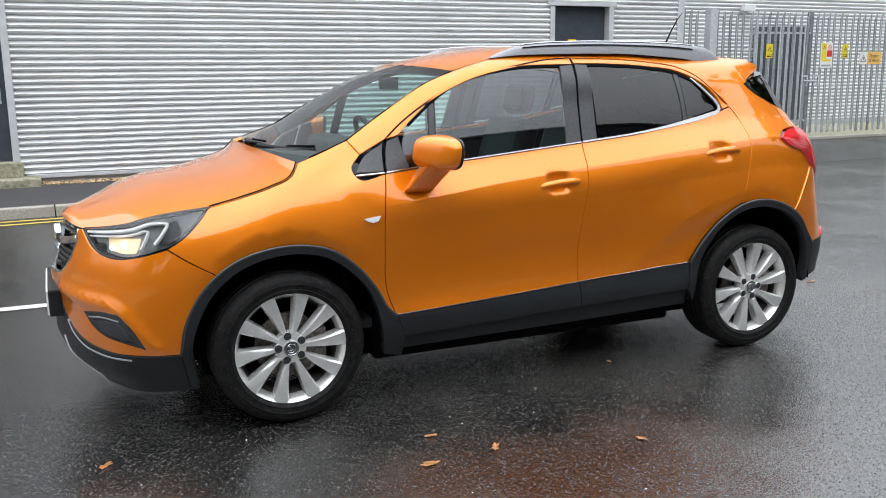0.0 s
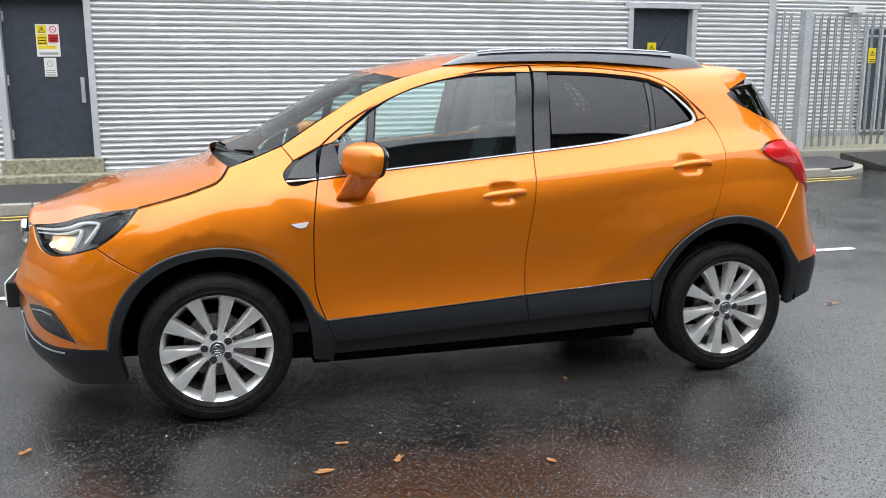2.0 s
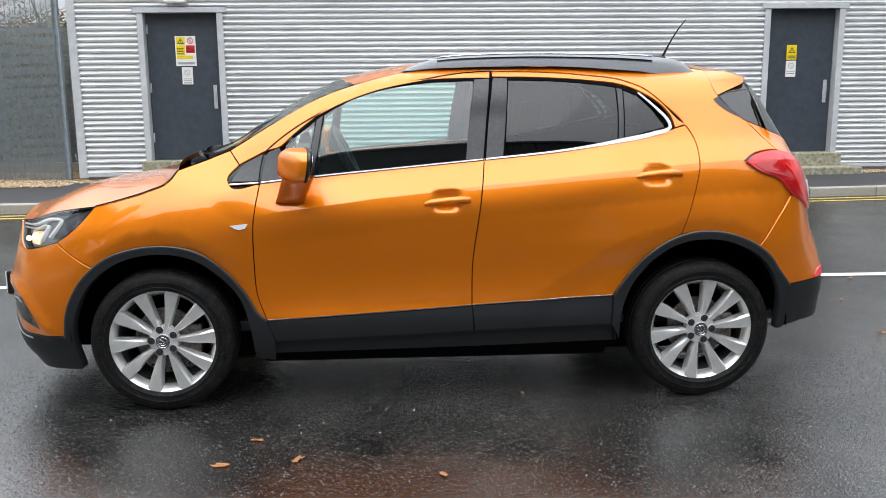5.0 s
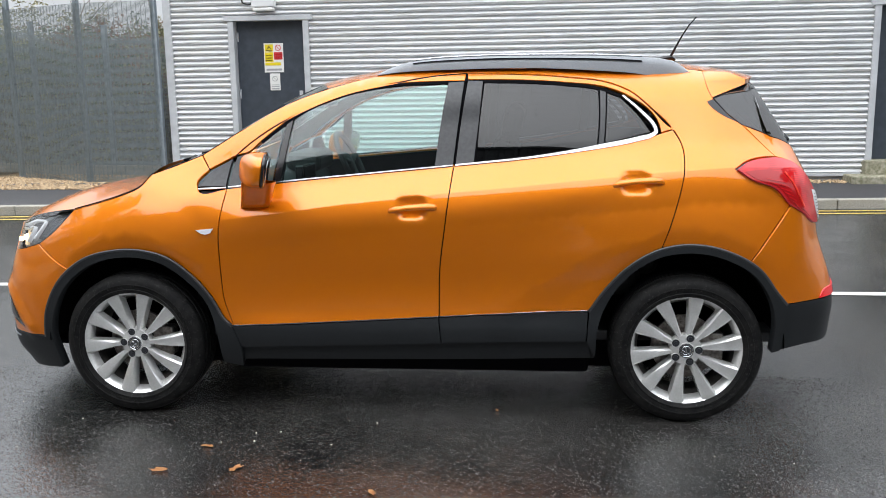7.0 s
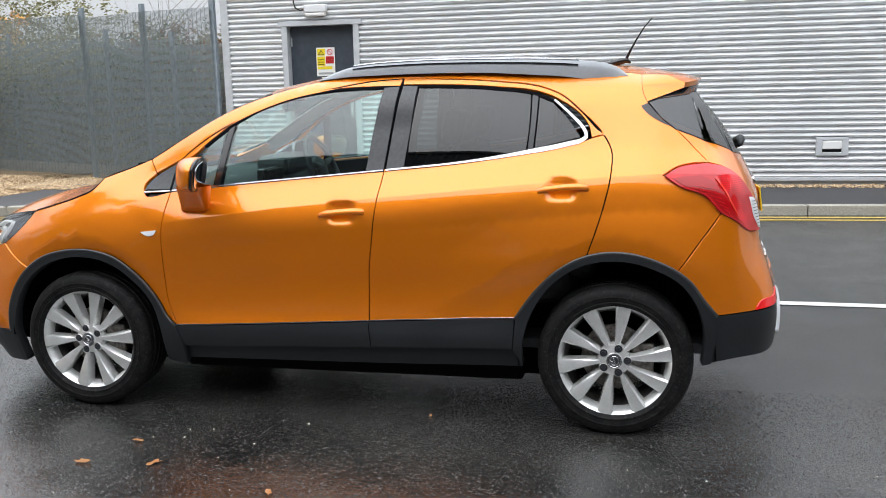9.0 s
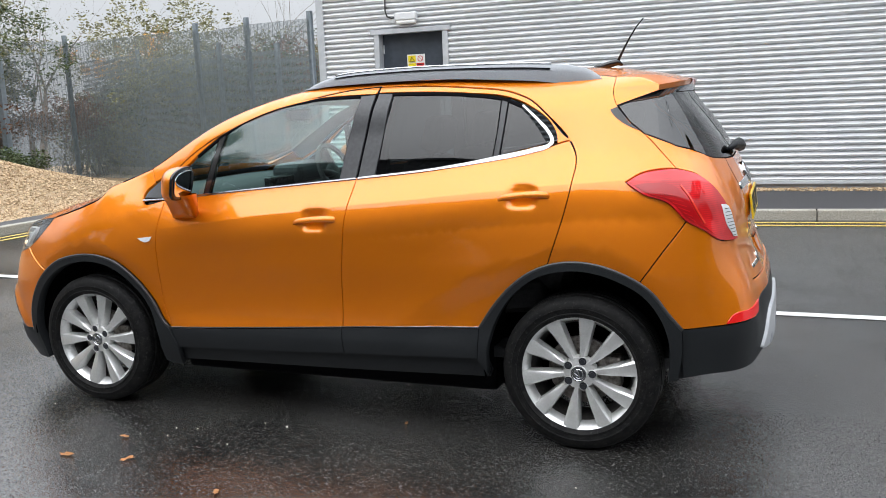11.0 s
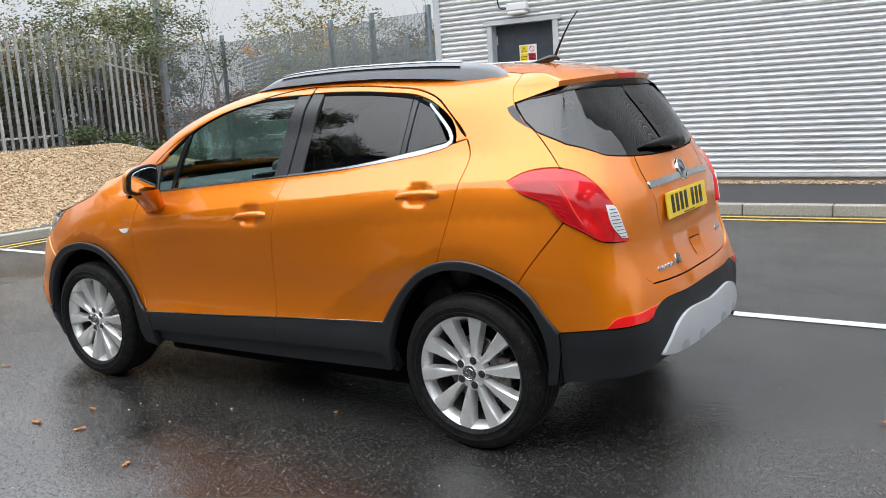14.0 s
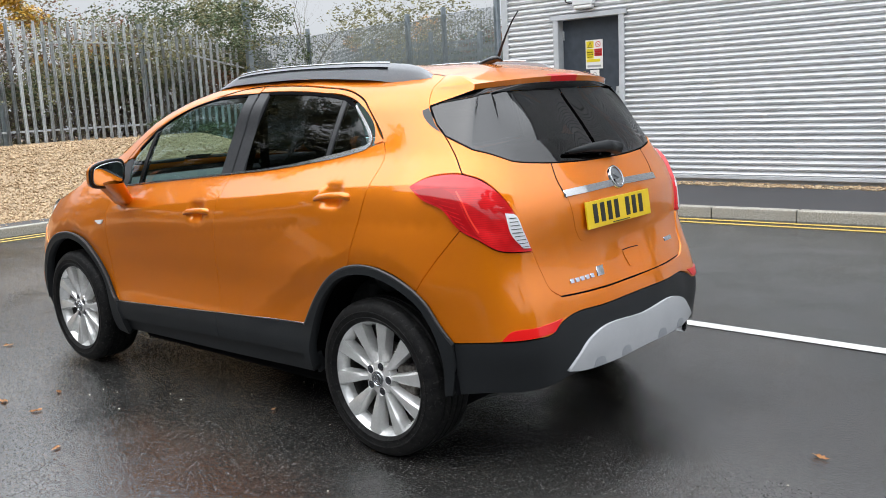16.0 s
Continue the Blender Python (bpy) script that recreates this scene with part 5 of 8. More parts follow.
def panel(name, poly, mat, parent, lift=0.0, depth=0.018, step=0.035, gap=0.0028, label="", both=True, surf=None, parents=None):
    """A piece of the car's skin inside an outline, with its edges turned in; both: on the other side as well."""
    surf = surf or skin
    poly = shrink(poly, gap)
    lo, hi = poly.min(0), poly.max(0)
    gs, gz = np.meshgrid(np.arange(lo[0], hi[0], step), np.arange(lo[1], hi[1], step))
    gz = gz + (np.arange(gs.shape[1]) % 2 * step / 2)[None]
    inner = np.stack([gs.ravel(), gz.ravel()], 1)
    inner = inner[within(poly, inner)]
    if len(inner):
        inner = inner[clear_of(poly, inner, 0.45 * step)]
    if surf is skin and lo[0] < 2.0 and hi[0] > -0.9:
        along = np.arange(max(lo[0], -0.9), min(hi[0], 2.0), 0.02)
        for d in (-0.004, 0.004):
            extra = np.stack([along, fold(along) + d], 1)
            extra = extra[within(poly, extra)]
            if len(extra):
                extra = extra[clear_of(poly, extra, 0.006)]
            if len(inner):
                inner = inner[(np.abs(inner[:, 1] - fold(inner[:, 0])) > 0.013) | (np.abs(np.abs(inner[:, 1] - fold(inner[:, 0])) - 0.004) < 1e-6)]
            inner = np.vstack([inner, extra]) if len(inner) else extra
    for s0, z0 in HANDLES if surf is skin and mat is PAINT else ():
        gs, gz = np.meshgrid(np.arange(s0 - 0.08, s0 + 0.081, 0.008), np.arange(z0 - 0.064, z0 + 0.061, 0.008))
        extra = np.stack([gs.ravel(), gz.ravel()], 1)
        extra = extra[within(poly, extra)]
        if len(extra) and len(inner):
            inner = inner[(np.abs(inner[:, 0] - s0) > 0.086) | (np.abs(inner[:, 1] - z0) > 0.068)]
            inner = np.vstack([inner, extra[clear_of(poly, extra, 0.006)]])
    n = len(poly)
    every = np.vstack([poly, inner])
    from_cdt = delaunay_2d_cdt([Vector(p) for p in every], [(i, (i + 1) % n) for i in range(n)], [], 1, 1e-7)
    flat = np.array([tuple(v) for v in from_cdt[0]])
    faces = [tuple(f) for f in from_cdt[2]]
    pts, nor = surf(flat[:, 0], flat[:, 1], lift), normals_at(flat[:, 0], flat[:, 1], lift, surf)
    a = np.array([[flat[f[1]] - flat[f[0]], flat[f[2]] - flat[f[0]]] for f in faces])
    ccw = a[:, 0, 0] * a[:, 1, 1] - a[:, 0, 1] * a[:, 1, 0]
    faces = [f if c > 0 else f[::-1] for f, c in zip(faces, ccw)]
    rim, rim_n = surf(poly[:, 0], poly[:, 1], lift), normals_at(poly[:, 0], poly[:, 1], lift, surf)
    along = np.roll(rim, -1, 0) - np.roll(rim, 1, 0)
    out = np.cross(along, rim_n)
    out /= np.maximum(np.linalg.norm(out, axis=1), 1e-9)[:, None]
    base = len(pts)
    verts = np.vstack([pts, rim, rim - depth * rim_n])
    normals = np.vstack([nor, 0.5 * out + 0.5 * rim_n, out])
    for i in range(n):
        j = (i + 1) % n
        faces.append((base + i, base + n + i, base + n + j, base + j))
    made = []
    for k, mirror in enumerate((False, True) if both else (False,)):
        made.append(link_mesh(name, verts, faces, normals, mat, parents[k] if parents else parent, label, mirror))
    return made if both else made[0]


def ribbon(points, width, step=0.02):
    """The outline of a band along a line."""
    c = curve(points, step)
    t = np.gradient(c, axis=0)
    n = np.stack([-t[:, 1], t[:, 0]], 1) / np.maximum(np.hypot(*t.T), 1e-9)[:, None]
    w = np.asarray(width, float) if np.ndim(width) == 0 else np.interp(np.linspace(0, 1, len(c)), np.linspace(0, 1, len(width)), width)
    w = np.broadcast_to(w, (len(c),))[:, None] / 2
    return np.vstack([c + n * w, (c - n * w)[::-1]])


def seam(parent, points, width=0.016):
    """A dark gap between two panels."""
    return panel("gap_or_crease", ribbon(points, width), SEAL, parent, lift=-0.009, depth=0.01, gap=0.0)


def crowned(name, edge, crown, bow, mat, parent, across=24, label="", thick=0.0, power=2.0):
    """A sheet across the car from an edge line on the near side to its mirror image; crown and bow: how far its middle stands up and
    forward, at even steps along the edge."""
    e = np.asarray(edge, float)
    k = np.r_[0, np.cumsum(np.linalg.norm(np.diff(e, axis=0), axis=1))]
    n = max(12, int(k[-1] / 0.04))
    e = free_spline(k, e, np.linspace(0, k[-1], n))
    u = np.linspace(0, 1, n)
    c = np.interp(u, np.linspace(0, 1, len(crown)), crown)
    b = np.interp(u, np.linspace(0, 1, len(bow)), bow)
    bm = bmesh.new()
    rows = []
    for (x, y, z), ci, bi in zip(e, c, b):
        row = []
        for j in range(across + 1):
            v = 2 * j / across - 1
            rise = 1 - abs(v) ** power
            row.append(bm.verts.new((x + bi * rise, -y * v, z + ci * rise)))
        rows.append(row)
    for r, q in zip(rows, rows[1:]):
        for j in range(across):
            f = bm.faces.new((r[j], r[j + 1], q[j + 1], q[j]))
    bmesh.ops.recalc_face_normals(bm, faces=bm.faces)
    if sum(f.normal.z for f in bm.faces) < 0:
        bmesh.ops.reverse_faces(bm, faces=bm.faces)
    if thick:
        bmesh.ops.solidify(bm, geom=bm.faces[:], thickness=thick)
    return part(name, bm, mat, parent, label, smooth=True)


def lathe(bm, profile, sides=64, axis="Y", start=0.0, stop=2 * math.pi):
    """Turns (radius, along) points round the y axis."""
    whole = abs(stop - start - 2 * math.pi) < 1e-6
    count = sides if whole else sides + 1
    rings = [[bm.verts.new((r * math.cos(a), y, r * math.sin(a))) for a in (start + (stop - start) * k / sides for k in range(count))] for r, y in profile]
    for a, b in zip(rings, rings[1:]):
        for k in range(sides):
            j = (k + 1) % count
            bm.faces.new((a[k], a[j], b[j], b[k]))
    return rings


def rounded_block(name, dims, bevel, mat, parent, m=None, label="", segments=3):
    bm = bmesh.new()
    made = bmesh.ops.create_cube(bm, size=1.0, matrix=Matrix.Diagonal((*dims, 1)))
    bmesh.ops.bevel(bm, geom=bm.edges[:], offset=bevel, segments=segments, profile=0.5, affect="EDGES")
    if m is not None:
        bmesh.ops.transform(bm, matrix=m, verts=bm.verts)
    return part(name, bm, mat, parent, label, smooth=False)


# ---- the car ----
car = thing("car", "metallic orange compact SUV parked on wet asphalt", "car")

# lines that neighbouring panels share, from front to rear and foot to roof
ARCH_F = [(-1.735, 0.36), (-1.705, 0.50), (-1.625, 0.64), (-1.49, 0.745), (-1.34, 0.787), (-1.24, 0.792), (-1.095, 0.762), (-0.969, 0.668), (-0.883, 0.56), (-0.825, 0.46), (-0.791, 0.432)]
ARCH_R = [(0.845, 0.515), (0.93, 0.635), (1.014, 0.722), (1.109, 0.785), (1.229, 0.819), (1.337, 0.817), (1.466, 0.777), (1.578, 0.704), (1.643, 0.614), (1.692, 0.551)]
DOOR_FRONT = [(-0.791, 0.432), (-0.828, 0.54), (-0.838, 0.72), (-0.833, 0.90), (-0.806, 1.066)]
DOOR_B = [(0.172, 0.482), (0.178, 0.698), (0.206, 0.906), (0.241, 1.166)]
DOOR_B_TOP = [(0.241, 1.166), (0.262, 1.34), (0.291, 1.572)]
BELT_A, BELT_B = [(-0.806, 1.066), (-0.537, 1.092), (-0.144, 1.126), (0.241, 1.158)], [(0.241, 1.158), (0.618, 1.193), (0.892, 1.233), (1.119, 1.276), (1.168, 1.293)]
FRAME_A = [(-0.806, 1.066), (-0.797, 1.15), (-0.78, 1.212), (-0.714, 1.267), (-0.558, 1.367), (-0.298, 1.479), (-0.036, 1.534), (0.15, 1.563), (0.291, 1.572)]
FRAME_B = [(0.291, 1.572), (0.489, 1.566), (0.745, 1.548), (0.951, 1.517), (1.035, 1.483), (1.127, 1.408), (1.215, 1.32), (1.256, 1.237), (1.253, 1.143), (1.228, 1.026), (1.191, 0.905), (1.157, 0.807)]
SILL_A, SILL_B = [(-0.791, 0.432), (-0.286, 0.456), (0.172, 0.482)], [(0.172, 0.482), (0.493, 0.499), (0.845, 0.515)]
SILL_FOOT_A, SILL_FOOT_B = [(-0.755, 0.33), (-0.29, 0.344), (0.183, 0.361)], [(0.183, 0.361), (0.49, 0.37), (0.835, 0.378)]
ROOF_ROLL = [(1.397, 1.566), (1.30, 1.578), (1.0, 1.594), (0.6, 1.609), (0.3, 1.606), (0.0, 1.588), (-0.30, 1.530), (-0.535, 1.452), (-0.78, 1.318), (-0.952, 1.213)]
HATCH = [(1.397, 1.566), (1.393, 1.515), (1.402, 1.475), (1.422, 1.442), (1.487, 1.382), (1.553, 1.325), (1.63, 1.253), (1.702, 1.187)]
LAMP_LOW = [(1.478, 1.142), (1.545, 1.095), (1.645, 1.058), (1.721, 0.982), (1.795, 0.943), (1.866, 0.900), (1.97, 0.884), (2.026, 0.882)]
LAMP_TOP = [(1.478, 1.142), (1.537, 1.173), (1.62, 1.187), (1.702, 1.187), (1.812, 1.161), (1.908, 1.09), (1.963, 1.013), (2.0, 0.94), (2.026, 0.882)]
BUMPER_SEAM = [(1.53, 0.738), (1.62, 0.86), (1.721, 0.982)]
HEAD_REAR = [(-1.585, 0.963), (-1.64, 0.90), (-1.70, 0.848), (-1.775, 0.803)]
HEAD_LOW = [(-1.775, 0.803), (-1.90, 0.772), (-2.07, 0.756), (-2.20, 0.772), (-2.27, 0.80), (-2.345, 0.852)]
BONNET = [(-2.345, 0.852), (-2.15, 0.875), (-1.95, 0.910), (-1.77, 0.942), (-1.585, 0.963), (-1.45, 0.997), (-1.32, 1.035), (-1.225, 1.078), (-1.19, 1.128)]


wing = panel("front_wing", loop(DOOR_FRONT[::-1], ARCH_F[::-1][:-3] + [(-1.575, 0.69)], [(-1.575, 0.69), (-1.775, 0.803)], HEAD_REAR[::-1], BONNET[4:], [(-1.19, 1.128), (-1.08, 1.165), (-0.952, 1.213)], [(-0.952, 1.213), (-0.905, 1.150)], [(-0.905, 1.150), (-0.955, 1.085), (-0.94, 1.058), (-0.806, 1.066)]), PAINT, car)
frame_panel = panel("side_frame", loop([(-0.952, 1.213), (-0.905, 1.150)], [(-0.905, 1.150), (-0.78, 1.212)], FRAME_A[2:], FRAME_B, [(1.157, 0.807)] + ARCH_R[4:7] + [(1.53, 0.738)], BUMPER_SEAM, LAMP_LOW[3::-1], LAMP_TOP[:4], HATCH[::-1], ROOF_ROLL), PAINT, car)
for o in frame_panel:
    o.name = "rear_quarter_panel"
doors_f = panel("front_door", loop(DOOR_FRONT, BELT_A, DOOR_B[::-1], SILL_A[::-1]), PAINT, car, step=0.022)
doors_r = panel("rear_door", loop(DOOR_B, BELT_B + [(1.232, 1.31)], FRAME_B[6:], [(1.157, 0.807)] + ARCH_R[3::-1], SILL_B[::-1]), PAINT, car, step=0.022)
# upper door frames, painted, with their black pillar parts
WIN_TOP_A = [(-0.515, 1.375), (-0.40, 1.437), (-0.245, 1.487), (-0.035, 1.519), (0.17, 1.527)]
panel("window_frame", loop(FRAME_A[2:], [(0.291, 1.572), (0.285, 1.535)], [(0.285, 1.535), (0.17, 1.535), (-0.035, 1.527), (-0.245, 1.495), (-0.40, 1.446), (-0.515, 1.385), (-0.66, 1.275), (-0.72, 1.225), (-0.78, 1.212)]), PAINT, None, parents=doors_f, gap=0.0045)
panel("window_frame", loop(FRAME_B[:7] + [(1.232, 1.31)], [(1.232, 1.31), (1.168, 1.293)], [(1.168, 1.293), (1.165, 1.32), (1.01, 1.468), (0.93, 1.497), (0.745, 1.521), (0.489, 1.537), (0.295, 1.54)], [(0.295, 1.54), (0.291, 1.572)]), PAINT, None, parents=doors_r, gap=0.0045)
panel("pillar_trim", loop([(0.150, 1.15), (0.172, 1.33), (0.205, 1.533)], [(0.205, 1.533), (0.283, 1.537)], [(0.283, 1.537), (0.259, 1.34), (0.237, 1.155)], [(0.237, 1.155), (0.150, 1.15)]), SATIN_BLACK, None, parents=doors_f, lift=0.001, label="satin black pillar cover")
panel("pillar_trim", loop([(0.245, 1.158), (0.266, 1.34), (0.296, 1.54)], [(0.296, 1.54), (0.37, 1.537)], [(0.37, 1.537), (0.352, 1.34), (0.332, 1.17)], [(0.332, 1.17), (0.245, 1.158)]), SATIN_BLACK, None, parents=doors_r, lift=0.001, label="satin black pillar cover")
panel("mirror_sail", loop([(-0.80, 1.075), (-0.79, 1.15), (-0.772, 1.208)], [(-0.772, 1.208), (-0.715, 1.225)], [(-0.715, 1.225), (-0.70, 1.15), (-0.685, 1.085)], [(-0.685, 1.085), (-0.80, 1.075)]), SATIN_BLACK, None, parents=doors_f, lift=0.001, label="black mirror base plate")
panel("pillar_corner", loop([(-0.943, 1.075), (-0.905, 1.13), (-0.792, 1.20)], [(-0.792, 1.20), (-0.802, 1.15), (-0.81, 1.075)], [(-0.81, 1.075), (-0.943, 1.075)]), SATIN_BLACK, car, lift=0.001, label="black triangular pillar corner")
# glass
front_glass = panel("window", loop([(-0.562, 1.094), (-0.545, 1.18), (-0.512, 1.375)], WIN_TOP_A, [(0.17, 1.527), (0.203, 1.52), (0.205, 1.50)], [(0.205, 1.50), (0.176, 1.33), (0.158, 1.15)], [(0.158, 1.15), (-0.144, 1.13), (-0.562, 1.094)]), CLEAR, None, lift=-0.008, depth=0.004, parents=doors_f, label="clear side window", surf=glass_skin)
panel("quarter_window", loop([(-0.695, 1.085), (-0.71, 1.15), (-0.69, 1.235)], [(-0.69, 1.235), (-0.62, 1.30), (-0.545, 1.352)], [(-0.545, 1.352), (-0.575, 1.18), (-0.588, 1.094)], [(-0.588, 1.094), (-0.695, 1.085)]), CLEAR, None, lift=-0.008, depth=0.004, parents=doors_f, label="small clear quarter window", surf=glass_skin)
panel("window_bar", loop([(-0.590, 1.092), (-0.578, 1.18), (-0.546, 1.36)], [(-0.546, 1.36), (-0.512, 1.382)], [(-0.512, 1.382), (-0.543, 1.18), (-0.560, 1.092)], [(-0.560, 1.092), (-0.590, 1.092)]), GLOSS_BLACK, None, lift=-0.004, parents=doors_f, label="black window divider bar", surf=glass_skin)
panel("window", loop([(0.340, 1.178), (0.352, 1.34), (0.372, 1.528)], [(0.372, 1.528), (0.489, 1.526), (0.745, 1.510), (0.897, 1.488)], [(0.897, 1.488), (0.896, 1.36), (0.885, 1.243)], [(0.885, 1.243), (0.62, 1.205), (0.340, 1.178)]), PRIVACY, None, lift=-0.008, depth=0.004, parents=doors_r, label="dark tinted rear side window", surf=glass_skin)
panel("quarter_window", loop([(0.917, 1.25), (0.926, 1.36), (0.932, 1.476)], [(0.932, 1.476), (0.99, 1.452)], [(0.992, 1.454), (1.068, 1.378), (1.126, 1.297)], [(1.126, 1.297), (0.917, 1.25)]), PRIVACY, None, lift=-0.008, depth=0.004, parents=doors_r, label="dark tinted quarter window", surf=glass_skin)
panel("window_bar", loop([(0.886, 1.243), (0.897, 1.36), (0.899, 1.49)], [(0.899, 1.49), (0.931, 1.482)], [(0.931, 1.482), (0.925, 1.36), (0.915, 1.247)], [(0.915, 1.247), (0.886, 1.243)]), SATIN_BLACK, None, lift=-0.004, parents=doors_r, label="black window divider bar", surf=glass_skin)
for line, owner in (([(0.900, 1.235), (0.911, 1.36), (0.915, 1.495)], doors_r), ([(0.352, 1.165), (0.362, 1.34), (0.381, 1.545)], doors_r), ([(-0.575, 1.085), (-0.560, 1.18), (-0.528, 1.375)], doors_f)):
    panel("window_seal", ribbon(line, 0.05), SEAL, None, lift=-0.014, depth=0.003, gap=0.0, parents=owner, surf=glass_skin)
for line, owner in ((FRAME_A[2:], doors_f), ([(-0.66, 1.272), (-0.512, 1.380), (-0.40, 1.4415), (-0.245, 1.4915), (-0.035, 1.5235), (0.17, 1.531), (0.29, 1.535)], doors_f), ([(0.295, 1.535), (0.489, 1.5315), (0.745, 1.5155), (0.915, 1.489), (0.995, 1.458)], doors_r)):
    panel("window_seal", ribbon(line, 0.012), SEAL, None, lift=-0.003, depth=0.01, gap=0.0, parents=owner)
panel("chrome_strip", ribbon([(-0.945, 1.066), (-0.81, 1.072)], 0.0075), STRIP_CHROME, car, lift=0.004, depth=0.01, gap=0.001, label="chrome waist strip")
panel("chrome_strip", ribbon([(-0.80, 1.0735), (-0.537, 1.098), (-0.144, 1.131), (0.236, 1.163)], 0.0075), STRIP_CHROME, None, lift=0.004, depth=0.01, gap=0.001, parents=doors_f, label="chrome waist strip")
panel("chrome_strip", ribbon([(0.247, 1.164), (0.618, 1.199), (0.892, 1.239), (1.07, 1.272), (1.135, 1.290), (1.150, 1.304), (1.142, 1.325), (1.08, 1.395), (1.003, 1.462)], [0.0075, 0.0075, 0.008, 0.010, 0.014, 0.020, 0.019, 0.013, 0.008]), STRIP_CHROME, None, lift=0.004, depth=0.01, gap=0.0, parents=doors_r, label="chrome waist strip kicking up behind the window")
# lower cladding and arches
panel("door_moulding", loop(SILL_A, [(0.172, 0.482), (0.183, 0.361)], SILL_FOOT_A[::-1], [(-0.755, 0.33), (-0.791, 0.432)]), BLACK, None, lift=0.015, parents=doors_f, label="black textured plastic door moulding")
panel("door_moulding", loop(SILL_B, [(0.845, 0.515), (0.835, 0.378)], SILL_FOOT_B[::-1], [(0.183, 0.361), (0.172, 0.482)]), BLACK, None, lift=0.015, parents=doors_r, label="black textured plastic door moulding")
panel("trim_line", ribbon([(-0.785, 0.437), (-0.286, 0.461), (0.168, 0.486)], 0.004), SATIN_CHROME, None, lift=0.016, depth=0.008, gap=0.0, parents=doors_f)
panel("trim_line", ribbon([(0.178, 0.487), (0.493, 0.504), (0.84, 0.520)], 0.004), SATIN_CHROME, None, lift=0.016, depth=0.008, gap=0.0, parents=doors_r)
panel("sill_cover", loop([(-0.80, 0.34), (-0.29, 0.342), (0.183, 0.359), (0.49, 0.368), (0.86, 0.376)], [(0.86, 0.376), (0.88, 0.285)], [(0.88, 0.285), (0.2, 0.268), (-0.77, 0.255)], [(-0.77, 0.255), (-0.80, 0.34)]), BLACK, car, lift=-0.012, depth=0.05, label="black plastic sill cover")


ARCH_F_IN = [(-1.672, 0.20), (-1.688, 0.37), (-1.661, 0.485), (-1.592, 0.612), (-1.472, 0.709), (-1.337, 0.751), (-1.242, 0.756), (-1.112, 0.728), (-0.995, 0.645), (-0.912, 0.543), (-0.872, 0.42), (-0.852, 0.25)]
ARCH_R_IN = [(0.878, 0.30), (0.888, 0.45), (0.958, 0.61), (1.036, 0.698), (1.122, 0.755), (1.232, 0.783), (1.333, 0.781), (1.452, 0.744), (1.553, 0.678), (1.615, 0.585), (1.645, 0.47), (1.64, 0.33)]
panel("wheel_arch_trim", loop(ARCH_F, [(-0.791, 0.432), (-0.755, 0.33), (-0.76, 0.225)], [(-0.76, 0.225), (-0.852, 0.25)], ARCH_F_IN[::-1], [(-1.672, 0.20), (-1.711, 0.195)], [(-1.711, 0.195), (-1.735, 0.36)]), BLACK, car, lift=0.022, depth=0.045, label="black textured plastic wheel arch trim")
panel("wheel_arch_trim", loop(ARCH_R, [(1.692, 0.551), (1.695, 0.46), (1.68, 0.338)], [(1.68, 0.338), (1.64, 0.33)], ARCH_R_IN[::-1], [(0.878, 0.30), (0.835, 0.378)], [(0.835, 0.378), (0.845, 0.515)]), BLACK, car, lift=0.022, depth=0.045, label="black textured plastic wheel arch trim")
# rounded outer edge of the arch trims; a lighter black lifts its highlight
for line in (ARCH_F, ARCH_R):
    for sgn in (1, -1):
        bm = bmesh.new()
        tube(bm, [Vector(q) * 1.0 if sgn > 0 else Vector((q[0], -q[1], q[2])) for q in skin(*curve(line, 0.03).T, 0.017)], 0.0075, 8)
        part("arch_edge", bm, EDGE_BLACK, car, smooth=True)
# gaps
for line in (DOOR_FRONT, DOOR_B + DOOR_B_TOP[1:], FRAME_A[2:], FRAME_B, BUMPER_SEAM, HATCH, [(-1.575, 0.69), (-1.775, 0.803)], [(-0.952, 1.213), (-0.905, 1.150)], BONNET[4:]):
    seam(car, line, 0.014 if line[0] == BONNET[4] else 0.016)

# ---- rear end ----
R2 = 2 * S_REAR


def across(line):
    """A line from the near side carried on to its mirror image."""
    return list(line) + [(R2 - s, z) for s, z in line[::-1]]


GATE_SIDE = [(1.702, 1.187), (1.812, 1.161), (1.908, 1.09), (1.963, 1.013), (2.0, 0.94), (2.032, 0.873), (2.062, 0.80), (2.096, 0.722), (2.147, 0.690)]
GATE_FOOT = [(2.147, 0.690), (2.35, 0.683), (S_REAR, 0.680)]
GLASS_FOOT = [(1.553, 1.325), (1.63, 1.300), (1.712, 1.279), (1.834, 1.258), (2.004, 1.222), (2.16, 1.205), (2.35, 1.194), (S_REAR, 1.188)]


def mirror_line(line):
    return [(R2 - s, z) for s, z in line[::-1]]


gate_glass_low = GLASS_FOOT + mirror_line(GLASS_FOOT)[1:]
gate = panel("tailgate", loop(gate_glass_low, mirror_line([(1.553, 1.325), (1.63, 1.253), (1.702, 1.187)][::-1])[::1], mirror_line(GATE_SIDE)[::-1], [(R2 - 2.147, 0.690), (R2 - 2.35, 0.683), (S_REAR, 0.680), (2.35, 0.683), (2.147, 0.690)], GATE_SIDE[::-1], [(1.702, 1.187), (1.63, 1.253), (1.553, 1.325)]), PAINT, car, both=False, step=0.03)
GLASS_TOP = [(1.424, 1.442), (1.50, 1.459), (1.596, 1.471), (1.8, 1.483), (2.1, 1.49), (S_REAR, 1.492)]
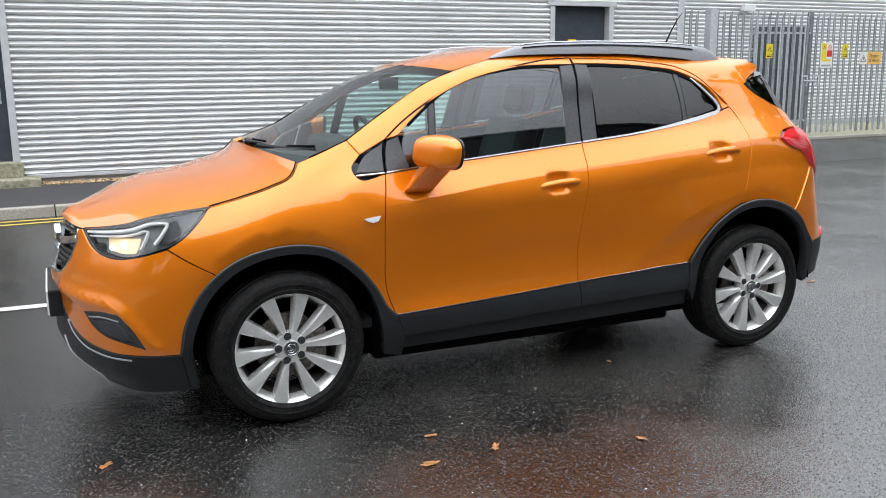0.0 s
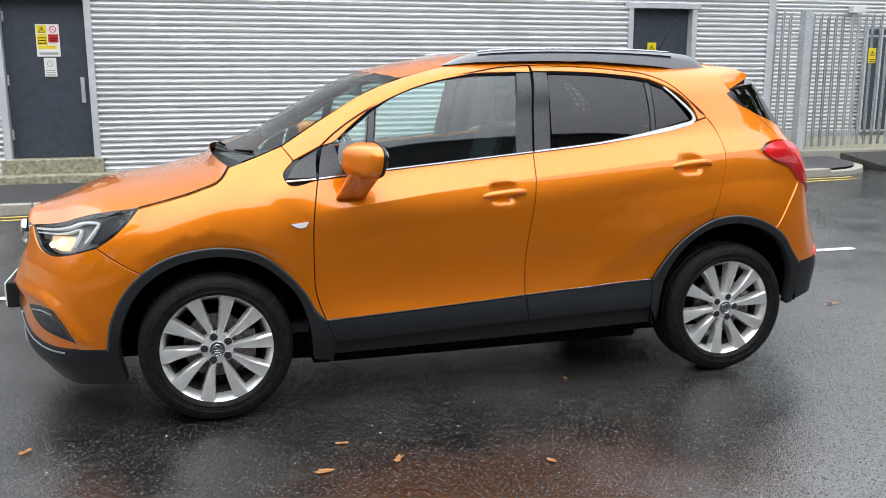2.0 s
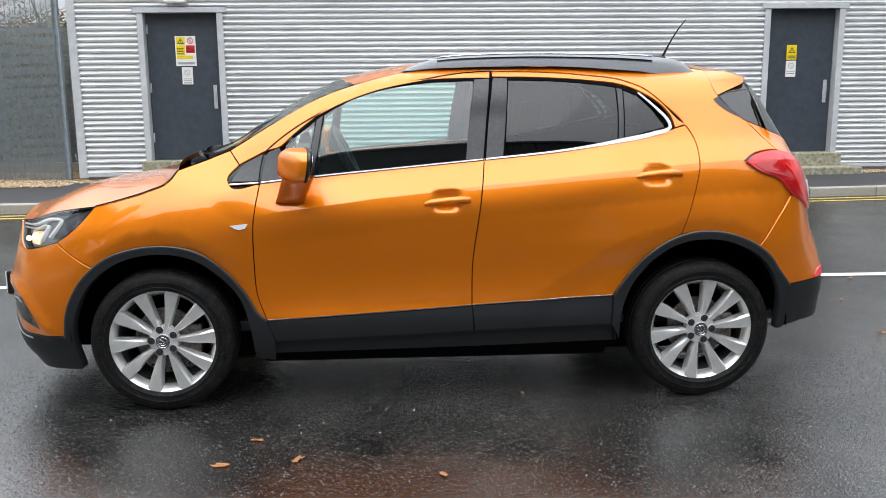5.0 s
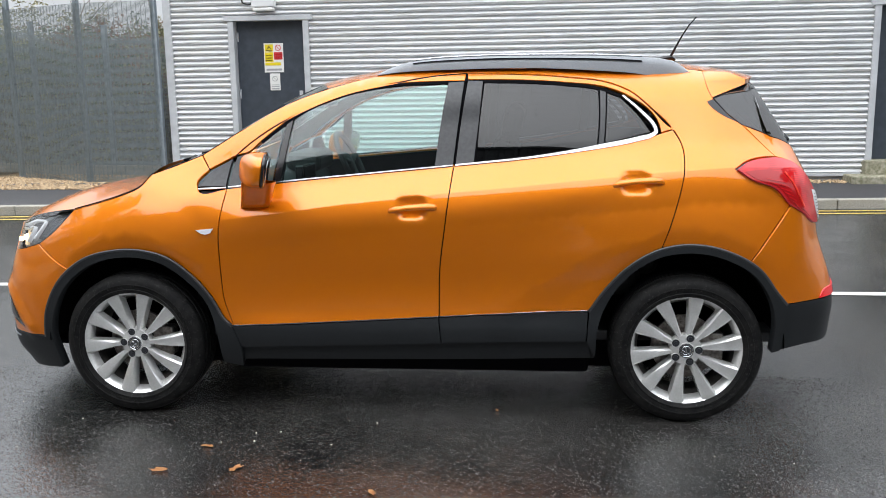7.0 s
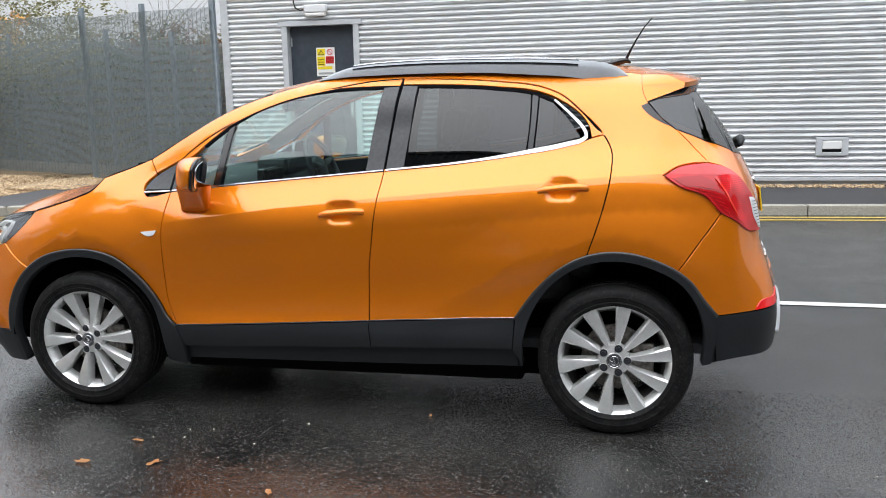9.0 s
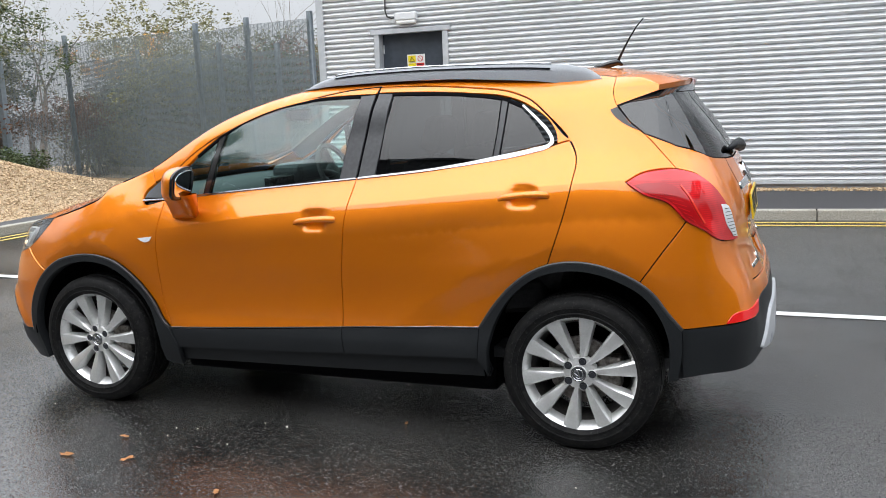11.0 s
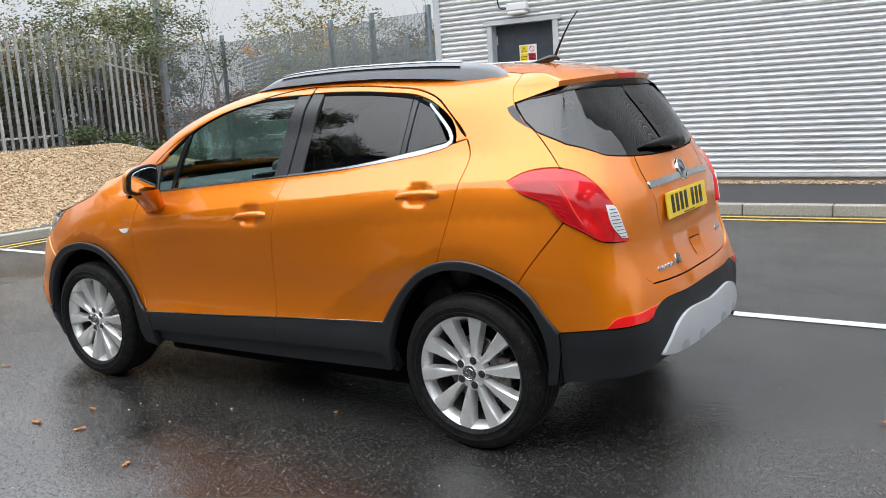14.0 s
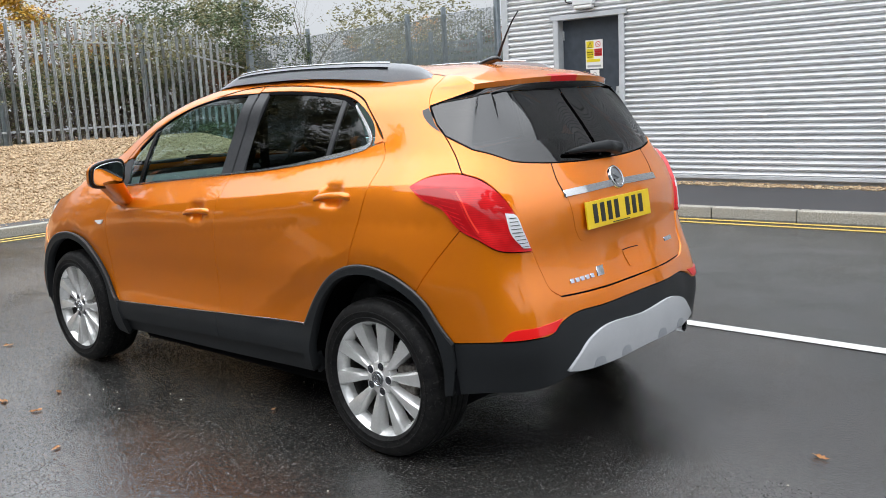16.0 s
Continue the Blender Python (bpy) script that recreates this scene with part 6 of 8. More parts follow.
panel("rear_window", loop(gate_glass_low, mirror_line([(1.424, 1.442), (1.487, 1.382), (1.553, 1.325)]), mirror_line(GLASS_TOP)[::-1] + GLASS_TOP[::-1][1:], [(1.424, 1.442), (1.487, 1.382), (1.553, 1.325)]), REAR_GLASS, gate, both=False, lift=-0.004, depth=0.004, label="dark tinted rear window")
panel("rear_wedge", loop([(1.381, 1.430), (1.398, 1.408), (1.44, 1.378), (1.50, 1.351), (1.549, 1.329)], [(1.549, 1.329), (1.484, 1.384), (1.420, 1.442)], [(1.420, 1.442), (1.381, 1.430)]), GLOSS_BLACK, car, lift=0.002, label="gloss black corner of the rear window")
GR = [(2.262, 1.20), (2.255, 1.13), (2.28, 1.06), (2.305, 0.93), (2.335, 0.865), (2.405, 0.84), (S_REAR, 0.835)]
for line in (gate_glass_low, GATE_SIDE, [(2.147, 0.690), (2.35, 0.683), (S_REAR, 0.680), (R2 - 2.35, 0.683), (R2 - 2.147, 0.690)]):
    panel("gap_or_crease", ribbon(line, 0.014), SEAL, car, both=line is GATE_SIDE, lift=-0.008, depth=0.01, gap=0.0)

lamps = panel("tail_lamp", loop(LAMP_LOW, LAMP_TOP[::-1]), RED, car, lift=0.016, depth=0.03, step=0.02, label="red wrap-round tail lamp")
panel("reversing_lens", loop([(1.902, 1.040), (1.950, 1.032), (1.985, 0.965), (2.017, 0.893)], [(2.017, 0.893), (1.975, 0.897)], [(1.975, 0.897), (1.925, 0.952), (1.902, 1.040)]), LAMP_PLASTIC, None, lift=0.019, depth=0.006, parents=lamps, label="clear ribbed reversing lamp")
for z in (0.905, 0.919, 0.933, 0.947, 0.961, 0.975, 0.989, 1.003, 1.017):
    panel("lens_rib", ribbon([(1.968 - 0.62 * (z - 0.90) + 1.1 * max(0.0, z - 0.96) ** 1.3, z), (2.011 - 0.47 * (z - 0.893), z)], 0.0024), LAMP_DARK, None, lift=0.0205, depth=0.004, gap=0.0, parents=lamps)

# the ribbed lower chamber of the lamp and the light guide that curves round it
CHAMBER = [(1.512, 1.132), (1.60, 1.137), (1.672, 1.126), (1.715, 1.09), (1.748, 1.03), (1.79, 0.965), (1.84, 0.925)]
CHAMBER_LOW = [(1.80, 0.953), (1.729, 0.991), (1.655, 1.066), (1.555, 1.103), (1.512, 1.132)]
panel("lamp_chamber", loop(CHAMBER, CHAMBER_LOW), DEEP_RED, None, lift=0.0185, depth=0.004, gap=0.0, step=0.02, parents=lamps, label="dark ribbed chamber inside the red lens")
for k in range(7):
    z = 0.985 + 0.02 * k
    panel("chamber_rib", ribbon([(1.752 - 1.02 * (z - 0.98) - 0.4 * max(0.0, z - 1.06), z - 0.004), (1.765 - 0.56 * (z - 0.985), z - 0.022)], 0.0035), RED, None, lift=0.0205, depth=0.004, gap=0.0, step=0.02, parents=lamps)
panel("light_guide", ribbon([(1.702, 1.128), (1.734, 1.085), (1.762, 1.03), (1.797, 0.972)], 0.0065), GUIDE_RED, None, lift=0.0215, depth=0.006, gap=0.0, step=0.02, parents=lamps, label="bright red light guide")

BUMP_FOOT = [(1.692, 0.551), (1.76, 0.555), (1.85, 0.558), (1.97, 0.560), (2.068, 0.566), (2.11, 0.592), (2.158, 0.609), (2.40, 0.618), (S_REAR, 0.62)]
panel("rear_bumper", loop(BUMPER_SEAM, LAMP_LOW[3:], GATE_SIDE[5:], GATE_FOOT, mirror_line(GATE_FOOT)[1:], mirror_line(GATE_SIDE[5:]), mirror_line(LAMP_LOW[3:]), mirror_line(BUMPER_SEAM), mirror_line([(1.692, 0.551), (1.643, 0.614), (1.578, 0.704), (1.53, 0.738)]), (BUMP_FOOT + mirror_line(BUMP_FOOT)[1:])[::-1], [(1.692, 0.551), (1.643, 0.614), (1.578, 0.704), (1.53, 0.738)]), PAINT, car, lift=0.006, both=False, step=0.03)
LOW_FOOT = [(1.68, 0.338), (1.80, 0.352), (1.95, 0.352), (2.06, 0.358), (2.16, 0.378), (2.3, 0.374), (S_REAR, 0.372)]
low_trim = panel("bumper_valance", loop(BUMP_FOOT + mirror_line(BUMP_FOOT)[1:], [(R2 - 1.692, 0.551), (R2 - 1.695, 0.46), (R2 - 1.68, 0.338)], (LOW_FOOT + mirror_line(LOW_FOOT)[1:])[::-1], [(1.68, 0.338), (1.695, 0.46), (1.692, 0.551)]), BLACK, car, lift=0.004, depth=0.05, both=False, step=0.035, label="black textured plastic rear valance")
panel("rear_reflector", loop([(1.86, 0.561), (1.887, 0.592), (2.0, 0.606), (2.126, 0.616)], [(2.126, 0.616), (2.072, 0.570)], [(2.072, 0.570), (1.97, 0.563), (1.86, 0.561)]), RED_GLASS, car, lift=0.012, depth=0.015, step=0.02, label="red bumper reflector lamp")
DIFF = [(2.127, 0.400), (2.19, 0.455), (2.255, 0.507), (2.30, 0.525), (S_REAR, 0.53)]
diff_low = [(2.127, 0.400), (2.20, 0.386), (2.3, 0.380), (S_REAR, 0.380)]
diffuser = panel("bumper_diffuser", loop(DIFF + mirror_line(DIFF)[1:], (diff_low + mirror_line(diff_low)[1:])[::-1]), DIFFUSER, car, lift=0.018, depth=0.03, both=False, step=0.03, label="silver grey plastic diffuser insert")
for s0 in (2.31, 2.50):
    for s in (s0, R2 - s0):
        panel("diffuser_notch", loop([(s - 0.04, 0.384), (s - 0.028, 0.415), (s + 0.028, 0.415), (s + 0.04, 0.384)], [(s + 0.04, 0.384), (s - 0.04, 0.384)]), RAIL_GREY, diffuser, lift=0.0205, depth=0.006, gap=0.0, both=False, step=0.02)
panel("chrome_bar", loop([(2.268, 1.094), (2.42, 1.098), (S_REAR, 1.10), (R2 - 2.42, 1.098), (R2 - 2.268, 1.094)], [(R2 - 2.268, 1.094), (R2 - 2.264, 1.062)], [(R2 - 2.264, 1.062), (S_REAR, 1.068), (2.264, 1.062)], [(2.264, 1.062), (2.268, 1.094)]), CHROME, gate, lift=0.009, depth=0.012, both=False, step=0.02, label="chrome bar above the number plate")
# no joint here: a dark ribbon draws the shaded crease of the plate recess
panel("gap_or_crease", ribbon(GR[:3], 0.006), SEAL, gate, lift=0.0008, depth=0.004, gap=0.0)

# ---- front end ----
F2 = 2 * S_FRONT


def front_mirror(line):
    return [(F2 - s, z) for s, z in line[::-1]]


GRILLE = [(-2.385, 0.846), (-2.375, 0.79), (-2.40, 0.725), (-2.47, 0.66), (-2.60, 0.628), (S_FRONT, 0.62)]
CHIN = [(-1.735, 0.360), (-1.90, 0.357), (-2.106, 0.360), (-2.28, 0.385), (-2.40, 0.43), (-2.47, 0.49), (-2.60, 0.525), (S_FRONT, 0.53)]
front_bumper = panel("front_bumper", loop([(-1.575, 0.69), (-1.775, 0.803)], HEAD_LOW, [(-2.345, 0.852), (-2.385, 0.846)], GRILLE, front_mirror(GRILLE)[1:], [(F2 + 2.385, 0.846), (F2 + 2.345, 0.852)], front_mirror(HEAD_LOW), [(F2 + 1.775, 0.803), (F2 + 1.575, 0.69)], [(F2 + 1.575, 0.69), (F2 + 1.625, 0.64), (F2 + 1.705, 0.50), (F2 + 1.735, 0.36)], front_mirror(CHIN), CHIN[::-1][1:], [(-1.735, 0.36), (-1.705, 0.50), (-1.625, 0.64), (-1.575, 0.69)]), PAINT, car, lift=0.004, both=False, step=0.03)
CHIN_FOOT = [(-1.712, 0.19), (-1.95, 0.175), (-2.25, 0.175), (-2.5, 0.19), (S_FRONT, 0.20)]
chin = panel("bumper_lip", loop(CHIN, front_mirror(CHIN)[1:], [(F2 + 1.735, 0.36), (F2 + 1.712, 0.19)], front_mirror(CHIN_FOOT), CHIN_FOOT[::-1][1:], [(-1.712, 0.19), (-1.735, 0.36)]), BLACK, car, lift=0.008, depth=0.05, both=False, label="black textured plastic front lip")
panel("lip_strip", ribbon([(-1.95, 0.335), (-2.15, 0.338), (-2.30, 0.362), (-2.38, 0.40), (-2.42, 0.44)], 0.007), RAIL_GREY, car, lift=0.011, depth=0.008, gap=0.0, label="grey accent strip on the front lip")
panel("skid_edge", ribbon([(-2.25, 0.195), (-2.38, 0.22), (-2.48, 0.27), (-2.55, 0.33)], 0.020), DIFFUSER, car, lift=0.012, depth=0.01, gap=0.0, label="silver skid plate edge")
panel("fog_recess", loop([(-2.234, 0.516), (-2.10, 0.535), (-1.985, 0.538)], [(-1.985, 0.538), (-1.93, 0.485), (-1.872, 0.385)], [(-1.872, 0.385), (-1.98, 0.408), (-2.10, 0.43), (-2.175, 0.462), (-2.234, 0.516)]), GLOSS_BLACK, car, lift=0.006, depth=0.02, step=0.02, label="black fog lamp recess")
panel("fog_lamp", loop([(-2.16, 0.488), (-2.05, 0.50), (-1.985, 0.492)], [(-1.985, 0.492), (-1.94, 0.445), (-1.925, 0.42)], [(-1.925, 0.42), (-2.02, 0.43), (-2.11, 0.452), (-2.16, 0.488)]), LAMP_DARK, car, lift=0.0085, depth=0.01, step=0.02, label="unlit front fog lamp")
panel("fog_strip", ribbon([(-2.19, 0.497), (-2.08, 0.51), (-1.99, 0.505)], 0.005), RAIL_GREY, car, lift=0.0095, depth=0.006, gap=0.0)
for s, z in ((-2.03, 0.625), (-2.45, 0.585)):
    bm = bmesh.new()
    c = Vector(skin(s, z, 0.0035)[0])
    n = Vector(normals_at(np.array([s]), np.array([z]), 0.0, skin)[0])
    m = Matrix.Translation(c) @ n.to_track_quat("Y", "Z").to_matrix().to_4x4()
    bmesh.ops.create_cone(bm, cap_ends=True, segments=16, radius1=0.010, radius2=0.009, depth=0.003, matrix=m @ Matrix.Rotation(radians(90), 4, "X"))
    part("parking_sensor", bm, PAINT, car)
grille_full = GRILLE + front_mirror(GRILLE)[1:]
panel("grille_back", loop(grille_full, [(F2 + 2.385, 0.846), (S_FRONT, 0.858), (-2.385, 0.846)]), GLOSS_BLACK, car, lift=-0.03, depth=0.01, both=False, label="black radiator grille")
panel("grille_surround", ribbon(grille_full, 0.010), SATIN_CHROME, car, lift=0.006, depth=0.02, gap=0.0, both=False, label="chrome grille surround")
panel("grille_wing", ribbon([(-2.40, 0.80), (-2.50, 0.785), (-2.62, 0.765), (S_FRONT, 0.755), (F2 + 2.62, 0.765), (F2 + 2.50, 0.785), (F2 + 2.40, 0.80)], 0.03), SATIN_CHROME, car, lift=0.004, depth=0.03, gap=0.0, both=False, label="chrome grille bar")
for z in (0.825, 0.735, 0.71, 0.685, 0.66, 0.64):
    half = 0.33 if z > 0.7 else 0.33 - 4.2 * (0.71 - z)
    panel("grille_slat", ribbon([(S_FRONT - half, z), (S_FRONT, z - 0.008), (S_FRONT + half, z)], 0.008), SATIN_BLACK, car, lift=-0.012, depth=0.015, gap=0.0, both=False)
for i in range(13):
    s = S_FRONT + (i - 6) * 0.048
    panel("grille_slat", ribbon([(s, 0.645), (s + 0.012, 0.70), (s, 0.74)], 0.007), SATIN_BLACK, car, lift=-0.014, depth=0.012, gap=0.0, both=False)
nose = skin(S_FRONT, 0.765, 0.004)[0]
bm = bmesh.new()
lathe(bm, [(0.0, -0.012), (0.045, -0.012), (0.058, -0.006), (0.062, 0.0), (0.062, 0.02)], 32)
bmesh.ops.transform(bm, matrix=Matrix.Translation(nose) @ Matrix.Rotation(radians(-90), 4, "Z"), verts=bm.verts)
part("front_emblem", bm, CHROME, car, "round chrome emblem", smooth=True)
bm = bmesh.new()
plate_at = skin(S_FRONT, 0.50)[0][0]
box(bm, plate_at - 0.022, plate_at + 0.05, -0.27, 0.27, 0.44, 0.565, bevel=0.008)
part("plate_holder", bm, BLACK, car)
front_plate = part("front_plate", one_box(plate_at - 0.030, plate_at - 0.0225, -0.26, 0.26, 0.448, 0.559, bevel=0.002), SIGN_WHITE, car, "white front number plate")
for i in range(7):
    y = -0.2 + 0.062 * i + (0.03 if i > 3 else 0)
    part("plate_bar", one_box(plate_at - 0.032, plate_at - 0.0305, y, y + 0.04, 0.465, 0.542), PLATE_BLACK, front_plate)

# headlamps
lamp_line = loop(BONNET[:5], HEAD_REAR, HEAD_LOW)
head = panel("headlamp", lamp_line, LAMP_SILVER, car, lift=-0.034, depth=0.002, step=0.025, label="headlamp unit, lit")
panel("headlamp_lens", lamp_line, LENS, None, lift=0.002, depth=0.006, step=0.025, parents=head, label="clear headlamp lens")
panel("headlamp_bezel", ribbon(HEAD_REAR + HEAD_LOW[1:], 0.007), GLOSS_BLACK, None, lift=-0.002, depth=0.034, gap=0.0, parents=head, label="black lamp edge")
panel("headlamp_bezel", ribbon(BONNET[:5], 0.008), GLOSS_BLACK, None, lift=-0.004, depth=0.03, gap=0.0, parents=head)
panel("light_guide", ribbon([(-2.31, 0.842), (-2.15, 0.855), (-1.97, 0.878), (-1.83, 0.905), (-1.78, 0.900), (-1.80, 0.865), (-1.835, 0.822)], 0.009), GUIDE, None, lift=-0.004, depth=0.02, gap=0.0, parents=head, label="white light guide strip")
panel("light_guide", ribbon([(-2.29, 0.826), (-2.12, 0.838), (-1.95, 0.858), (-1.875, 0.868), (-1.885, 0.84), (-1.905, 0.80)], 0.006), GUIDE, None, lift=-0.008, depth=0.02, gap=0.0, parents=head)
panel("lamp_divider", loop([(-1.775, 0.905), (-1.69, 0.932), (-1.60, 0.953)], [(-1.60, 0.953), (-1.65, 0.900), (-1.71, 0.852), (-1.78, 0.812)], [(-1.78, 0.812), (-1.825, 0.818)], [(-1.825, 0.818), (-1.79, 0.865), (-1.775, 0.905)]), LAMP_DARK, None, lift=-0.022, depth=0.01, parents=head, label="dark inner lamp panel")
panel("reflector_bowl", loop([(-2.17, 0.825), (-2.05, 0.835), (-1.92, 0.842)], [(-1.92, 0.842), (-1.925, 0.80), (-1.94, 0.775)], [(-1.94, 0.775), (-2.06, 0.77), (-2.15, 0.778)], [(-2.15, 0.778), (-2.17, 0.825)]), BEAM, None, lift=-0.026, depth=0.008, parents=head, label="lit reflector bowl")
for k, mirror in enumerate((1, -1)):
    bm = bmesh.new()
    c = skin(-2.03, 0.808, -0.024)[0] * (1, mirror, 1)
    bmesh.ops.create_uvsphere(bm, u_segments=24, v_segments=12, radius=0.017, matrix=Matrix.Translation(c))
    part("projector", bm, BULB, head[k], "glowing projector lens", smooth=True)
    bm = bmesh.new()
    c = skin(-2.085, 0.795, -0.004)[0] * (1, mirror, 1)
    bmesh.ops.create_uvsphere(bm, u_segments=16, v_segments=8, radius=0.013, matrix=Matrix.Translation(c))
    part("bulb", bm, BULB, head[k], "bright lit bulb", smooth=True)

# ---- bonnet, screen, roof ----
fore = [(-2.70, 0.862), (-2.58, 0.860), (-2.46, 0.856)] + BONNET
edge3 = np.array([skin(s, z, -0.004)[0] for s, z in fore])
bonnet = crowned("bonnet", edge3, [0.008, 0.04, 0.062, 0.074, 0.076, 0.060, 0.026], [0, 0, 0, 0, 0, -0.02, -0.065], PAINT, car, 32, thick=0.0, power=2.6)
screen_edge = np.array([skin(s, z, -0.004)[0] for s, z in ((-1.13, 1.150), (-1.04, 1.180), (-0.952, 1.213), (-0.78, 1.318), (-0.535, 1.452), (-0.37, 1.512))])
crowned("windscreen", screen_edge, [0.0, 0.004, 0.008, 0.028], [-0.095, -0.09, -0.09, -0.10], SCREEN, car, 28, "clear windscreen", power=2.2)
for k in (0, 1):
    seal_pts = [Vector(p) * 1.0 for p in screen_edge]
    bm = bmesh.new()
    tube(bm, [(p.x, p.y * (1 if k == 0 else -1), p.z - 0.003) for p in seal_pts], 0.005, 6)
    part("screen_seal", bm, SEAL, car)
cowl_back = np.array([skin(s, z, -0.01)[0] for s, z in ((-1.20, 1.115), (-1.16, 1.135), (-1.12, 1.152))])
crowned("scuttle", cowl_back - np.array([0, 0, 0.034]), [-0.006, -0.006, -0.004], [-0.075, -0.085, -0.09], BLACK, car, 24, "black plastic scuttle below the windscreen")
roof_line = [(-0.37, 1.512), (-0.30, 1.530), (-0.15, 1.563), (0.0, 1.588), (0.3, 1.606), (0.6, 1.609), (1.0, 1.594), (1.30, 1.578), (1.397, 1.566)]
roof_edge = np.array([skin(s, z, 0.0)[0] for s, z in roof_line])
crowned("roof", roof_edge, [0.03, 0.034, 0.036, 0.036, 0.034, 0.03], [-0.10, -0.04, 0.0, 0.0, 0.02, 0.05], PAINT, car, 28, power=2.2)
crowned("headlining", roof_edge + np.array([0.0, 0.012, -0.035]), [0.02, 0.03, 0.03, 0.03], [-0.08, 0.0, 0.0, 0.05], LINING, car, 20, "pale grey headlining")
frame_out = loop([(-0.952, 1.213), (-0.905, 1.150)], [(-0.905, 1.150), (-0.78, 1.212)], FRAME_A[2:], FRAME_B[:9] + [(1.26, 1.10)], [(1.26, 1.10), (1.60, 1.10)], [(1.60, 1.10), (1.52, 1.33), (1.40, 1.44), (1.397, 1.55)], ROOF_ROLL)
panel("pillar_lining", frame_out, LINING, car, lift=-0.03, depth=0.004, label="pale grey pillar lining")

# spoiler
top_at, tip_at = roof_edge[-1], np.array([1.565, -0.505, 1.512])
cols = 41
bm = bmesh.new()
loops = [[], [], [], [], []]
for i in range(cols):
    v = 2 * i / (cols - 1) - 1
    rise, back = 1 - abs(v) ** 2.2, 1 - abs(v) ** 3.0
    s_glass = 1.418 + (S_REAR - 1.418) * (1 - abs(v)) ** 0.9
    g = skin(s_glass, np.interp(s_glass, [1.40, 1.5, 1.6, 1.8, 2.1, S_REAR], [1.444, 1.461, 1.473, 1.485, 1.492, 1.494]), 0.002)[0]
    y_t, y_e = -top_at[1] * v, -tip_at[1] * v
    loops[0].append((top_at[0] + 0.05 * rise, y_t, top_at[2] + 0.03 * rise))
    loops[1].append((top_at[0] * 0.45 + tip_at[0] * 0.55 + 0.085 * back, 0.45 * y_t + 0.55 * y_e, 0.45 * top_at[2] + 0.55 * tip_at[2] + 0.022 + 0.012 * rise))
    loops[2].append((tip_at[0] + 0.095 * back, y_e, tip_at[2] + 0.012 + 0.020 * rise))
    loops[3].append((tip_at[0] + 0.090 * back - 0.004, y_e * 0.995, tip_at[2] - 0.010 + 0.020 * rise))
    loops[4].append((g[0], math.copysign(abs(g[1]), v) if v else 0.0, g[2]))
vl = [[bm.verts.new(p) for p in row] for row in loops]
for a, b in zip(vl[:3], vl[1:4]):
    for i in range(cols - 1):
        bm.faces.new((a[i], a[i + 1], b[i + 1], b[i]))
# closed sides that follow the hatch seam down to the glass
for sgn, col in ((-1, 0), (1, cols - 1)):
    side = [skin(s, z, 0.0)[0] for s, z in ((1.393, 1.515), (1.402, 1.475))]
    side = [bm.verts.new((x, abs(y) * sgn, z)) for x, y, z in side]
    bm.faces.new((vl[0][col], vl[1][col], side[0]))
    bm.faces.new((side[0], vl[1][col], vl[2][col], vl[3][col]))
    bm.faces.new((side[0], vl[3][col], side[1]))
    bm.faces.new((side[1], vl[3][col], vl[4][col]))
bmesh.ops.recalc_face_normals(bm, faces=bm.faces)
spoiler = part("roof_spoiler", bm, PAINT, car)
for p in spoiler.data.polygons:
    p.use_smooth = True
spoiler.data.set_sharp_from_angle(angle=radians(35))
bm = bmesh.new()
under = [[bm.verts.new(Vector(p) - Vector((0, 0, 0.0015))) for p in row] for row in loops[3:]]
for i in range(cols - 1):
    bm.faces.new((under[0][i], under[0][i + 1], under[1][i + 1], under[1][i]))
part("spoiler_underside", bm, GLOSS_BLACK, spoiler, "black spoiler underside")
bm = bmesh.new()
mid = cols // 2
for i in range(mid - 4, mid + 4):
    q = [Vector(loops[2][i]), Vector(loops[2][i + 1]), Vector(loops[3][i + 1]), Vector(loops[3][i])]
    up = [p + Vector((0.004, 0, 0.001 if k < 2 else -0.001)) for k, p in enumerate(q)]
    f = bm.faces.new([bm.verts.new(p) for p in up])
    f2 = bm.faces.new([bm.verts.new(p) for p in (up[0], up[1], Vector(loops[1][i + 1]) * 0.3 + Vector(loops[2][i + 1]) * 0.7 + Vector((0, 0, 0.002)), Vector(loops[1][i]) * 0.3 + Vector(loops[2][i]) * 0.7 + Vector((0, 0, 0.002)))])
part("brake_light", bm, RED_GLASS, spoiler, "red high-level brake light")

# tailgate fittings
em = skin(S_REAR + 0.03, 1.105, 0.006)[0]
em_turn = Matrix.Translation(em) @ Vector(normals_at(np.array([S_REAR + 0.03]), np.array([1.105]), 0.0, skin)[0]).to_track_quat("-Y", "Z").to_matrix().to_4x4()
bm = bmesh.new()
lathe(bm, [(0.042, -0.004), (0.047, -0.007), (0.052, -0.003), (0.053, 0.02)], 32)
bmesh.ops.transform(bm, matrix=em_turn, verts=bm.verts)
emblem = part("rear_emblem", bm, CHROME, gate, "round chrome emblem", smooth=True)
bm = bmesh.new()
lathe(bm, [(0.0, -0.003), (0.042, -0.001), (0.043, 0.01)], 32)
box(bm, -0.03, 0.034, -0.010, -0.003, -0.005, 0.009, bevel=0.003, m=Matrix.Rotation(radians(28), 4, "Y"))
box(bm, -0.034, 0.022, -0.010, -0.003, -0.022, -0.010, bevel=0.003, m=Matrix.Rotation(radians(-12), 4, "Y"))
bmesh.ops.transform(bm, matrix=em_turn, verts=bm.verts)
part("emblem_face", bm, LAMP_SILVER, emblem)
plate_x = skin(S_REAR, 0.97, 0.0)[0][0] + 0.012
